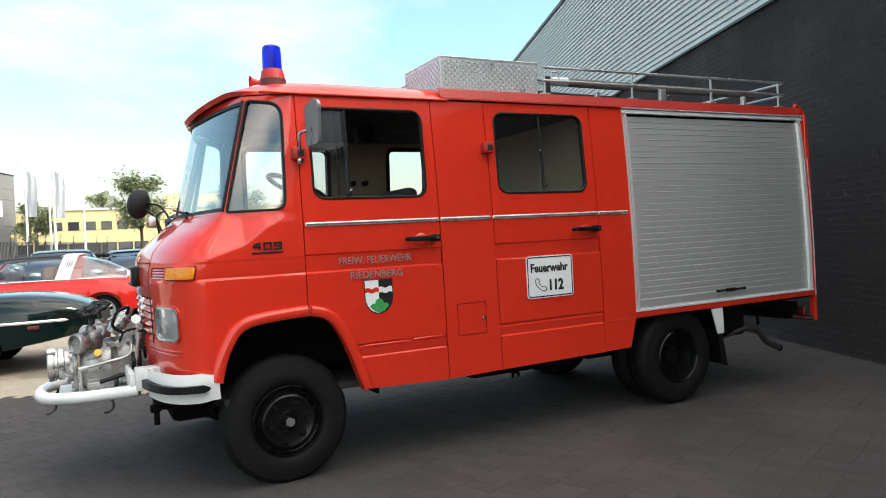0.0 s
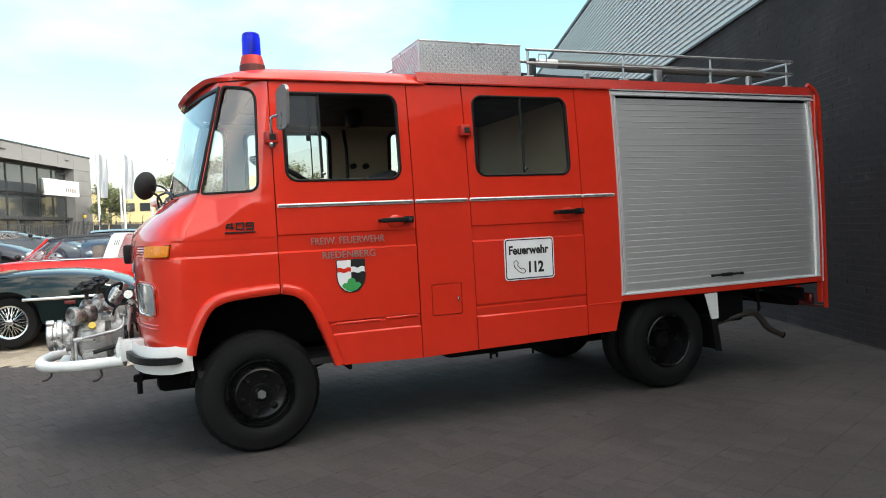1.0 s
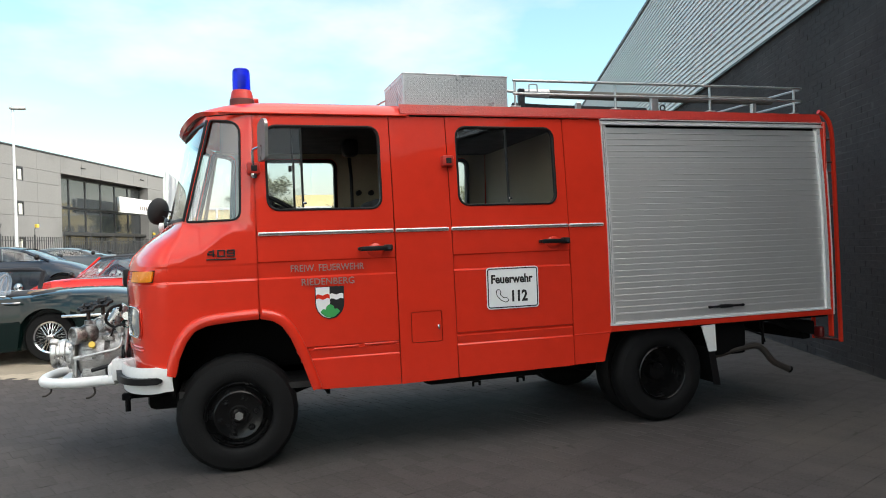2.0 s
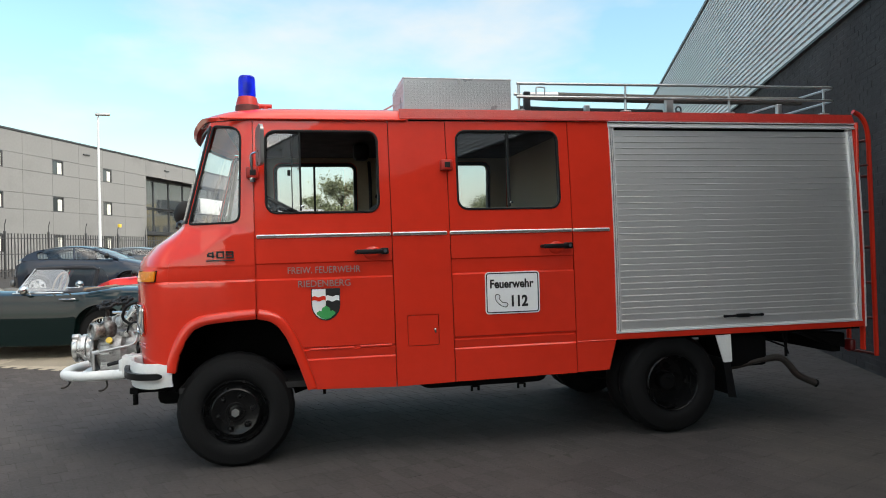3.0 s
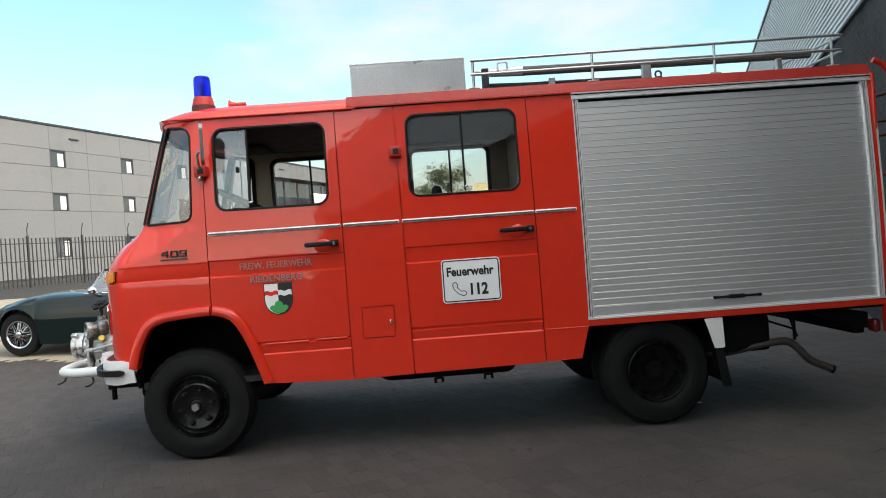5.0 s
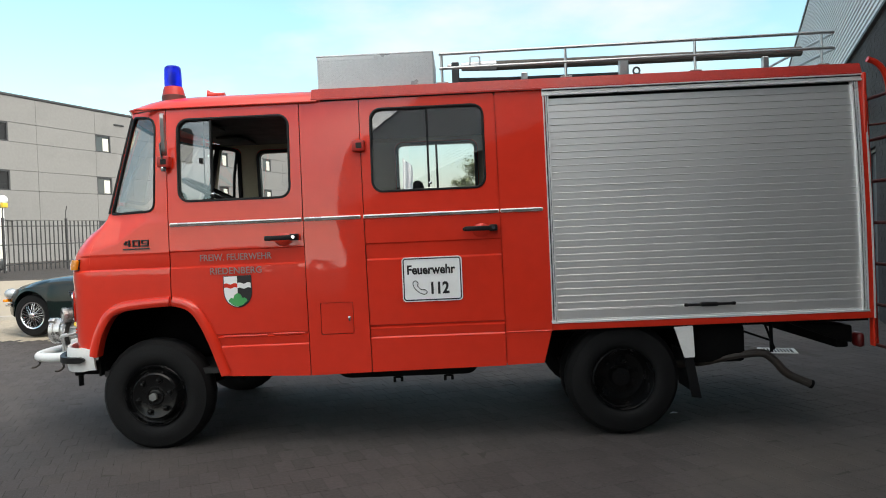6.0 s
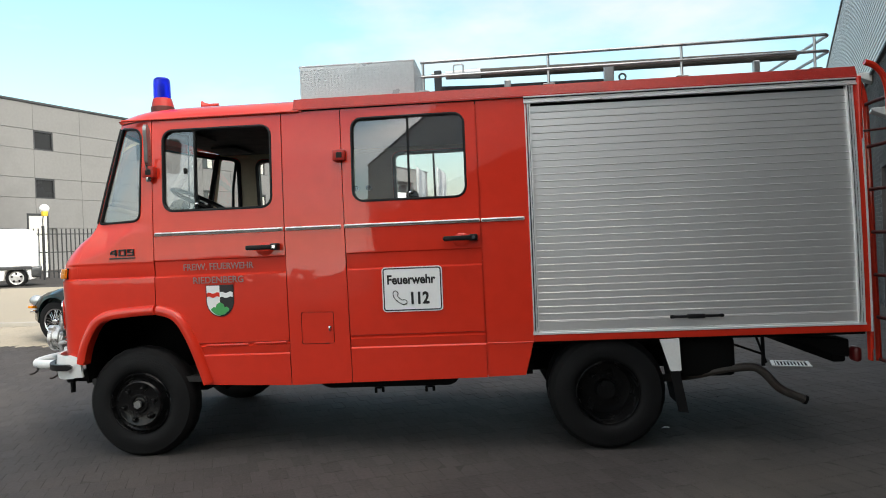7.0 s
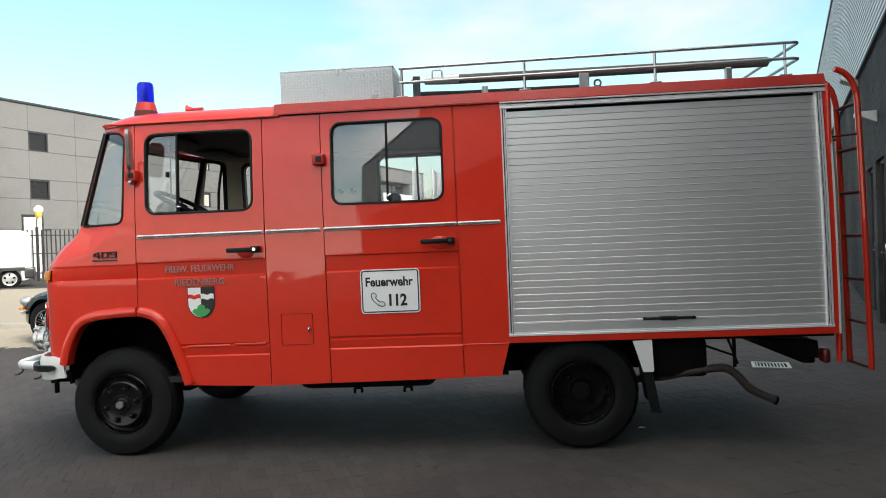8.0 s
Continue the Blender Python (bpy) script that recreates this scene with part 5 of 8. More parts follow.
part("badge_bar", bm, M_BADGE, CORNER)


# coat of arms: plain fields on a shield
def shield(x0, x1, z0, z1, n=12):
    pts = [(x0, z1), (x0, (z0 + z1) / 2)]
    cx, r = (x0 + x1) / 2, (x1 - x0) / 2
    zz = (z0 + z1) / 2
    pts += [(cx - r * math.cos(math.pi * k / n), zz - (zz - z0) * math.sin(math.pi * k / n)) for k in range(1, n)]
    return pts + [(x1, zz), (x1, z1)]


def flat(name, loop, y, mat, parent, thick=0.002):
    bm = bmesh.new()
    sheet(bm, loop, [], [], [], lambda u, v: (u, y, v), thick)
    return part(name, bm, mat, parent, smooth=0)


cx0, cx1, cz0, cz1 = 0.520, 0.703, 0.968, 1.176
CREST = flat("coat_of_arms", shield(cx0 - 0.006, cx1 + 0.006, cz0 - 0.006, cz1 + 0.004), -0.0035, M_INK, DOOR_F)
sh = shield(cx0, cx1, cz0, cz1)
cm = (cx0 + cx1) / 2
left = [p for p in sh if p[0] <= cm + 1e-6]
right = [p for p in sh if p[0] >= cm - 1e-6]
if all(abs(p[0] - cm) > 1e-6 for p in left):
    left.append((cm, cz0))
flat("shield_field", left + [(cm, cz1)], -0.005, M_SIGN, CREST)
flat("shield_field", ([(cm, cz0)] if all(abs(p[0] - cm) > 1e-6 for p in right) else []) + right + [(cm, cz1)], -0.005, M_INK, CREST)


def wavy(x0, x1, z0, z1):
    xs = np.linspace(x0, x1, 9)
    w = [0.005 * math.sin(k * 1.2) for k in range(9)]
    return [(x, z0 + d) for x, d in zip(xs, w)] + [(x, z1 + d) for x, d in zip(xs[::-1], w[::-1])]


flat("shield_band", wavy(cx0, cm, 1.098, 1.126), -0.0065, M_RED, CREST)
flat("shield_band", wavy(cm, cx1, 1.094, 1.128), -0.0065, M_SIGN, CREST)
hill = [(cx0 + 0.03, 1.005), (cx0 + 0.028, 1.015), (cx0 + 0.045, 1.030), (cm - 0.03, 1.026), (cm - 0.024, 1.048), (cm, 1.062), (cm + 0.024, 1.048), (cm + 0.03, 1.026), (cx1 - 0.045, 1.030), (cx1 - 0.028, 1.015), (cx1 - 0.03, 1.005), (cm + 0.03, 0.978), (cm, 0.970), (cm - 0.03, 0.978)]
flat("shield_hill", hill, -0.0075, M_GREEN, CREST)
# emergency sign
SIGN = flat("emergency_sign", rrect(1.736, 2.142, 0.953, 1.254, 0.025), -0.006, M_SIGN, DOOR_R, 0.003)
bm = bmesh.new()
band(bm, rrect(1.743, 2.135, 0.960, 1.247, 0.02), lambda u, v, o=0.0: (u, -0.0065 - o * 0.25, v), 0.008, 0.004)
part("sign_border", bm, M_INK, SIGN)
letters("sign_lettering", "Feuerwehr", 0.085, Matrix.Translation((1.772, -0.0075, 1.140)) @ UPRIGHT, M_INK, SIGN, 0.001, 0.325, bold=0.0026)
letters("sign_lettering", "112", 0.108, Matrix.Translation((1.930, -0.0075, 1.006)) @ UPRIGHT, M_INK, SIGN, 0.001, 0.122, bold=0.0040)
bm = bmesh.new()
tube(bm, [(x, -0.008, z) for x, z in rpoly([(1.806, 1.085), (1.828, 1.098), (1.846, 1.075), (1.834, 1.062), (1.866, 1.030), (1.886, 1.036), (1.906, 1.016), (1.884, 0.998), (1.846, 1.014), (1.812, 1.050)], 0.012)], 0.0026, 5, closed=True)
part("telephone_mark", bm, M_INK, SIGN)


# ---- wheels ----
def wheel(x, y, z, dish, parent, flip=False, dual=False):
    R, W = 0.388, 0.205
    th = thing("wheel")
    th.parent = parent
    th.matrix_basis = Matrix.Translation((x, y, z)) @ (Matrix.Rotation(math.pi, 4, "Z") if flip else Matrix.Identity(4))
    m = Matrix.Rotation(radians(90), 4, "X")
    offs = [0.0] + ([-0.235] if dual else [])
    bm = bmesh.new()
    for o in offs:
        pr = [(0.205, -W + 0.03), (0.225, -W + 0.01), (0.30, -W), (0.345, -W + 0.015), (0.375, -W + 0.045), (R, -W + 0.075), (R, -0.075), (0.378, -0.045), (0.362, -0.030), (0.350, -0.012), (0.335, -0.010), (0.30, 0.0), (0.262, 0.002), (0.228, -0.006), (0.212, -0.02), (0.205, -0.04)]
        turned(bm, [(r, h + o) for r, h in pr], m, 120, notch={5: 0.003, 6: 0.003, 7: 0.001})
    part("tyre", bm, M_TYRE, th, smooth=40)
    bm = bmesh.new()
    if dish:
        pr = [(0.212, -0.012), (0.205, -0.004), (0.198, -0.012), (0.194, -0.05), (0.186, -0.085), (0.180, -0.12), (0.165, -0.150), (0.12, -0.160), (0.075, -0.155), (0.07, -0.10), (0.062, -0.09), (0.0, -0.088)]
    else:
        pr = [(0.214, -0.012), (0.207, -0.003), (0.199, -0.012), (0.194, -0.030), (0.184, -0.036), (0.174, -0.028), (0.165, -0.004), (0.158, 0.008), (0.150, 0.014), (0.142, 0.013), (0.135, 0.008), (0.066, 0.008), (0.060, 0.018), (0.048, 0.018), (0.044, 0.008), (0.033, 0.010), (0.031, 0.022), (0.0, 0.022)]
    turned(bm, pr, m, 48)
    rim = part("rim", bm, M_RIM, th, smooth=40)
    for k in range(6):
        a = k * math.tau / 6 + 0.3
        r = 0.112
        c = Vector((r * math.sin(a), 0.145 if dish else -0.006, r * math.cos(a)))
        bm = bmesh.new()
        turned(bm, [(0.015, 0.0), (0.015, 0.020), (0.011, 0.028), (0.0, 0.031)], Matrix.Translation(c) @ Matrix.Rotation(radians(90), 4, "X"), 12)
        cyl(bm, c + Vector((0, 0.002, 0)), c + Vector((0, -0.010, 0)), 0.022, seg=14)
        part("wheel_nut", bm, M_RIM, rim)
    if dish:
        for rr, hh in ((0.186, 0.075), (0.176, 0.10), (0.166, 0.12)):
            bm = bmesh.new()
            tube(bm, [(rr * math.cos(k * math.tau / 40), hh, rr * math.sin(k * math.tau / 40)) for k in range(40)], 0.004, 6, closed=True)
            part("rim_ring", bm, M_RIM, rim)
    else:
        bm = bmesh.new()
        cyl(bm, (0, -0.02, 0), (0, -0.044, 0), 0.027, seg=6)
        part("hub_bolt", bm, M_MIRROR_BACK, rim)
    return th


wheel(0.0, 0.015, 0.376, False, TRUCK)
wheel(0.0, WIDTH - 0.015, 0.376, False, TRUCK, flip=True)
wheel(3.21, 0.04, 0.362, True, TRUCK, dual=True)
wheel(3.21, WIDTH - 0.04, 0.362, True, TRUCK, flip=True, dual=True)

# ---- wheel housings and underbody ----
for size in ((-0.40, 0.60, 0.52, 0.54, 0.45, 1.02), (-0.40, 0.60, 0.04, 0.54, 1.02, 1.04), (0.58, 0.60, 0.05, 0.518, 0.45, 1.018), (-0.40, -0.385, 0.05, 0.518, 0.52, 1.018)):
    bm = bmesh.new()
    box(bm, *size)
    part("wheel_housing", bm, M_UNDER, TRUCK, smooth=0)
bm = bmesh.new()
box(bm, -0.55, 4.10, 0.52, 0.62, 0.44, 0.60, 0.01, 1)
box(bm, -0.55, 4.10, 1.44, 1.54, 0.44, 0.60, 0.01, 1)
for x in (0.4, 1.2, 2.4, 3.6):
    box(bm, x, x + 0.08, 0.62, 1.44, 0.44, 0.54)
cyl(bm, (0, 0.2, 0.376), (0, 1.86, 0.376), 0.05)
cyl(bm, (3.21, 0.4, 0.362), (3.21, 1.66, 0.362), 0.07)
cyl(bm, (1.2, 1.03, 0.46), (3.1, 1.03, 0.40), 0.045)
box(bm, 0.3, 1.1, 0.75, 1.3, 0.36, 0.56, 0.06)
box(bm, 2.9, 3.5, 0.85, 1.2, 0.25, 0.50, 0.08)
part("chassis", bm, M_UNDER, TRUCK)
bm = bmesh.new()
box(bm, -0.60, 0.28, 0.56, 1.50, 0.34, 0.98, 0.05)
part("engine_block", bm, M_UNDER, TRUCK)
bm = bmesh.new()
tube(bm, [(0.38, 0.50, 0.40), (0.62, 0.52, 0.47)], 0.022, 8)
part("track_rod", bm, M_UNDER, TRUCK)
bm = bmesh.new()
tube(bm, [(-0.38, 0.40, 0.42), (-0.36, 0.2, 0.52)], 0.02, 8)
part("damper", bm, M_UNDER, TRUCK)
bm = bmesh.new()
v = sheet(bm, rpoly([(1.225, 0.497), (2.235, 0.497), (2.185, 0.432), (1.30, 0.432)], 0.05), [], [], [], lambda u, w: (u, 0.10, w), 0.45)
tank = part("fuel_tank", bm, M_UNDER, TRUCK)
for x in (1.67, 2.02):
    bm = bmesh.new()
    box(bm, x - 0.02, x + 0.02, 0.09, 0.56, 0.42, 0.435, 0.004, 1)
    cyl(bm, (x - 0.025, 0.10, 0.43), (x - 0.025, 0.10, 0.392), 0.010, seg=8)
    cyl(bm, (x + 0.025, 0.10, 0.43), (x + 0.025, 0.10, 0.396), 0.010, seg=8)
    part("tank_strap", bm, M_UNDER, tank)
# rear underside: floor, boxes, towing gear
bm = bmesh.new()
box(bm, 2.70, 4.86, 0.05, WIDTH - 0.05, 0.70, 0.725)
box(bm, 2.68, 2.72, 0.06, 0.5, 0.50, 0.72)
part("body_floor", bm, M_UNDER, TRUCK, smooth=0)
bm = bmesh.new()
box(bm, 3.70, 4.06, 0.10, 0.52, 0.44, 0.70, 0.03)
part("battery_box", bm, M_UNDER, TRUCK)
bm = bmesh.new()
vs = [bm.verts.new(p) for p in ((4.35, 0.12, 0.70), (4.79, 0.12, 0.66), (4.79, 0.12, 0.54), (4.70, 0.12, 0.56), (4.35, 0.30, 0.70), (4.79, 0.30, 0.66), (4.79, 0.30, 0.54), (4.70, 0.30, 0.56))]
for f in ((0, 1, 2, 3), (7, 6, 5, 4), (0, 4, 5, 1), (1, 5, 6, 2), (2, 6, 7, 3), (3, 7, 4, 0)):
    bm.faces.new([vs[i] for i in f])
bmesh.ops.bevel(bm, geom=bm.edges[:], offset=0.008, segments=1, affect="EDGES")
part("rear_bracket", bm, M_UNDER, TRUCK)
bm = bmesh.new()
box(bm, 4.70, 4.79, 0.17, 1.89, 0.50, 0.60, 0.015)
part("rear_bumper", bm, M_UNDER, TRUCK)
for y0 in (0.06, 1.88):
    bm = bmesh.new()
    box(bm, 4.795, 4.845, y0, y0 + 0.10, 0.515, 0.615, 0.022, 3)
    part("tail_lamp", bm, M_TAIL, TRUCK)
bm = bmesh.new()
tube(bm, bend([(3.60, 0.30, 0.40), (3.80, 0.14, 0.445), (3.93, 0.12, 0.478), (4.18, 0.12, 0.502), (4.26, 0.12, 0.44), (4.33, 0.12, 0.345), (4.50, 0.11, 0.268)], 0.07), 0.028, 12)
ex = part("exhaust_pipe", bm, M_EXHAUST, TRUCK)
bm = bmesh.new()
cyl(bm, (4.488, 0.1106, 0.2732), (4.504, 0.1098, 0.2664), 0.0300, seg=16)
part("tailpipe_tip", bm, M_UNDER, ex)
bm = bmesh.new()
tube(bm, [(4.24, 0.12, 0.70), (4.24, 0.12, 0.50)], 0.012, 6)
tube(bm, [(4.20, 0.12, 0.69), (4.26, 0.12, 0.52)], 0.008, 6)
tube(bm, [(4.02, 0.12, 0.66), (4.23, 0.12, 0.58)], 0.008, 6)
part("exhaust_hanger", bm, M_UNDER, ex)
# white mudguard tip with its flap
bm = bmesh.new()
sheet(bm, rpoly([(3.548, 0.712), (3.672, 0.716), (3.680, 0.505), (3.610, 0.503), (3.582, 0.60)], [0.004, 0.004, 0.01, 0.01, 0.03]), [], [], [], lambda u, v: (u, 0.0 - 0.003, v), 0.012)
mud = part("mudguard", bm, M_WHITE, TRUCK, "white-painted mudguard end")
bm = bmesh.new()
box(bm, 3.655, 3.668, 0.02, 0.46, 0.23, 0.52, 0.004, 1, m=Matrix.Translation((3.66, 0, 0.52)) @ Matrix.Rotation(radians(-9), 4, "Y") @ Matrix.Translation((-3.66, 0, -0.52)))
sheet(bm, [(3.612, 0.503), (3.672, 0.503), (3.718, 0.225), (3.652, 0.235)], [], [], [], lambda u, v: (u, 0.008, v), 0.008)
part("mud_flap", bm, M_BLACK, mud)


# ---- front: bumper, pump, mirrors ----
def bump_line(w, z, o=0.0):
    k = min(max(w, 0.0), 1.0)
    x = -0.385 - o * 0.4 - 0.365 * (1 - (1 - k) ** 3.2) ** (1 / 3.2) - o * 0.6
    return (x, -0.016 - o * (1 - k) + k * 1.046, z)


B_CUTS = [0.0001, 0.0002, 0.0004, 0.0008, 0.002, 0.008, 0.02, 0.04, 0.07, 0.11, 0.16, 0.22, 0.3]
for mir in (False, True):
    f = (lambda u, v, o=0.0: (bump_line(u, v, o)[0], WIDTH - bump_line(u, v, o)[1], v)) if mir else bump_line
    out = (-1, 1 if mir else -1, 0)
    bm = bmesh.new()
    bulge = lambda v: 0.008 * max(0.0, 1 - ((v - 0.645) / 0.085) ** 2)
    sheet(bm, rrect(0.0, 0.42, 0.562, 0.728, 0.012, 3), [], B_CUTS, [0.58, 0.61, 0.645, 0.68, 0.71], lambda u, v: f(u, v, bulge(v)), 0.02, outward=out)
    bump = part("bumper_end", bm, M_WHITE, TRUCK, "white-painted wrap-round bumper end")
    bm = bmesh.new()
    taper = lambda u: math.sqrt(min(1.0, max(0.02, (-0.411 - bump_line(u, 0)[0]) / 0.03), max(0.02, (0.46 - u) / 0.04)))
    sheet(bm, [(0.0001, 0.628), (0.0001, 0.668), (0.455, 0.672), (0.455, 0.624)], [], B_CUTS + [0.36, 0.40, 0.42, 0.44, 0.45], [0.64, 0.656], lambda u, v: f(u, 0.648 + (v - 0.648) * taper(u), 0.030 + 0.010 * taper(u)), 0.03, outward=out)
    part("rubber_strip", bm, M_BLACK, bump)
    bm = bmesh.new()
    y0 = WIDTH - 0.52 if mir else 0.42
    box(bm, -0.80, -0.60, y0, y0 + 0.10, 0.60, 0.735, 0.008)
    part("bumper_bracket", bm, M_WHITE, TRUCK)
bm = bmesh.new()
box(bm, -0.83, -0.80, 0.46, 1.60, 0.585, 0.70, 0.006)
part("bumper_plate", bm, M_WHITE, TRUCK)
bm = bmesh.new()
tube(bm, bend([(-0.78, 0.47, 0.60), (-1.10, 0.60, 0.575), (-1.29, 0.80, 0.56), (-1.335, 1.03, 0.557), (-1.29, 1.26, 0.56), (-1.10, 1.46, 0.575), (-0.78, 1.59, 0.60)], 0.12, 6), 0.036, 14)
hoop = part("guard_hoop", bm, M_WHITE, TRUCK, "white tubular guard hoop round the pump")
for x, y in ((-1.24, 0.74), (-0.93, 0.53), (-1.24, 1.32)):
    bm = bmesh.new()
    tube(bm, bend([(x, y, 0.55), (x + 0.01, y, 0.51), (x - 0.02, y - 0.02, 0.485), (x - 0.045, y - 0.03, 0.487)], 0.02), 0.008, 6)
    part("hose_hook", bm, M_EXHAUST, hoop)
bm = bmesh.new()
box(bm, -1.22, -0.80, 0.78, 1.30, 0.535, 0.555, 0.004, 1)
part("pump_tray", bm, M_WHITE, TRUCK)
bm = bmesh.new()
box(bm, -0.70, -0.50, 0.40, 0.62, 0.47, 0.55, 0.015)
tube(bm, bend([(-0.66, 0.42, 0.50), (-0.70, 0.36, 0.49), (-0.70, 0.36, 0.40)], 0.02), 0.018, 8)
box(bm, -0.735, -0.675, 0.335, 0.39, 0.475, 0.52, 0.01)
part("tow_shackle", bm, M_UNDER, TRUCK)
bm = bmesh.new()
box(bm, -0.762, -0.70, 0.84, 1.22, 1.205, 1.335, 0.012)
fog = part("auxiliary_lamp", bm, M_BLACK, TRUCK)
bm = bmesh.new()
box(bm, -0.768, -0.761, 0.86, 1.20, 1.225, 1.315, 0.003, 1)
part("lens", bm, M_LENS, fog)
bm = bmesh.new()
turned(bm, [(0.11, 0.0), (0.115, 0.008), (0.105, 0.018), (0.098, 0.010), (0.0, 0.006)], Matrix.Translation((-0.69, 1.03, 1.03)) @ Matrix.Rotation(radians(-90), 4, "Y"), 36)
part("nose_emblem", bm, M_CHROME, TRUCK)

# the pump
PUMP = thing("front_pump")
PUMP.parent = TRUCK
tagged(PUMP, label="grey cast front-mounted fire pump with handwheels")
XA = Matrix.Rotation(radians(-90), 4, "Y")  # local z towards the front


def at(x, y, z, m=XA):
    return Matrix.Translation((x, y, z)) @ m


def pump_part(name, build, mat=M_PUMP):
    bm = bmesh.new()
    build(bm)
    return part(name, bm, mat, PUMP)


pump_part("volute", lambda bm: (turned(bm, [(0.0, -0.16), (0.14, -0.16), (0.165, -0.12), (0.168, -0.02), (0.15, 0.03), (0.12, 0.06), (0.0, 0.06)], at(-1.03, 1.03, 0.70), 40), box(bm, -1.06, -0.90, 0.86, 1.20, 0.555, 0.62, 0.015)))
pump_part("flange", lambda bm: turned(bm, [(0.0, 0.0), (0.155, 0.0), (0.158, 0.010), (0.155, 0.022), (0.10, 0.026), (0.085, 0.06), (0.0, 0.06)], at(-1.105, 1.03, 0.70), 40))
for k in range(10):
    a = k * math.tau / 10
    pump_part("flange_bolt", lambda bm: cyl(bm, (-1.12, 1.03 + 0.138 * math.cos(a), 0.70 + 0.138 * math.sin(a)), (-1.145, 1.03 + 0.138 * math.cos(a), 0.70 + 0.138 * math.sin(a)), 0.013, seg=6), M_STEEL)
pump_part("suction_cap", lambda bm: turned(bm, [(0.0, -0.02), (0.085, -0.02), (0.088, 0.02), (0.102, 0.026), (0.104, 0.055), (0.094, 0.062), (0.094, 0.078), (0.106, 0.084), (0.106, 0.112), (0.098, 0.12), (0.085, 0.118), (0.08, 0.10), (0.0, 0.10)], at(-1.155, 1.03, 0.735), 36), M_CAP)
for k in range(2):
    a = k * math.pi + 0.6
    pump_part("cap_lug", lambda bm: box(bm, -1.275, -1.225, -0.02, 0.02, 0.095, 0.125, 0.006, m=Matrix.Translation((0, 1.03, 0.735)) @ Matrix.Rotation(a, 4, "X")), M_CAP)
pump_part("gear_housing", lambda bm: (turned(bm, [(0.0, -0.14), (0.10, -0.14), (0.122, -0.11), (0.124, 0.0), (0.0, 0.0)], at(-0.87, 1.0, 0.76), 32), box(bm, -0.88, -0.64, 0.90, 1.16, 0.62, 0.80, 0.03)))
for y, z in ((0.93, 0.835), (1.10, 0.85), (1.16, 0.74)):
    pump_part("housing_rib", lambda bm: box(bm, -0.93, -0.66, y - 0.008, y + 0.008, z - 0.02, z + 0.02, 0.004, 1))


def handwheel(c, r, mat=M_BLACK):
    bm = bmesh.new()
    n = 48
    tube(bm, [(c[0] + (r + 0.010 * math.cos(6 * k * math.tau / n)) * math.cos(k * math.tau / n), c[1] + (r + 0.010 * math.cos(6 * k * math.tau / n)) * math.sin(k * math.tau / n), c[2]) for k in range(n)], 0.0125, 8, closed=True)
    for k in range(3):
        a = k * math.tau / 6
        tube(bm, [(c[0] + r * math.cos(a), c[1] + r * math.sin(a), c[2]), (c[0], c[1], c[2] + 0.006), (c[0] - r * math.cos(a), c[1] - r * math.sin(a), c[2])], 0.008, 6)
    cyl(bm, (c[0], c[1], c[2] - 0.015), (c[0], c[1], c[2] + 0.02), 0.018, seg=10)
    bmesh.ops.transform(bm, matrix=Matrix.Translation(c) @ Matrix.Rotation(radians(24), 4, "X") @ Matrix.Rotation(radians(-8), 4, "Y") @ Matrix.Translation(-Vector(c)), verts=bm.verts[:])
    part("handwheel", bm, mat, PUMP)


def outlet(x, y, z, yaw):
    """A screw-down outlet valve with its barrel and blank cap."""
    d = Matrix.Rotation(yaw, 4, "Z") @ XA
    pump_part("outlet_barrel", lambda bm: turned(bm, [(0.0, -0.03), (0.05, -0.03), (0.052, 0.04), (0.060, 0.05), (0.060, 0.085), (0.066, 0.09), (0.066, 0.12), (0.058, 0.126), (0.050, 0.122), (0.046, 0.112), (0.014, 0.110), (0.012, 0.124), (0.0, 0.124)], at(x, y, z, d), 28))
    pump_part("valve_body", lambda bm: turned(bm, [(0.0, -0.11), (0.045, -0.11), (0.055, -0.06), (0.064, -0.02), (0.064, 0.03), (0.05, 0.06), (0.032, 0.072), (0.03, 0.10), (0.018, 0.104), (0.0, 0.104)], Matrix.Translation((x, y, z)), 24))
    pump_part("valve_stem", lambda bm: cyl(bm, (x, y, z + 0.09), (x, y, z + 0.20), 0.014, seg=10), M_EXHAUST)
    handwheel((x, y, z + 0.195), 0.056)


outlet(-1.015, 0.95, 0.87, radians(38))
outlet(-0.955, 1.20, 0.885, radians(-38))
pump_part("filler_cap", lambda bm: turned(bm, [(0.0, -0.03), (0.018, -0.03), (0.020, 0.0), (0.0235, 0.004), (0.0235, 0.020), (0.0, 0.024)], Matrix.Translation((-0.985, 0.87, 0.795)) @ Matrix.Rotation(radians(60), 4, "X"), 16), M_YELLOW)
pump_part("primer", lambda bm: turned(bm, [(0.0, -0.10), (0.04, -0.10), (0.05, -0.06), (0.05, 0.02), (0.056, 0.025), (0.056, 0.05), (0.03, 0.06), (0.028, 0.10), (0.0, 0.10)], Matrix.Translation((-0.83, 1.0, 0.985)) @ Matrix.Rotation(radians(38), 4, "Y"), 24), M_CAP)
pump_part("primer_pipe", lambda bm: tube(bm, bend([(-0.80, 0.93, 1.03), (-0.78, 0.88, 1.08), (-0.86, 0.86, 1.06), (-0.90, 0.88, 0.96), (-0.83, 0.88, 0.91)], 0.04), 0.011, 8), M_BLACK)
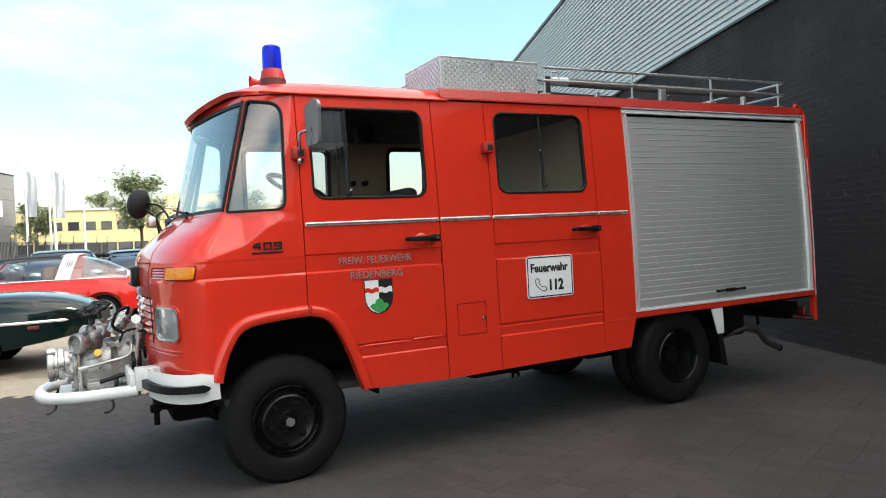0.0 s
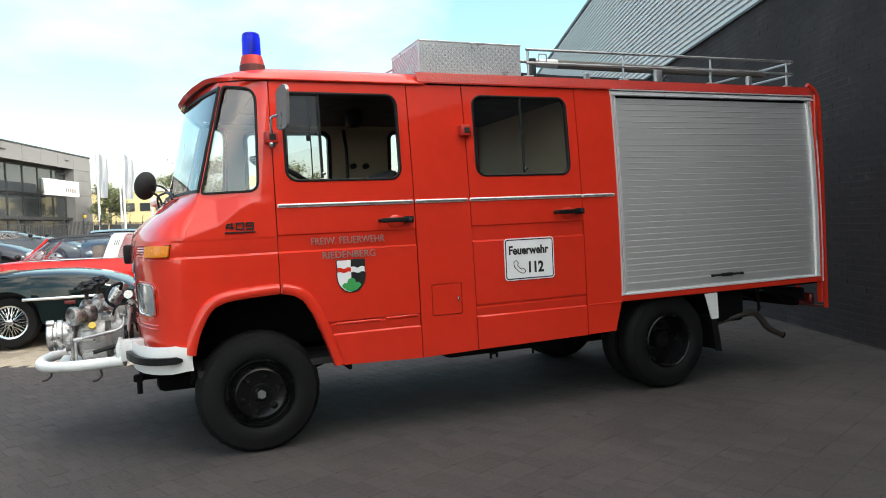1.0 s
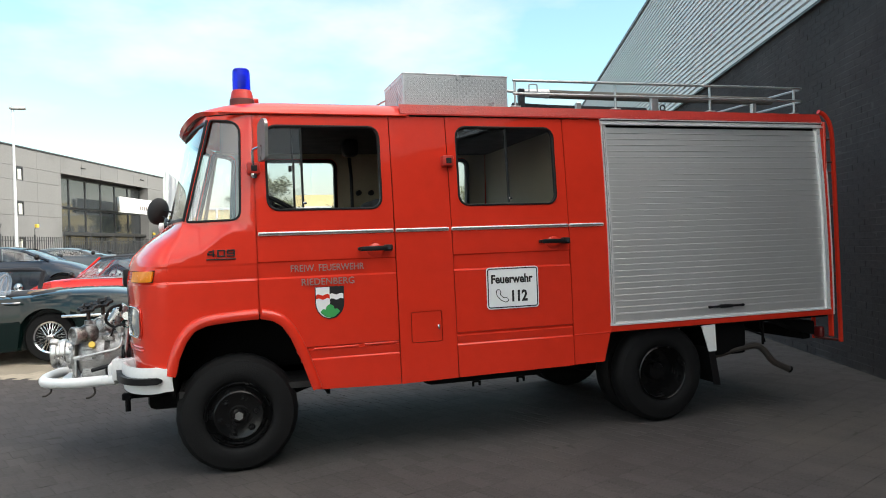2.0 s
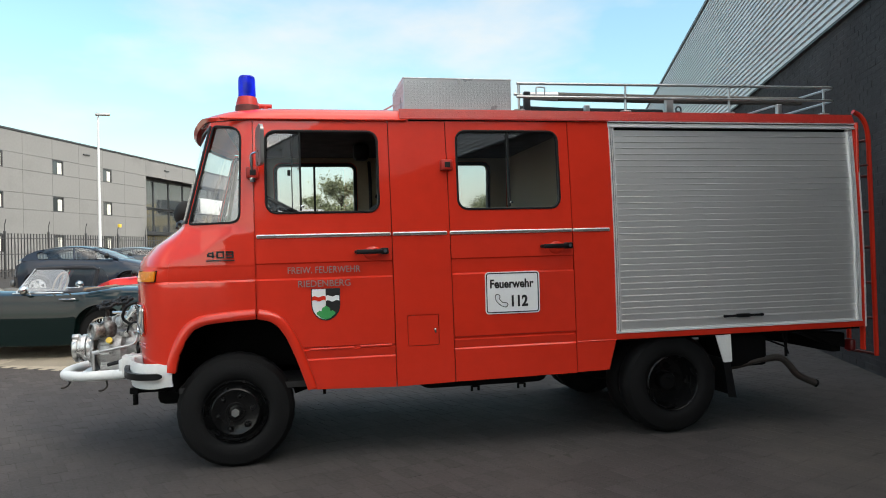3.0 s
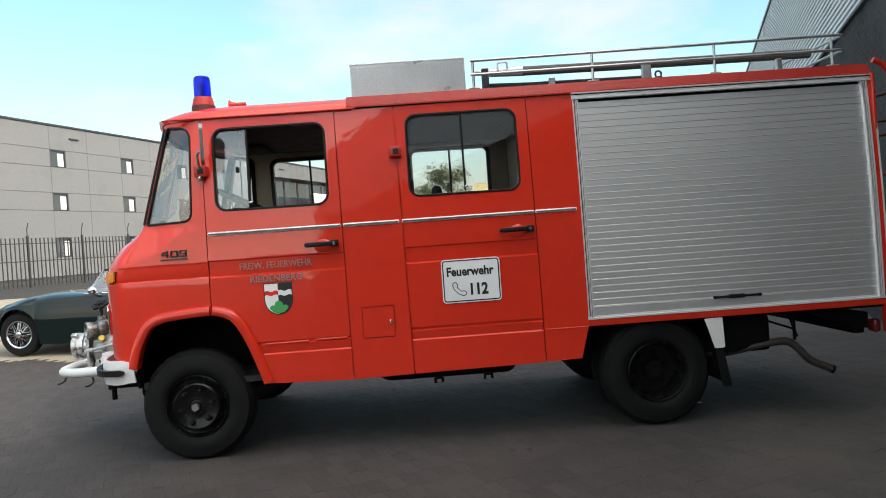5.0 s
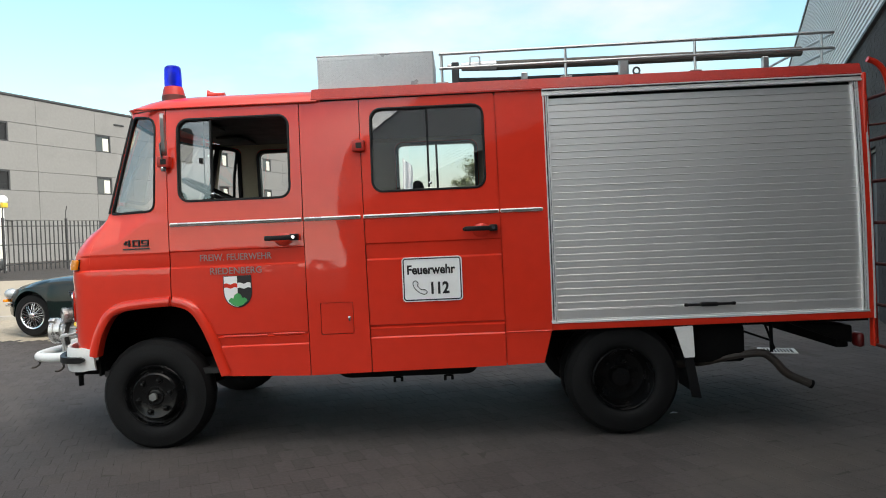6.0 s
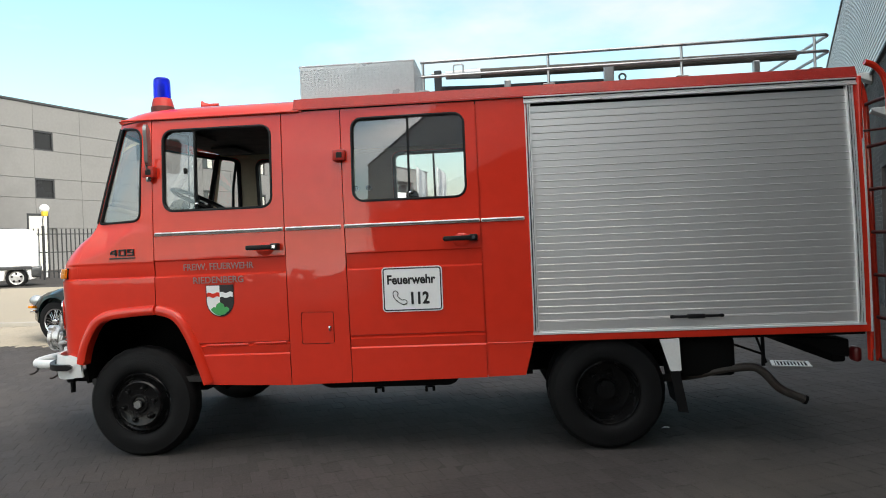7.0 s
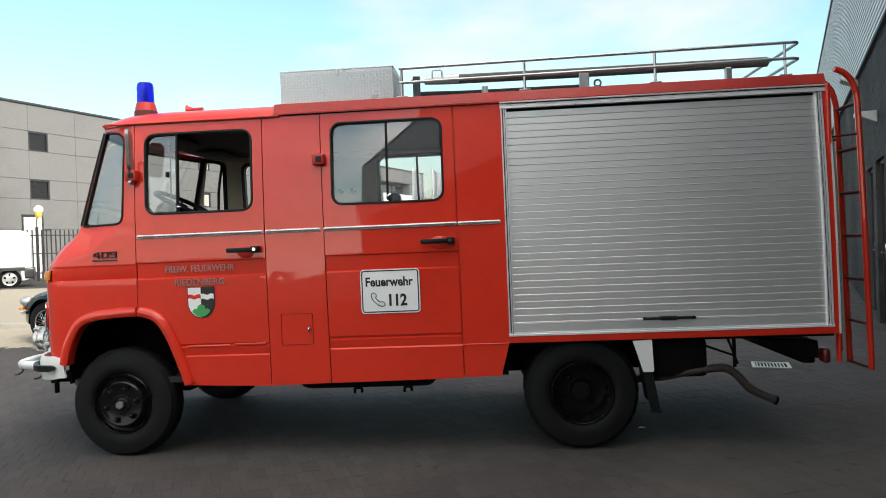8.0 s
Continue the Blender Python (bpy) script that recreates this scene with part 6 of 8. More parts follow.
pump_part("drain_pipe", lambda bm: tube(bm, bend([(-1.08, 0.84, 0.715), (-0.92, 0.82, 0.745), (-0.80, 0.84, 0.765), (-0.785, 0.86, 0.82), (-0.79, 0.90, 0.87)], 0.05), 0.009, 8), M_STEEL)
pump_part("pipe_union", lambda bm: cyl(bm, (-1.10, 0.84, 0.711), (-1.05, 0.835, 0.72), 0.016, seg=10), M_STEEL)
pump_part("pipe_union", lambda bm: cyl(bm, (-0.79, 0.89, 0.845), (-0.79, 0.91, 0.885), 0.028, seg=10), M_STEEL)
pump_part("lever", lambda bm: (tube(bm, [(-0.77, 0.86, 0.66), (-0.745, 0.84, 0.88)], 0.012, 8), cyl(bm, (-0.745, 0.84, 0.87), (-0.743, 0.838, 0.91), 0.020, seg=10)), M_STEEL)
pump_part("drain_lever", lambda bm: (tube(bm, [(-0.84, 0.80, 0.655), (-0.985, 0.79, 0.625)], 0.014, 8),), M_BLACK)
pump_part("pulley", lambda bm: turned(bm, [(0.0, -0.03), (0.062, -0.03), (0.066, -0.012), (0.054, 0.0), (0.066, 0.012), (0.062, 0.03), (0.0, 0.03)], at(-0.76, 0.90, 0.72), 28), M_BLACK)
pump_part("coupling_plate", lambda bm: (box(bm, -0.86, -0.62, 0.80, 1.24, 0.60, 0.625, 0.006), box(bm, -0.80, -0.62, 0.82, 0.90, 0.625, 0.66, 0.008)))
pump_part("gauge_pipe", lambda bm: (tube(bm, bend([(-0.72, 0.98, 0.83), (-0.70, 0.92, 0.95), (-0.74, 0.88, 0.99)], 0.04), 0.009, 6), cyl(bm, (-0.74, 0.90, 0.99), (-0.75, 0.86, 0.995), 0.030, seg=16)), M_CAP)
pump_part("hoist_eye", lambda bm: tube(bm, [(-0.965 + 0.03 * math.cos(k * math.tau / 16), 1.06, 0.93 + 0.045 * math.sin(k * math.tau / 16)) for k in range(16)], 0.007, 6, closed=True), M_STEEL)
for x, y in ((-1.09, 0.83), (-0.62, 0.78)):
    pump_part("stand", lambda bm: tube(bm, [(x, y, 0.70), (x, y, 0.54)], 0.009, 6), M_STEEL)

for k in range(14):
    a = k * math.tau / 14
    pump_part("volute_bolt", lambda bm: cyl(bm, (-0.985, 1.03 + 0.172 * math.cos(a), 0.70 + 0.172 * math.sin(a)), (-1.05, 1.03 + 0.172 * math.cos(a), 0.70 + 0.172 * math.sin(a)), 0.011, seg=6), M_STEEL)
for k in range(5):
    pump_part("cooling_rib", lambda bm: box(bm, -0.985, -0.965, -0.008, 0.008, 0.10, 0.195, 0.004, 1, m=Matrix.Translation((0, 1.03, 0.70)) @ Matrix.Rotation(radians(60 + 28 * k), 4, "X")))
for k, (x, z) in enumerate(((-0.86, 0.845), (-0.80, 0.90), (-0.74, 0.935))):
    pump_part("banjo_bolt", lambda bm: (cyl(bm, (x, 0.87, z), (x, 0.84, z), 0.016, seg=6), cyl(bm, (x, 0.90, z), (x, 0.87, z), 0.024, seg=14)), M_CAP)
pump_part("oil_line", lambda bm: tube(bm, bend([(-0.86, 0.855, 0.845), (-0.83, 0.83, 0.93), (-0.74, 0.855, 0.935)], 0.04), 0.007, 6), M_BLACK)
pump_part("cable", lambda bm: tube(bm, bend([(-0.70, 0.92, 0.70), (-0.72, 0.84, 0.86), (-0.66, 0.88, 1.02)], 0.06), 0.008, 6), M_BLACK)
pump_part("throttle_box", lambda bm: box(bm, -0.745, -0.665, 0.84, 0.95, 0.80, 0.92, 0.012), M_DARK_TRIM)
pump_part("chain", lambda bm: tube(bm, bend([(-1.19, 0.95, 0.69), (-1.15, 0.90, 0.66), (-1.11, 0.90, 0.72)], 0.04), 0.004, 5), M_STEEL)

# near mirror on its hinge bracket
HD = Vector((0.28, -0.96, 0)).normalized()
hp = Vector((0.150, 0.030, 0))


def hinge(x, z, y=0.03):
    bm = bmesh.new()
    box(bm, x - 0.044, x + 0.040, y - 0.052, y + 0.02, z - 0.036, z + 0.038, 0.009)
    h = part("door_hinge", bm, M_RED_DULL, TRUCK)
    bm = bmesh.new()
    box(bm, x - 0.018, x + 0.022, y - 0.056, y - 0.050, z - 0.018, z + 0.020, 0.003, 1)
    part("hinge_pin", bm, M_DARK_TRIM, h)


hinge(0.150, 1.972)
hinge(1.480, 2.022, 0.036)
bm = bmesh.new()
turned(bm, [(0.0, 0.0), (0.017, 0.0), (0.020, 0.012), (0.020, 0.03), (0.0, 0.032)], Matrix.Translation((0.150, -0.008, 1.908)), 12)
tube(bm, bend([(0.150, 0.0, 1.92), (0.145, -0.03, 2.03), (0.142, -0.035, 2.09), hp + HD * 0.11 + Vector((0, 0, 2.10))], 0.04), 0.009, 8)
arm = part("mirror_arm", bm, M_CHROME, TRUCK)
bm = bmesh.new()
side_v = HD.cross(Vector((0, 0, 1)))
mm = Matrix((( HD.x, side_v.x, 0, hp.x), (HD.y, side_v.y, 0, hp.y), (0, 0, 1, 0), (0, 0, 0, 1)))
sheet(bm, rpoly([(0.085, 2.005), (0.222, 2.010), (0.238, 2.250), (0.195, 2.280), (0.095, 2.250)], 0.03), [], [], [], lambda u, v: mm @ Vector((u, 0, v)), 0.022, outward=(-1, 0, 0))
mir = part("door_mirror", bm, M_MIRROR_BACK, arm, "grey door mirror")
# far mirror, round-backed and dark, with its stays
bm = bmesh.new()
bmesh.ops.create_uvsphere(bm, u_segments=24, v_segments=14, radius=1.0, matrix=Matrix.Translation((-0.60, 2.06, 1.818)) @ Matrix.Rotation(radians(-12), 4, "Z") @ Matrix.Rotation(radians(12), 4, "Y") @ Matrix.Diagonal((0.088, 0.118, 0.122, 1)))
part("far_mirror", bm, M_DARK_TRIM, TRUCK)
bm = bmesh.new()
tube(bm, bend([(-0.575, 2.0, 1.78), (-0.50, 1.95, 1.72), (-0.46, 1.90, 1.60), (-0.45, 1.80, 1.56)], 0.05), 0.010, 8)
tube(bm, bend([(-0.575, 2.0, 1.82), (-0.46, 1.92, 1.80), (-0.40, 1.84, 1.70), (-0.43, 1.74, 1.58)], 0.05), 0.008, 8)
tube(bm, bend([(-0.50, 1.62, 1.55), (-0.52, 1.60, 1.70), (-0.44, 1.74, 1.74)], 0.04), 0.008, 8)
part("mirror_stay", bm, M_BLACK, TRUCK)
bm = bmesh.new()
turned(bm, [(0.0, -0.03), (0.03, -0.025), (0.04, 0.0), (0.034, 0.02), (0.0, 0.028)], Matrix.Translation((-0.545, 1.66, 1.66)) @ XA, 20)
part("marker_lamp", bm, M_SIGN, TRUCK)

# ---- on the roof ----
# the beacon's foot has its shade put into a darker red
bm = bmesh.new()
BX, BY, BZ = 0.104, 0.345, 2.438
turned(bm, [(0.0, -0.02), (0.086, -0.02), (0.083, 0.046), (0.078, 0.050), (0.0, 0.052)], Matrix.Translation((BX, BY, BZ)), 32)
BEACON = part("beacon", bm, M_RED_SHADED, TRUCK, "blue rotating beacon on a red base")
bm = bmesh.new()
turned(bm, [(0.0, 0.046), (0.079, 0.046), (0.077, 0.062), (0.066, 0.108), (0.060, 0.112), (0.0, 0.113)], Matrix.Translation((BX, BY, BZ)), 32)
part("base", bm, M_RED_DULL, BEACON)
bm = bmesh.new()
turned(bm, [(0.060, 0.112), (0.0615, 0.130), (0.060, 0.225), (0.056, 0.252), (0.046, 0.262), (0.02, 0.266), (0.0, 0.266)], Matrix.Translation((BX, BY, BZ)), 32)
part("dome", bm, M_BLUE, BEACON)
bm = bmesh.new()
box(bm, BX - 0.022, BX + 0.026, BY - 0.020, BY - 0.012, BZ + 0.135, BZ + 0.215, 0.004, 1)
cyl(bm, (BX, BY, BZ + 0.112), (BX, BY, BZ + 0.19), 0.018, seg=12)
part("reflector", bm, M_INK, BEACON)
bm = bmesh.new()
turned(bm, [(0.0, 0.16), (0.02, 0.16), (0.022, 0.06), (0.034, 0.02), (0.052, 0.0), (0.048, 0.004), (0.0, 0.05)], Matrix.Translation((0.117, 1.04, 2.625)) @ Matrix.Rotation(radians(90), 4, "Y") @ Matrix.Diagonal((0.85, 0.85, 0.85, 1)), 24)
cyl(bm, (0.20, 1.04, 2.48), (0.20, 1.04, 2.625), 0.02, seg=10)
part("horn", bm, M_RED_DULL, TRUCK)

# tread-plate box
bm = bmesh.new()
box(bm, 1.200, 2.003, 0.12, 0.70, 2.43, 2.662, 0.006, 1)
CHEST = part("roof_box", bm, M_TREAD, TRUCK, "aluminium tread-plate equipment box")
bm = bmesh.new()
box(bm, 1.197, 2.006, 0.117, 0.703, 2.654, 2.666, 0.003, 1)
part("lid", bm, M_TREAD, CHEST)


def tread(origin, u, v, nrm, nu, nv, pu, pv, parent):
    bm = bmesh.new()
    for i in range(nu):
        for j in range(nv):
            c = origin + u * (pu * (i + 0.5)) + v * (pv * (j + 0.5))
            e = radians(45 if (i + j) % 2 else -45)
            d = u * math.cos(e) + v * math.sin(e)
            s = nrm.cross(d)
            for k in (-0.5, 0.5):
                p = c + s * 0.0088 * k
                q = [bm.verts.new(p + w) for w in (d * 0.0118, s * 0.0030, -d * 0.0118, -s * 0.0030)]
                top = bm.verts.new(p + nrm * 0.0028)
                for m_ in range(4):
                    bm.faces.new((q[m_], q[(m_ + 1) % 4], top))
    bmesh.ops.recalc_face_normals(bm, faces=bm.faces[:])
    tagged(part("tread_pattern", bm, M_TREAD, parent, smooth=0), kind="stuff")


tread(Vector((1.206, 0.1195, 2.435)), Vector((1, 0, 0)), Vector((0, 0, 1)), Vector((0, -1, 0)), 34, 10, 0.0232, 0.0205, CHEST)
tread(Vector((1.1995, 0.69, 2.435)), Vector((0, -1, 0)), Vector((0, 0, 1)), Vector((-1, 0, 0)), 24, 10, 0.0234, 0.0205, CHEST)
tread(Vector((2.0035, 0.13, 2.435)), Vector((0, 1, 0)), Vector((0, 0, 1)), Vector((1, 0, 0)), 24, 10, 0.0234, 0.0205, CHEST)
bm = bmesh.new()
box(bm, 1.600, 1.622, 0.110, 0.116, 2.625, 2.657, 0.002, 1)
cyl(bm, (1.61, 0.112, 2.628), (1.61, 0.102, 2.628), 0.008, seg=10)
part("hasp", bm, M_STEEL, CHEST)
bm = bmesh.new()
tube(bm, [(1.21, 0.66, 2.58), (0.99, 0.80, 2.475)], 0.007, 6)
part("stay_rod", bm, M_STEEL, TRUCK)

# railing
RAIL = thing("roof_railing")
RAIL.parent = TRUCK
for yy in (0.12, WIDTH - 0.12):
    for x, zt in ((2.062, 2.637), (2.910, 2.643), (3.788, 2.648), (4.640, 2.656)):
        bm = bmesh.new()
        tube(bm, [(x, yy, 2.438), (x, yy, zt)], 0.0095, 8)
        box(bm, x - 0.04, x + 0.04, yy - 0.02, yy + 0.02, 2.434, 2.446, 0.004, 1)
        part("post", bm, M_STEEL, RAIL)
for z, dz in ((2.636, 0.02), (2.538, 0.012)):
    bm = bmesh.new()
    tube(bm, bend([(2.045, 0.115, z), (4.735, 0.115, z + dz), (4.735, WIDTH - 0.115, z + dz), (2.045, WIDTH - 0.115, z)], 0.05), 0.0105, 8)
    part("rail", bm, M_STEEL, RAIL)
# suction hoses and their carriers
bm = bmesh.new()
tube(bm, [(2.44, 0.36, 2.597), (3.2, 0.36, 2.592), (4.62, 0.37, 2.594)], 0.034, 12)
part("suction_hose", bm, M_HOSE, TRUCK)
bm = bmesh.new()
tube(bm, [(2.16, 0.40, 2.500), (2.5, 0.41, 2.492), (2.9, 0.40, 2.488), (3.36, 0.40, 2.486)], 0.030, 12)
part("delivery_hose", bm, M_SEAT, TRUCK)
bm = bmesh.new()
tube(bm, [(2.10, 0.36, 2.612), (2.22, 0.36, 2.60)], 0.012, 8)
cyl(bm, (2.20, 0.36, 2.598), (2.45, 0.36, 2.598), 0.030, 0.038, seg=14)
tube(bm, bend([(2.26, 0.30, 2.60), (2.26, 0.30, 2.655), (2.33, 0.30, 2.655), (2.33, 0.30, 2.60)], 0.015), 0.006, 6)
part("hose_coupling", bm, M_STEEL, TRUCK)
for x, w, z1 in ((2.155, 0.026, 2.600), (2.635, 0.022, 2.505), (3.325, 0.034, 2.565), (4.30, 0.022, 2.535)):
    bm = bmesh.new()
    box(bm, x - w, x + w, 0.20, 0.235, 2.43, z1, 0.006, 1)
    box(bm, x - w, x + w, 0.235, 0.62, 2.43, 2.452, 0.004, 1)
    part("hose_carrier", bm, M_CAR_GREY if x < 2.5 else M_STEEL, TRUCK)
bm = bmesh.new()
tube(bm, [(3.42 + 0.022 * math.cos(k * math.tau / 14), 0.24, 2.485 + 0.024 * math.sin(k * math.tau / 14)) for k in range(14)], 0.007, 6, closed=True)
box(bm, 3.395, 3.445, 0.225, 0.255, 2.43, 2.47, 0.006)
part("clamp", bm, M_CAR_GREY, TRUCK)
for x in (2.75, 3.05):
    bm = bmesh.new()
    tube(bm, [(x - 0.25, 0.30, 2.452), (x + 0.2, 0.28, 2.445), (x + 0.35, 0.34, 2.45)], 0.008, 6)
    part("lashing", bm, M_CAR_GREY, TRUCK)

# rear ladder
LADDER = thing("rear_ladder")
LADDER.parent = TRUCK
for y in (0.22, 0.52):
    bm = bmesh.new()
    tube(bm, bend([(5.00, y, 2.484), (5.06, y, 2.462), (5.115, y, 2.40), (5.142, y, 2.30), (5.155, y, 1.80), (5.175, y, 0.44)], 0.07), 0.020, 10)
    part("upright", bm, M_RED, LADDER)
# rungs and stays: shade between truck and wall is in their colour
for k in range(7):
    z = 0.45 + k * 0.30
    x = 5.175 - (z - 0.44) * 0.0185
    bm = bmesh.new()
    tube(bm, [(x, 0.22, z), (x, 0.52, z)], 0.013, 8)
    part("rung", bm, M_RED_SHADED, LADDER)
for y in (0.22, 0.52):
    bm = bmesh.new()
    tube(bm, [(4.88, y, 2.02), (5.148, y, 2.04)], 0.008, 8)
    part("ladder_stay", bm, M_RED_SHADED, LADDER)
bm = bmesh.new()
box(bm, 4.878, 4.905, 0.03, 0.055, 0.60, 0.78, 0.004, 1)
box(bm, 4.872, 4.888, 0.010, 0.060, 0.53, 0.75, 0.004, 1)
part("corner_stay", bm, M_RED, TRUCK)

# ---- inside the cab ----
bm = bmesh.new()
box(bm, -0.34, -0.02, 0.15, WIDTH - 0.15, 1.25, 1.60, 0.06, 3)
part("dashboard", bm, M_DARK_TRIM, TRUCK)
bm = bmesh.new()
sw = Matrix.Translation((0.283, 0.52, 1.795)) @ Matrix.Rotation(radians(27), 4, "Y")
tube(bm, [sw @ Vector((0.215 * math.cos(k * math.tau / 36), 0.215 * math.sin(k * math.tau / 36), 0)) for k in range(36)], 0.017, 8, closed=True)
for a in (0, 2.1, 4.2):
    tube(bm, [sw @ Vector((0, 0, -0.03)), sw @ Vector((0.21 * math.cos(a), 0.21 * math.sin(a), 0))], 0.010, 6)
cyl(bm, sw @ Vector((0, 0, -0.45)), sw @ Vector((0, 0, 0.0)), 0.035)
part("steering_wheel", bm, M_BLACK, TRUCK)


def seat(x, y, w, back_z, head):
    s = thing("seat")
    s.parent = TRUCK
    bm = bmesh.new()
    box(bm, x, x + 0.48, y, y + w, 0.95, 1.10, 0.05, 3)
    part("cushion", bm, M_SEAT, s)
    bm = bmesh.new()
    box(bm, x + 0.42, x + 0.54, y, y + w, 1.05, back_z, 0.05, 3)
    part("backrest", bm, M_SEAT, s)
    bm = bmesh.new()
    box(bm, x + 0.04, x + 0.46, y + 0.04, y + w - 0.04, 0.55, 0.96, 0.01, 1)
    part("seat_base", bm, M_DARK_TRIM, s)
    if head:
        bm = bmesh.new()
        box(bm, x + 0.44, x + 0.53, y + w / 2 - 0.14, y + w / 2 + 0.14, back_z + 0.02, back_z + 0.22, 0.045, 3)
        tube(bm, [(x + 0.485, y + w / 2, back_z - 0.1), (x + 0.485, y + w / 2, back_z + 0.05)], 0.01, 6)
        part("headrest", bm, M_SEAT, s)


seat(0.58, 0.38, 0.5, 1.79, False)
seat(0.36, 1.28, 0.5, 1.58, False)
seat(1.72, 0.20, 1.0, 1.62, False)
seat(1.30, 1.28, 0.5, 1.66, True)
for y in (0.35, 1.2):
    bm = bmesh.new()
    box(bm, 0.10, 0.32, y, y + 0.45, 2.285, 2.305, 0.008)
    part("sun_visor", bm, M_DARK_TRIM, TRUCK)
bm = bmesh.new()
box(bm, 0.90, 1.03, 0.93, 1.08, 2.18, 2.316, 0.035, 3)
part("loudspeaker", bm, M_BLACK, TRUCK)
bm = bmesh.new()
tube(bm, bend([(1.12, 1.94, 2.28), (1.12, 1.86, 2.1), (1.12, 1.86, 1.75), (1.12, 1.94, 1.6)], 0.06), 0.016, 8)
part("grab_handle", bm, M_BLACK, TRUCK)
bm = bmesh.new()
tube(bm, bend([(0.06, 1.90, 2.26), (0.04, 1.84, 2.0), (0.02, 1.86, 1.7)], 0.06), 0.014, 8)
part("grab_handle", bm, M_BLACK, TRUCK)
for i, (x, y, z) in enumerate(((1.20, 1.95, 1.95), (1.32, 1.95, 1.95), (1.26, 1.95, 1.80))):
    bm = bmesh.new()
    cyl(bm, (x, y + 0.02, z), (x, y - 0.04, z), 0.025, seg=12)
    part("wall_knob", bm, M_DARK_TRIM, TRUCK)


# ---- parked cars ----
def car_wheel(parent, x, y, z, r, rim_r, sgn, style):
    w = thing("wheel")
    w.parent = parent
    w.matrix_basis = Matrix.Translation((x, y, z)) @ (Matrix.Identity(4) if sgn < 0 else Matrix.Rotation(math.pi, 4, "Z"))
    m = Matrix.Rotation(radians(90), 4, "X")
    bm = bmesh.new()
    turned(bm, [(rim_r, -0.16), (r - 0.03, -0.17), (r, -0.14), (r, -0.03), (r - 0.025, -0.004), (rim_r + 0.02, 0.0), (rim_r, -0.012)], m, 40)
    part("tyre", bm, M_TYRE, w)
    bm = bmesh.new()
    if style == "wire":
        turned(bm, [(rim_r, -0.02), (rim_r + 0.004, 0.0), (rim_r - 0.016, -0.006), (rim_r - 0.022, -0.05), (rim_r - 0.03, -0.09)], m, 40)
        rim = part("rim", bm, M_CHROME, w)
        bm = bmesh.new()
        for k in range(36):
            a = k * math.tau / 36
            b = a + (0.45 if k % 2 else -0.45)
            ro = rim_r - 0.018
            p = (ro * math.cos(a), 0.02 if k % 4 < 2 else 0.06, ro * math.sin(a))
            tube(bm, [p, (0.04 * math.cos(b), -0.02 if k % 4 < 2 else 0.05, 0.04 * math.sin(b))], 0.0045, 4)
        tagged(part("spokes", bm, M_CHROME, rim), kind="stuff")
        bm = bmesh.new()
        turned(bm, [(0.045, -0.08), (0.045, 0.02), (0.035, 0.03), (0.0, 0.035)], m, 16)
        part("hub", bm, M_CHROME, rim)
        bm = bmesh.new()
        turned(bm, [(rim_r - 0.02, -0.1), (0.0, -0.1)], m, 24)
        part("brake_disc", bm, M_UNDER, rim)
    else:
        turned(bm, [(rim_r, -0.02), (rim_r + 0.004, 0.0), (rim_r - 0.016, -0.004), (rim_r - 0.024, -0.03), (rim_r * 0.72, -0.02), (rim_r * 0.6, -0.008), (rim_r * 0.25, -0.012), (0.0, -0.004)], m, 32)
        rim = part("rim", bm, M_STEEL, w)
        for k in range(5):
            a = k * math.tau / 5
            bm = bmesh.new()
            box(bm, -0.03, 0.03, 0.004, 0.02, rim_r * 0.45, rim_r * 0.8, 0.008, 1, m=Matrix.Rotation(a, 4, "Y"))
            part("rim_slot", bm, M_UNDER, rim)
    return w


def car_hull(parent, name, mat, stations, axles, wheel_r, n_sub=5):
    """A lofted lower body: stations of (x, half width, sill height, shoulder height, crown)."""
    xs = sorted(set(list(np.linspace(stations[0][0], stations[-1][0], 44)) + [a + d for a in axles for d in np.linspace(-wheel_r - 0.055, wheel_r + 0.055, 15)]))
    cols = [[(s[0], s[k]) for s in stations] for k in range(1, 5)]

    def soft(table, x):
        # smoothed lookup
        return sum(lerp_table(table, x + d) for d in (-0.12, -0.06, 0, 0.06, 0.12)) / 5 if table[0][0] + 0.1 < x < table[-1][0] - 0.1 else lerp_table(table, x)

    bm = bmesh.new()
    rings = []
    for x in xs:
        hw, zb, zt, cr = (soft(c, x) for c in cols)
        arch = zb
        for a in axles:
            d, R = abs(x - a), wheel_r + 0.05
            if d < R:
                arch = max(arch, wheel_r + math.sqrt(R * R - d * d))
        arch = min(arch, zt - 0.06)
        mid = max(arch + 0.01, zb + (zt - zb) * 0.5)
        pts = [(0.0, zb), (hw * 0.80, zb), (hw * 0.82, arch), (hw * 0.965, arch), (hw * 0.985, arch + 0.012), (hw, mid), (hw * 0.985, mid + (zt - mid) * 0.55), (hw * 0.93, zt - 0.02), (hw * 0.82, zt + cr * 0.35), (hw * 0.5, zt + cr * 0.8), (0.0, zt + cr)]
        full = [(-y, z) for y, z in pts] + [(y, z) for y, z in pts[-2:0:-1]]
        rings.append([bm.verts.new((x, y, z)) for y, z in full])
    n = len(rings[0])
    for a, b in zip(rings, rings[1:]):
        for k in range(n):
            bm.faces.new((a[k], a[(k + 1) % n], b[(k + 1) % n], b[k]))
    bm.faces.new(rings[0][::-1])
    bm.faces.new(rings[-1])
    bmesh.ops.recalc_face_normals(bm, faces=bm.faces[:])
    return part(name, bm, mat, parent, smooth=40)


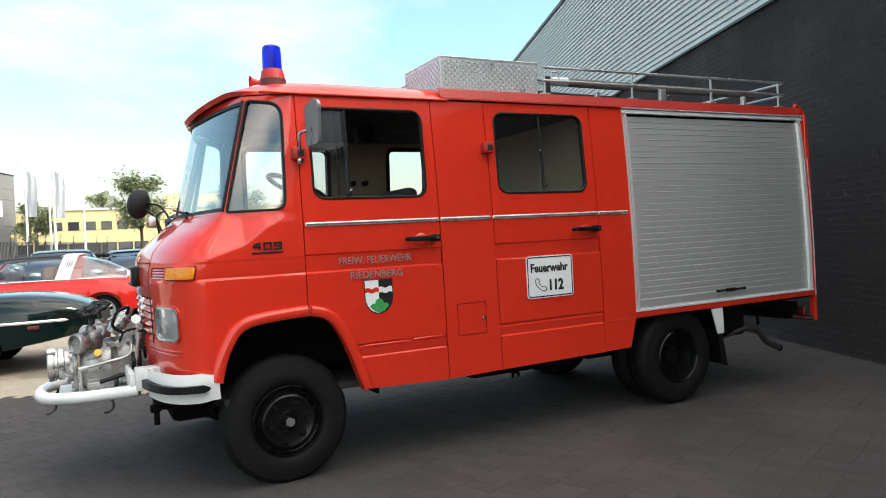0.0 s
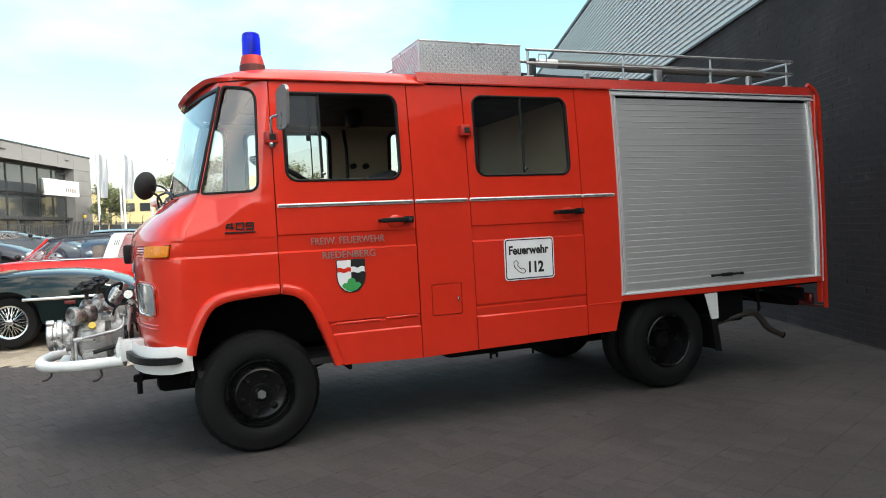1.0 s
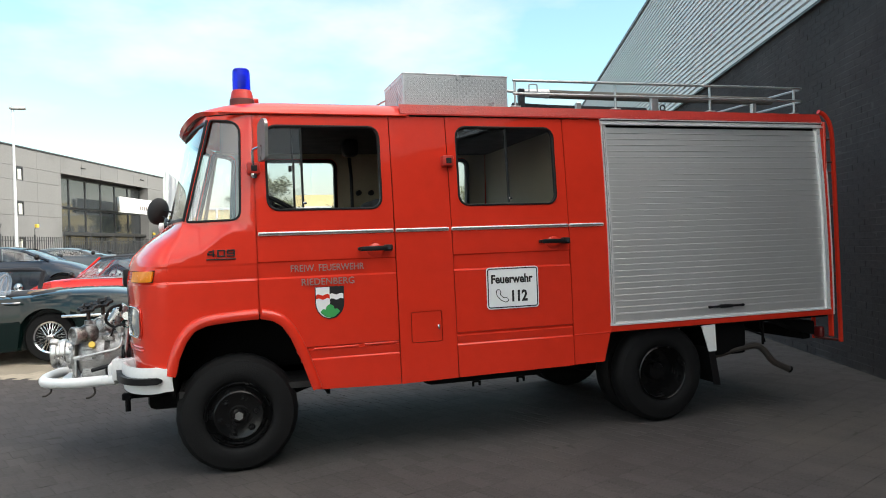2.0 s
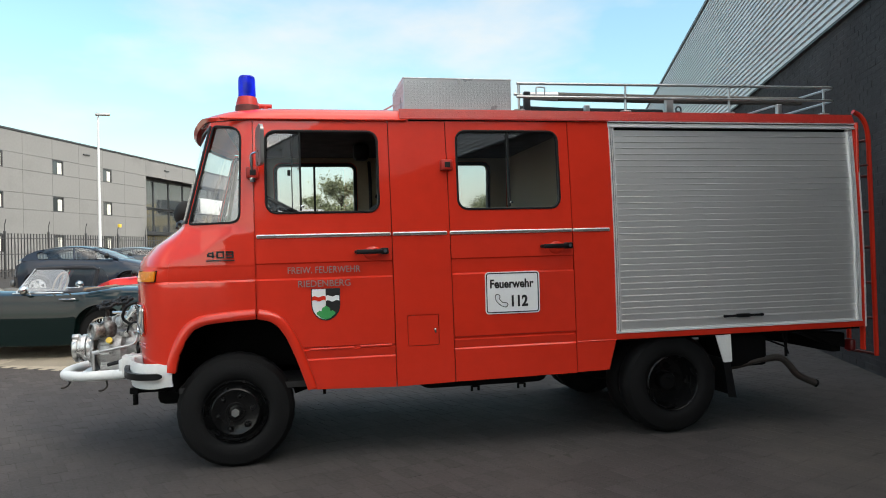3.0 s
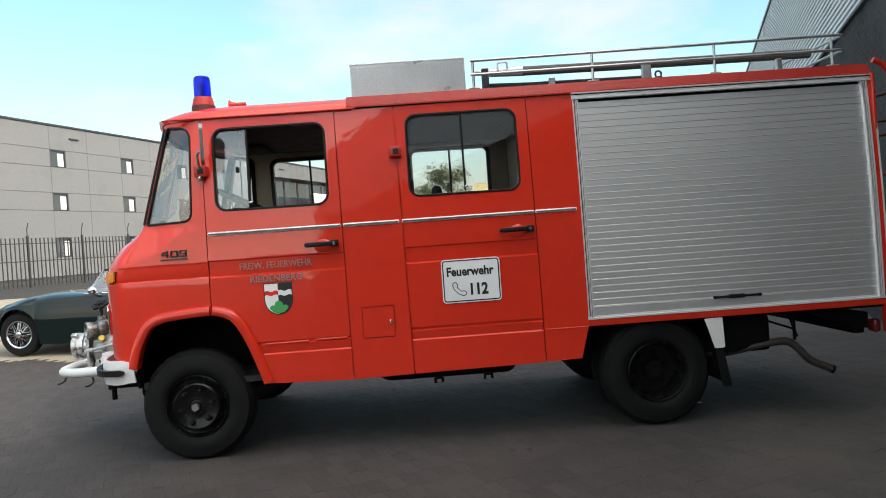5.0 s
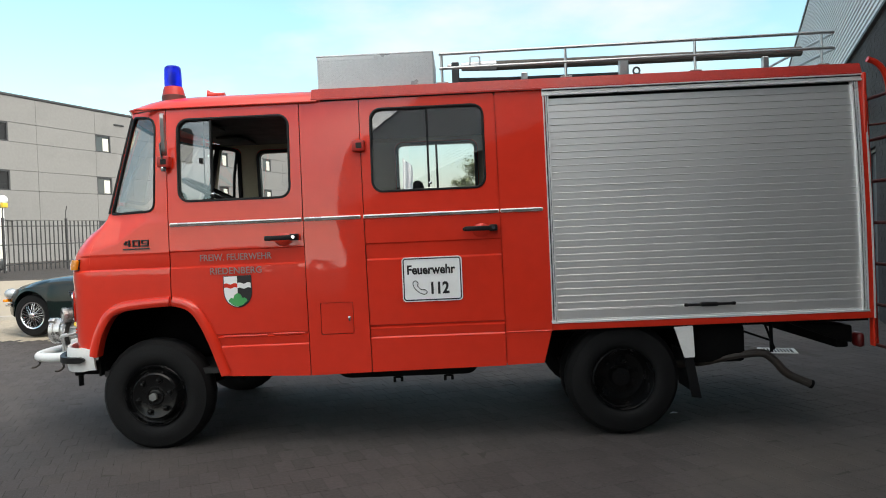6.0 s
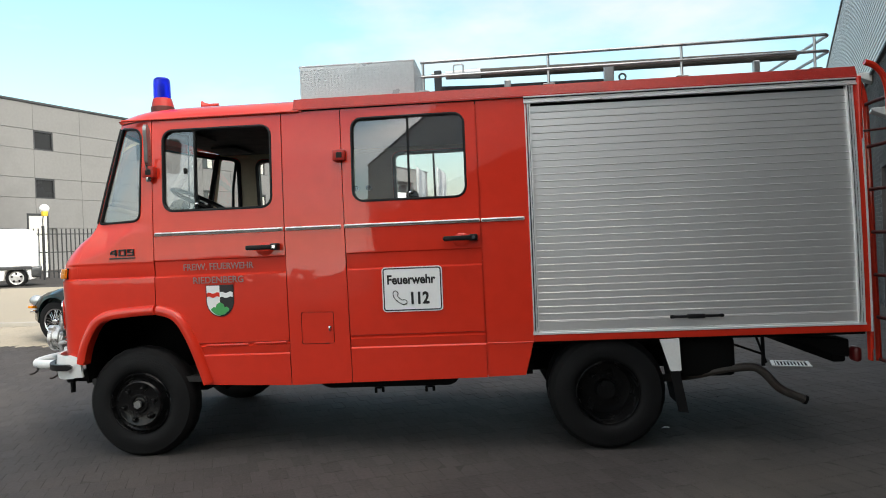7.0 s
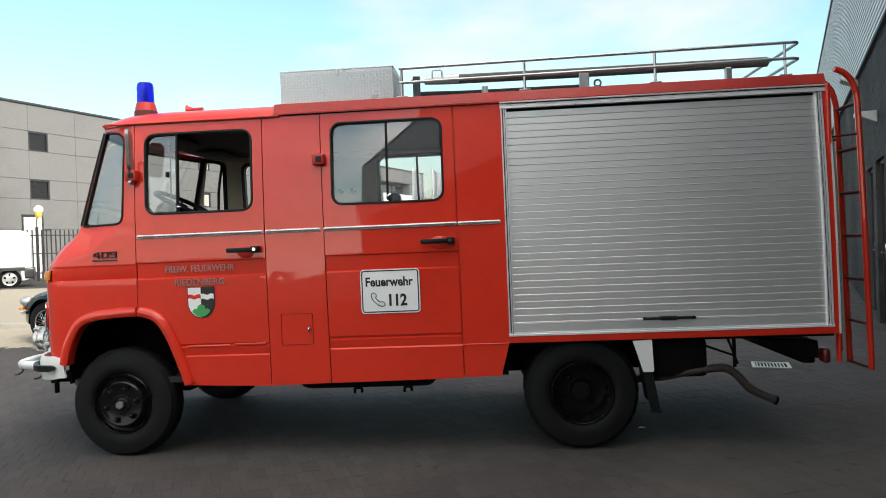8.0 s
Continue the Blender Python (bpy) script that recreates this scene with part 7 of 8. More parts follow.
def car_cabin(parent, rows, mat_glass, mat_roof, roof_from, roof_to, pillars, mat_pillar):
    """Glass house: rows of (x, base half width, base z, roof half width, roof z)."""
    bm = bmesh.new()
    rings = []
    for x, bw, bz, rw, rz in rows:
        rings.append([bm.verts.new(p) for p in ((x, -bw, bz), (x, -(bw * 0.35 + rw * 0.65), bz + (rz - bz) * 0.72), (x, -rw, rz - 0.015), (x, -rw * 0.8, rz), (x, 0, rz + 0.015), (x, rw * 0.8, rz), (x, rw, rz - 0.015), (x, bw * 0.35 + rw * 0.65, bz + (rz - bz) * 0.72), (x, bw, bz))])
    for a, b in zip(rings, rings[1:]):
        for k in range(8):
            bm.faces.new((a[k], a[k + 1], b[k + 1], b[k]))
    bm.faces.new(rings[0][::-1])
    bm.faces.new(rings[-1])
    bmesh.ops.recalc_face_normals(bm, faces=bm.faces[:])
    part("glasshouse", bm, mat_glass, parent, smooth=35)
    bm = bmesh.new()
    rr = [r for r in rows if roof_from <= r[0] <= roof_to]
    rings = []
    for x, bw, bz, rw, rz in rr:
        rings.append([bm.verts.new(p) for p in ((x, -rw * 1.03, rz - 0.075), (x, -rw * 1.01, rz - 0.008), (x, -rw * 0.82, rz + 0.010), (x, 0, rz + 0.026), (x, rw * 0.82, rz + 0.010), (x, rw * 1.01, rz - 0.008), (x, rw * 1.03, rz - 0.075))])
    for a, b in zip(rings, rings[1:]):
        for k in range(6):
            bm.faces.new((a[k], a[k + 1], b[k + 1], b[k]))
    bmesh.ops.recalc_face_normals(bm, faces=bm.faces[:])
    part("roof", bm, mat_roof, parent, smooth=40)
    for pts, r in pillars:
        for s in (-1, 1):
            bm = bmesh.new()
            tube(bm, [(x, s * y, z) for x, y, z in pts], r, 6)
            part("pillar", bm, mat_pillar, parent)


def place(x, y, rz, dz=0.0):
    return Matrix.Translation((x, y, gz(x, y) + dz)) @ Matrix.Rotation(radians(rz), 4, "Z")


# open green roadster
m = Matrix.Translation((-5.34, 6.84, 0.05)) @ Matrix.Rotation(radians(-8.3), 4, "Z")
ROADSTER = thing("roadster", m, "dark green open classic roadster with wire wheels", "car")
car_hull(ROADSTER, "body", M_CAR_GREEN, [(0.24, 0.30, 0.42, 0.56, 0.02), (0.33, 0.52, 0.36, 0.63, 0.05), (0.55, 0.70, 0.30, 0.72, 0.07), (0.95, 0.80, 0.22, 0.81, 0.08), (1.4, 0.82, 0.16, 0.86, 0.07), (2.0, 0.81, 0.15, 0.87, 0.04), (2.6, 0.81, 0.15, 0.86, 0.0), (3.0, 0.82, 0.17, 0.87, 0.02), (3.3, 0.83, 0.24, 0.89, 0.06), (3.8, 0.80, 0.32, 0.88, 0.06), (4.2, 0.72, 0.38, 0.83, 0.05), (4.48, 0.60, 0.44, 0.75, 0.03), (4.62, 0.46, 0.50, 0.66, 0.02)], (0.94, 3.22), 0.325)
for x, y in ((0.94, -1), (3.22, -1), (0.94, 1), (3.22, 1)):
    car_wheel(ROADSTER, x, y * 0.735, 0.325, 0.325, 0.205, y, "wire")
bm = bmesh.new()
sheet(bm, [(-0.60, 0.86), (0.60, 0.86), (0.52, 1.205), (-0.52, 1.205)], [], [-0.4, -0.2, 0, 0.2, 0.4], [1.0, 1.1], lambda u, v: (1.80 + (v - 0.86) * 0.85 + 0.55 * u * u, u, v), 0.0, outward=(-1, 0, 0))
p = part("windscreen", bm, M_GLASS, ROADSTER)
p.visible_shadow = False
bm = bmesh.new()
arc = lambda v, k: [(1.80 + (v - 0.86) * 0.85 + 0.55 * u * u, u, v) for u in np.linspace(-k, k, 11)]
tube(bm, arc(0.87, 0.60) + [], 0.014, 6)
tube(bm, arc(1.205, 0.52), 0.016, 6)
for s in (-1, 1):
    tube(bm, [(1.80 + 0.55 * 0.36, s * 0.60, 0.86), (1.80 + 0.29 + 0.55 * 0.27, s * 0.52, 1.205)], 0.020, 6)
part("screen_frame", bm, M_CHROME, ROADSTER)
for s in (-1, 1):
    bm = bmesh.new()
    sheet(bm, rpoly([(2.04, 0.90), (2.74, 0.90), (2.74, 1.10), (2.66, 1.20), (2.28, 1.20)], [0, 0.02, 0.08, 0.06, 0.02]), [], [], [], lambda u, v, s=s: (u, s * (0.70 - (v - 0.9) * 0.4), v), 0.004)
    part("door_window", bm, M_GLASS, ROADSTER)
    bm = bmesh.new()
    box(bm, 2.02, 2.70, s * 0.735 - 0.012, s * 0.735 + 0.012, 0.865, 0.892, 0.006)
    part("sill_trim", bm, M_CHROME, ROADSTER)
    bm = bmesh.new()
    tube(bm, [(2.68, s * 0.815, 0.79), (2.80, s * 0.84, 0.79), (2.90, s * 0.815, 0.79)], 0.012, 6)
    part("door_handle", bm, M_CHROME, ROADSTER)
    bm = bmesh.new()
    bmesh.ops.create_uvsphere(bm, u_segments=16, v_segments=10, radius=1, matrix=Matrix.Translation((2.22, s * 0.83, 0.93)) @ Matrix.Diagonal((0.06, 0.075, 0.06, 1)))
    tube(bm, [(2.23, s * 0.80, 0.92), (2.26, s * 0.72, 0.86)], 0.012, 6)
    part("wing_mirror", bm, M_CHROME, ROADSTER)
    bm = bmesh.new()
    tube(bm, [(0.22, s * 0.25, 0.47), (0.29, s * 0.50, 0.47), (0.44, s * 0.66, 0.48), (0.60, s * 0.74, 0.49)], 0.026, 8)
    part("front_bumper", bm, M_CHROME, ROADSTER)
    bm = bmesh.new()
    tube(bm, [(3.40, s * 0.822, 0.60), (3.80, s * 0.80, 0.60), (4.20, s * 0.70, 0.60), (4.50, s * 0.54, 0.59), (4.60, s * 0.25, 0.58)], 0.024, 8)
    part("rear_bumper", bm, M_CHROME, ROADSTER)
    bm = bmesh.new()
    box(bm, 3.86, 3.99, s * 0.782 - 0.012, s * 0.782 + 0.012, 0.515, 0.56, 0.006)
    part("reflector", bm, M_TAIL, ROADSTER)
    bm = bmesh.new()
    bmesh.ops.create_uvsphere(bm, u_segments=18, v_segments=12, radius=0.095, matrix=Matrix.Translation((0.46, s * 0.58, 0.655)) @ Matrix.Diagonal((1.2, 0.9, 0.9, 1)))
    part("headlight", bm, M_LENS, ROADSTER)
    bm = bmesh.new()
    box(bm, 0.33, 0.42, s * 0.58 - 0.05, s * 0.58 + 0.05, 0.53, 0.575, 0.015)
    part("indicator", bm, M_AMBER, ROADSTER)
bm = bmesh.new()
box(bm, 2.35, 3.06, -0.60, 0.60, 0.70, 0.895, 0.04)
part("cockpit", bm, M_SOFT_TOP, ROADSTER)
for s in (-1, 1):
    bm = bmesh.new()
    box(bm, 2.86, 2.98, s * 0.33 - 0.22, s * 0.33 + 0.22, 0.78, 0.93, 0.05, 3)
    part("seat", bm, M_TAN, ROADSTER)
bm = bmesh.new()
box(bm, 2.93, 3.30, -0.62, 0.62, 0.83, 0.915, 0.04, 3)
part("folded_hood", bm, M_SOFT_TOP, ROADSTER)
bm = bmesh.new()
tube(bm, [(2.24, -0.50, 1.205), (2.80, -0.54, 1.222), (3.04, -0.56, 1.215), (3.10, -0.57, 1.19), (3.06, -0.60, 0.96)], 0.028, 8)
part("hood_frame", bm, M_SOFT_TOP, ROADSTER)
bm = bmesh.new()
sw = Matrix.Translation((2.47, -0.33, 0.97)) @ Matrix.Rotation(radians(-72), 4, "Y")
tube(bm, [sw @ Vector((0.19 * math.cos(k * math.tau / 28), 0.19 * math.sin(k * math.tau / 28), 0)) for k in range(28)], 0.013, 6, closed=True)
tube(bm, [sw @ Vector((0.19, 0, 0)), sw @ Vector((-0.19, 0, 0))], 0.010, 6)
part("steering_wheel", bm, M_TAN, ROADSTER)

# red targa with a silver hoop
m = place(-3.69, 11.2, -8.0, -0.17)
TARGA = thing("targa_car", m, "red sports car with black targa roof and silver hoop", "car")
car_hull(TARGA, "body", M_CAR_RED, [(0.0, 0.55, 0.36, 0.56, 0.02), (0.12, 0.70, 0.28, 0.68, 0.02), (0.5, 0.80, 0.22, 0.85, 0.0), (1.1, 0.80, 0.22, 0.87, 0.02), (1.7, 0.80, 0.22, 0.86, 0.0), (2.7, 0.81, 0.22, 0.87, 0.0), (3.2, 0.83, 0.24, 0.86, 0.06), (3.7, 0.80, 0.28, 0.78, 0.06), (4.05, 0.70, 0.36, 0.68, 0.03), (4.16, 0.55, 0.42, 0.60, 0.0)], (0.90, 3.15), 0.285)
for x in (0.90, 3.15):
    for s in (-1, 1):
        car_wheel(TARGA, x, s * 0.72, 0.285, 0.285, 0.19, s, "disc")
car_cabin(TARGA, [(0.98, 0.66, 0.84, 0.60, 0.86), (1.42, 0.69, 0.85, 0.54, 1.265), (1.75, 0.70, 0.86, 0.53, 1.295), (2.1, 0.70, 0.86, 0.53, 1.305), (2.45, 0.70, 0.86, 0.53, 1.31), (2.75, 0.70, 0.86, 0.53, 1.285), (3.2, 0.67, 0.86, 0.46, 1.16), (3.75, 0.55, 0.82, 0.40, 0.86)], M_BLUE_GLASS, M_SOFT_TOP, 1.42, 2.5, [([(1.00, 0.67, 0.85), (1.43, 0.56, 1.27)], 0.020)], M_CAR_RED)
bm = bmesh.new()
path = [(-0.715, 0.86), (-0.66, 1.08), (-0.56, 1.27), (-0.42, 1.325), (0, 1.338), (0.42, 1.325), (0.56, 1.27), (0.66, 1.08), (0.715, 0.86)]
lo = [[bm.verts.new((x + (1.3 - z) * -0.34, y * k, z if k == 1 else z - 0.02)) for y, z in path] for x, k in ((2.52, 1), (2.75, 1), (2.75, 0.96), (2.52, 0.96))]
for a, b in zip(lo, lo[1:] + lo[:1]):
    for k in range(len(path) - 1):
        bm.faces.new((a[k], a[k + 1], b[k + 1], b[k]))
bmesh.ops.recalc_face_normals(bm, faces=bm.faces[:])
HOOP = part("roll_hoop", bm, M_ALU_EDGE, TARGA)
for s in (-1, 1):
    bm = bmesh.new()
    tube(bm, [(1.04, s * 0.712, 0.885), (1.46, s * 0.60, 1.215), (1.34, s * 0.715, 0.885)], 0.011, 6, closed=True)
    part("vent_window_frame", bm, M_CHROME, TARGA)
for k in range(3):
    bm = bmesh.new()
    box(bm, -0.006, 0.006, -0.008, 0.008, -0.06, 0.06, 0.002, 1, m=Matrix.Translation((2.58 + k * 0.035, -0.632, 1.15)) @ Matrix.Rotation(radians(18), 4, "Y") @ Matrix.Rotation(radians(-24), 4, "X"))
    part("vent_slot", bm, M_BLACK, HOOP)
bm = bmesh.new()
tube(bm, [(1.00, -0.705, 0.865), (2.4, -0.745, 0.876), (3.3, -0.70, 0.872), (3.75, -0.60, 0.84)], 0.012, 6)
part("belt_trim", bm, M_CHROME, TARGA)
bm = bmesh.new()
bmesh.ops.create_uvsphere(bm, u_segments=14, v_segments=8, radius=1, matrix=Matrix.Translation((0.98, -0.80, 0.95)) @ Matrix.Diagonal((0.05, 0.08, 0.06, 1)))
part("wing_mirror", bm, M_BLACK, TARGA)
for s in (-1, 1):
    bm = bmesh.new()
    box(bm, 2.15, 2.35, s * 0.33 - 0.2, s * 0.33 + 0.2, 0.75, 1.12, 0.06, 3)
    part("seat", bm, M_TAN, TARGA)


def hatchback(name, m, label, paint, L, H, W):
    c = thing(name, m, label, "car")
    k = L / 3.6
    car_hull(c, "body", paint, [(0.0, W * 0.62, 0.30, 0.52, 0.02), (0.15 * k, W * 0.88, 0.22, 0.64, 0.03), (0.6 * k, W * 0.98, 0.20, 0.80, 0.06), (1.05 * k, W, 0.20, 0.90, 0.05), (1.8 * k, W, 0.20, 0.93, 0.0), (2.8 * k, W, 0.20, 0.95, 0.0), (3.3 * k, W * 0.95, 0.24, 0.93, 0.0), (3.55 * k, W * 0.82, 0.30, 0.80, 0.0), (3.6 * k, W * 0.7, 0.36, 0.70, 0.0)], (0.68 * k, 2.95 * k), 0.29)
    for x in (0.68 * k, 2.95 * k):
        for s in (-1, 1):
            car_wheel(c, x, s * (W - 0.07), 0.29, 0.29, 0.19, s, "disc")
    w2 = W * 0.84
    roofline = [(0.98, 0.92), (1.30, H - 0.17), (1.62, H - 0.05), (1.95, H), (2.35, H), (2.70, H - 0.025), (3.00, H - 0.08), (3.26, H - 0.17), (3.46, 0.94)]
    rows = [(x * k, W * (0.88 if 1.2 < x < 3.1 else 0.84), 0.92, W * (0.70 if x < 2.8 else 0.70 - 0.16 * (x - 2.8)), z) for x, z in roofline]
    car_cabin(c, rows, M_BLUE_GLASS, paint, 1.62 * k, 3.27 * k, [([(1.0 * k, w2, 0.91), (1.30 * k, W * 0.74, H - 0.21), (1.62 * k, W * 0.72, H - 0.07)], 0.03), ([(2.05 * k, W * 0.885, 0.93), (2.12 * k, W * 0.72, H - 0.04)], 0.03)], paint)
    for s in (-1, 1):
        # painted rear quarter beside the tailgate
        bm = bmesh.new()
        sheet(bm, rpoly([(2.90 * k, 0.90), (3.36 * k, 0.90), (3.25 * k, H - 0.18), (3.02 * k, H - 0.085), (2.84 * k, H - 0.05), (3.02 * k, H - 0.16)], [0, 0.04, 0.04, 0, 0.01, 0.06]), [], [], [1.0, 1.1], lambda u, v, s=s: (u, s * (W * 0.895 - (v - 0.9) * (W * 0.20 / (H - 0.9))), v), 0.02, outward=(0, s, 0))
        part("rear_quarter", bm, paint, c)
        bm = bmesh.new()
        box(bm, 1.95 * k, 2.08 * k, s * W * 0.42 - 0.2, s * W * 0.42 + 0.2, 0.70, H - 0.10, 0.05, 3)
        part("seat", bm, M_SEAT, c)
    for s in (-1, 1):
        bm = bmesh.new()
        bmesh.ops.create_uvsphere(bm, u_segments=14, v_segments=8, radius=1, matrix=Matrix.Translation((1.2 * k, s * (W + 0.06), 1.0)) @ Matrix.Diagonal((0.06, 0.09, 0.065, 1)))
        part("wing_mirror", bm, M_BLACK, c)
        bm = bmesh.new()
        bmesh.ops.create_uvsphere(bm, u_segments=14, v_segments=8, radius=1, matrix=Matrix.Translation((0.16 * k, s * W * 0.70, 0.62)) @ Matrix.Diagonal((0.10, 0.12, 0.07, 1)))
        part("headlight", bm, M_LENS, c)
    for x, nm in ((-0.02, "front_bumper"), (3.55 * k, "rear_bumper")):
        bm = bmesh.new()
        box(bm, x, x + 0.12, -W * 0.8, W * 0.8, 0.30, 0.46, 0.05, 3)
        part(nm, bm, M_CAR_GREY, c)
    return c


hatchback("hatchback", place(-2.88, 13.9, 176), "dark navy small hatchback with a rounded roof, parked", M_CAR_NAVY, 3.3, 1.23, 0.81)
hatchback("grey_hatchback", place(-2.3, 19.2, 174), "dark grey family hatchback parked behind the row", M_CAR_GREY, 4.0, 1.15, 0.87)
hatchback("black_hatchback", place(-1.27, 13.4, 93), "black hatchback parked nose towards the red sports car", M_CAR_NAVY, 3.7, 1.15, 0.85)
hatchback("blue_hatchback", place(0.42, 13.5, 94), "dark blue low hatchback parked beside a black one", M_CAR_NAVY, 3.7, 1.09, 0.85)

# white delivery van
VAN = thing("delivery_van", place(-15.80, 14.8, 33), "white small delivery van parked by the fence", "van")
car_hull(VAN, "body", M_WHITE, [(0.0, 0.60, 0.32, 0.62, 0.02), (0.15, 0.80, 0.25, 0.75, 0.03), (0.6, 0.86, 0.22, 0.98, 0.04), (1.1, 0.86, 0.22, 1.10, 0.02), (1.75, 0.86, 0.22, 1.74, 0.03), (2.2, 0.86, 0.22, 1.80, 0.03), (3.9, 0.86, 0.22, 1.80, 0.03), (4.12, 0.82, 0.26, 1.74, 0.0), (4.18, 0.78, 0.32, 1.60, 0.0)], (0.8, 3.58), 0.30)
for x in (0.8, 3.58):
    for s in (-1, 1):
        car_wheel(VAN, x, s * 0.80, 0.30, 0.30, 0.20, s, "disc")
for s in (-1, 1):
    bm = bmesh.new()
    sheet(bm, rpoly([(1.25, 1.08), (2.1, 1.08), (2.1, 1.58), (1.72, 1.58)], 0.05), [], [], [], lambda u, v, s=s: (u, s * 0.868, v), 0.012)
    part("side_window", bm, M_FAR_GLASS, VAN)
    bm = bmesh.new()
    box(bm, 2.2, 4.0, s * 0.875 - 0.01, s * 0.875 + 0.01, 0.55, 0.66, 0.006)
    part("rubbing_strip", bm, M_CAR_GREY, VAN)
bm = bmesh.new()
box(bm, 3.98, 4.25, -0.875, 0.875, 0.30, 0.64, 0.05, 3)
part("rear_bumper", bm, M_CAR_GREY, VAN)

# ---- kerb, gully and pavings ----
bm = bmesh.new()
box(bm, -14.0, -5.35, 7.85, 8.0, -0.05, 0.19, 0.015)
kerb = obj("kerb", bm, M_KERB, smooth=30)
tag(kerb, "pale concrete kerb beside the light paving", "kerb", kind="structure")
bm = bmesh.new()
vs = [bm.verts.new(p) for p in ((-14, 8.0, 0.175), (-5.35, 8.0, 0.175), (-5.35, 15, 0.50), (-14, 15, 0.50))]
bm.faces.new(vs)
tag(obj("pavement", bm, M_LIGHT_PAVE, smooth=0), "sandy pavement behind the kerb", "pavement", kind="structure")

GM = Matrix.Translation((5.555, 3.06, 0.002)) @ Matrix.Rotation(radians(-16), 4, "Z") @ Matrix.Diagonal((0.86, 0.79, 1, 1))
gully = thing("drain_grate", GM, "pale slotted steel drain grate in the paving", "grate")
bm = bmesh.new()
for x0, x1, y0, y1 in ((-0.22, 0.22, -0.21, -0.17), (-0.22, 0.22, 0.17, 0.21), (-0.22, -0.18, -0.17, 0.17), (0.18, 0.22, -0.17, 0.17)):
    box(bm, x0, x1, y0, y1, -0.02, 0.008, 0.003, 1)
part("grate_frame", bm, M_GRATE, gully)
for k in range(9):
    bm = bmesh.new()
    box(bm, -0.165 + k * 0.038, -0.150 + k * 0.038, -0.17, 0.17, -0.02, 0.003, 0.002, 1)
    part("grate_bar", bm, M_GRATE, gully)

bm = bmesh.new()
box(bm, -0.18, 0.18, -0.17, 0.17, -0.03, -0.0015)
part("grate_pit", bm, M_UNDER, gully, smooth=0)

def slope(y):
    return Matrix.Rotation(math.atan(0.05) if 5.5 < y < 15.5 else 0.0, 4, "X")


# light brick paving in front of the parked cars
LP = thing("light_paving", None, "light sandy brick paving under the parked cars", "paving", kind="structure")
me = slab(0.104, 0.206, 0.02, 0.004)
spots = []
rot = Matrix.Rotation(radians(-31), 4, "Z")
rng = random.Random(7)
for i in range(-90, 70):
    for j in range(-10, 46):
        p = rot @ Vector((i * 0.108, j * 0.21 + (i % 2) * 0.105, 0)) + Vector((-4.0, 5.0, 0))
        if light_edge(p.x) < p.y < 8.6 and -9.2 < p.x < -0.4 and not (p.x < -5.3 and p.y > 7.8):
            spots.append(Matrix.Translation((p.x, p.y, gz(p.x, p.y) + 0.0035 + rng.uniform(-0.001, 0.001))) @ slope(p.y) @ rot)
joined("pavers", me, spots, M_LIGHT_PAVE, LP)
bm = bmesh.new()
ys = [0.0, 0.25, 0.5, 0.75, 1.0]
rows = []
for k in range(45):
    x = -9.2 + k * 0.2
    e = light_edge(x) + 0.06
    rows.append([bm.verts.new((x, e + (8.6 - e) * t, gz(x, e + (8.6 - e) * t) + 0.0005)) for t in ys])
for a, b in zip(rows, rows[1:]):
    for k in range(4):
        bm.faces.new((a[k], b[k], b[k + 1], a[k + 1]))
part("sand_bed", bm, M_SAND, LP, smooth=0)

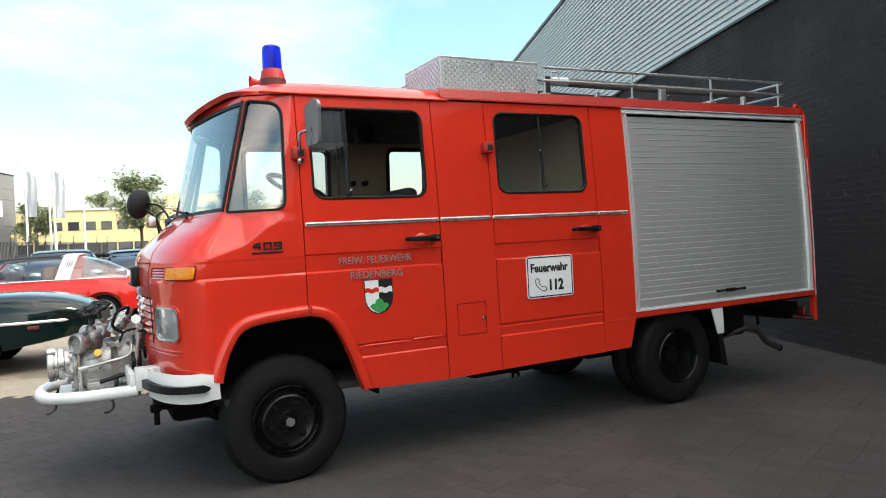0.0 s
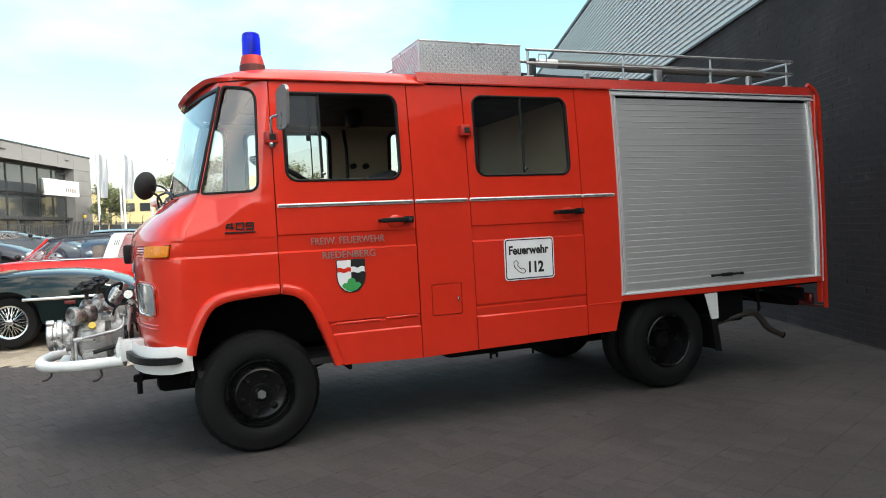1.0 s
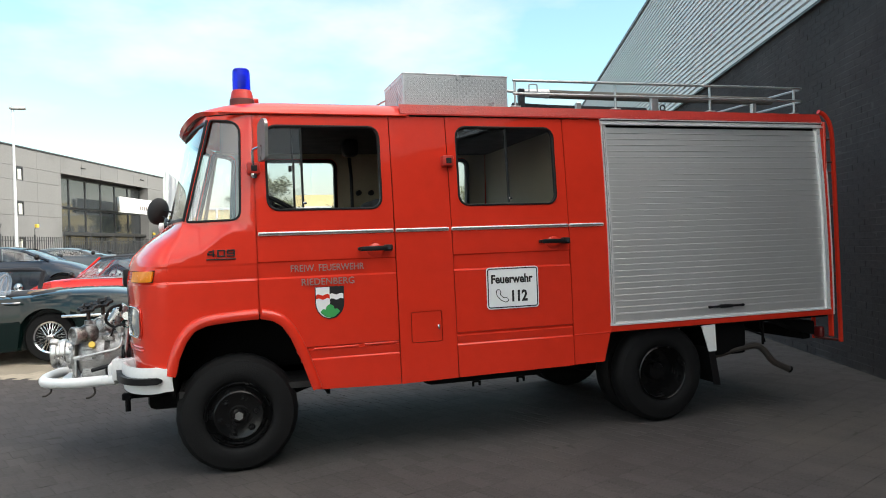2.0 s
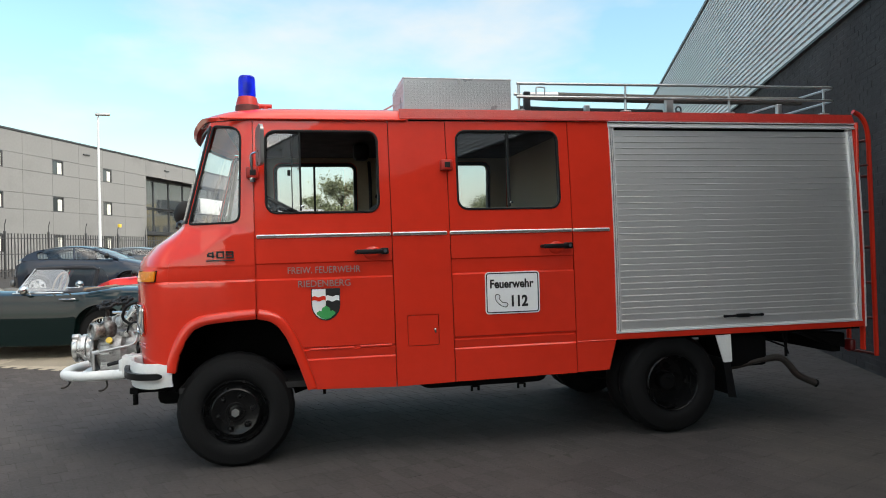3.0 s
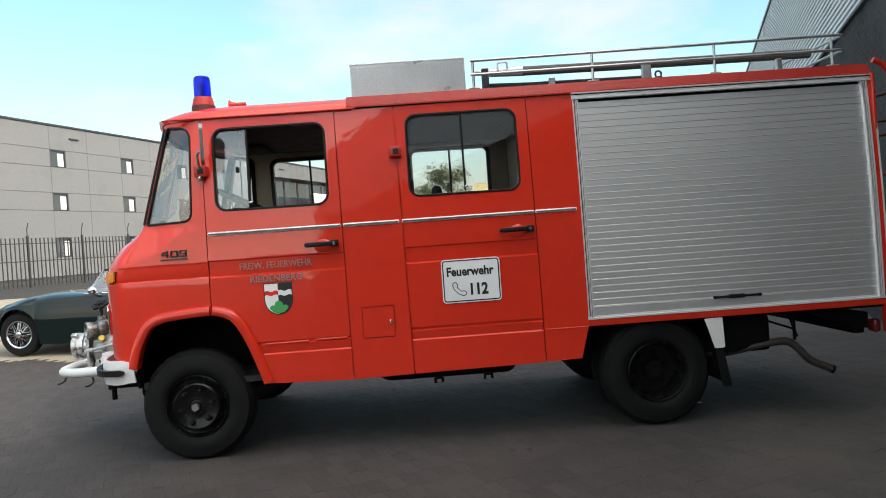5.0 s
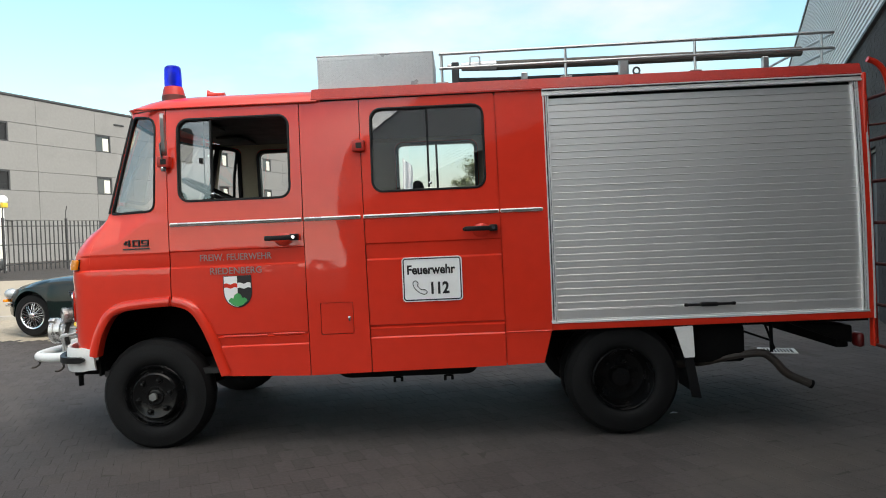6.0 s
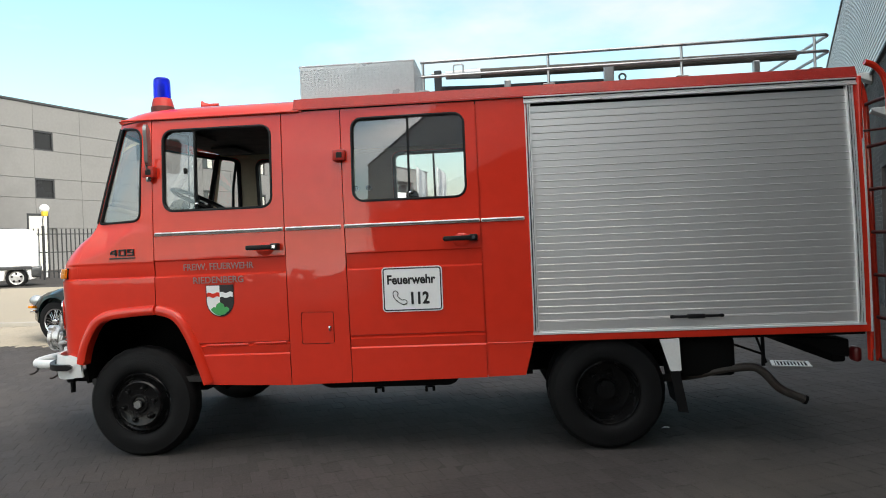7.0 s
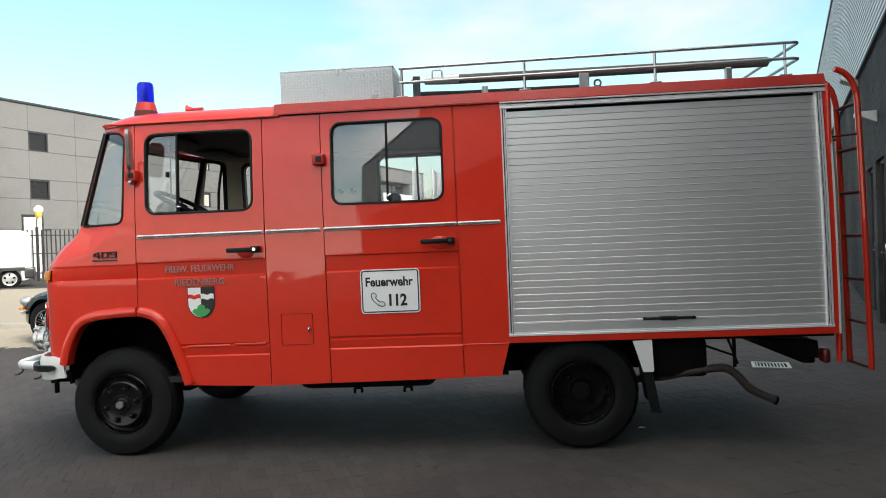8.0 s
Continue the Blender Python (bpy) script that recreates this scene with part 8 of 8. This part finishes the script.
# dark pavers of the yard
YARD = thing("yard_paving", None, "dark grey weathered concrete brick paving of the yard", "paving", kind="structure")
me = slab(0.1092, 0.2122, 0.022, 0.0016)
me.materials.append(M_PAVER)
rot = Matrix.Rotation(radians(22.7), 4, "Z")
near, rest = [], []
for i in range(-130, 130):
    for j in range(-60, 60):
        p = rot @ Vector((i * 0.112 + (j % 2) * 0.056, j * 0.215, 0)) + Vector((1.0, 1.0, 0))
        if -8.5 < p.x < 12 and -4.9 < p.y < 9.5 and wall_side(p.x, p.y) > 0.06 and not (p.y > light_edge(p.x) - 0.02 and p.x < -0.35) and not (p.x > 5.3 and abs((p - Vector((5.55, 3.03, 0))).x) < 0.26 and abs(p.y - 3.03) < 0.27):
            t = Matrix.Translation((p.x, p.y, gz(p.x, p.y) + rng.uniform(-0.0007, 0.0007))) @ slope(p.y) @ rot @ Euler((rng.gauss(0, 0.005), rng.gauss(0, 0.007), rng.gauss(0, 0.010))).to_matrix().to_4x4()
            (near if (-1.6 < p.x < 1.3 and -1.75 < p.y < -0.55 and len(near) < 300) else rest).append(t)
joined("pavers", me, rest, M_PAVER_ALL, YARD)
for t in near:
    o = new("paver", me)
    o.parent, o.matrix_basis = YARD, t

# bricks of the dark wall, in stretcher bond, standing a little proud of the joints
me = slab(0.209, 0.0625, 0.010, 0.0012)
me.materials.append(M_BRICK)
stand = Matrix.Rotation(radians(90), 4, "X")
near, rest = [], []
for r in range(56):
    z = 0.055 + r * 0.0715
    for k in range(-78, 14):
        a = k * 0.218 + (r % 2) * 0.109
        if any(d0 - 0.11 < a < d1 + 0.11 and z < h_ + 0.04 for d0, d1, h_ in ((-7.9, -6.95, 2.38), (-6.55, -5.55, 2.42))):
            continue
        t = Matrix.Translation((a, rng.uniform(-0.0010, 0.0010), z)) @ stand @ Euler((rng.gauss(0, 0.016), rng.gauss(0, 0.008), rng.gauss(0, 0.004))).to_matrix().to_4x4()
        (near if (-1.2 < a < 1.1 and 0.9 < z < 3.4 and len(near) < 300) else rest).append(t)
joined("bricks", me, rest, M_BRICK_ALL, WALL)
for t in near:
    o = new("brick", me)
    o.parent, o.matrix_basis = WALL, t


# scraps of paper on the paving
for x, y, r in ((3.697, 0.585, 20),):
    bm = bmesh.new()
    vs = [bm.verts.new((0.03 * math.cos(k * math.tau / 7) * (1 + 0.3 * (k % 2)), 0.014 * math.sin(k * math.tau / 7), 0.004 + 0.004 * (k % 3))) for k in range(7)]
    bm.faces.new(vs)
    bmesh.ops.solidify(bm, geom=bm.faces[:], thickness=0.002)
    s = obj("paper_scrap", bm, M_SIGN, smooth=0)
    s.matrix_basis = Matrix.Translation((x, y, 0.0)) @ Matrix.Rotation(radians(r), 4, "Z")
    tag(s, "tiny white crumpled paper scrap on the dark paving", "litter", group="scraps on the paving")
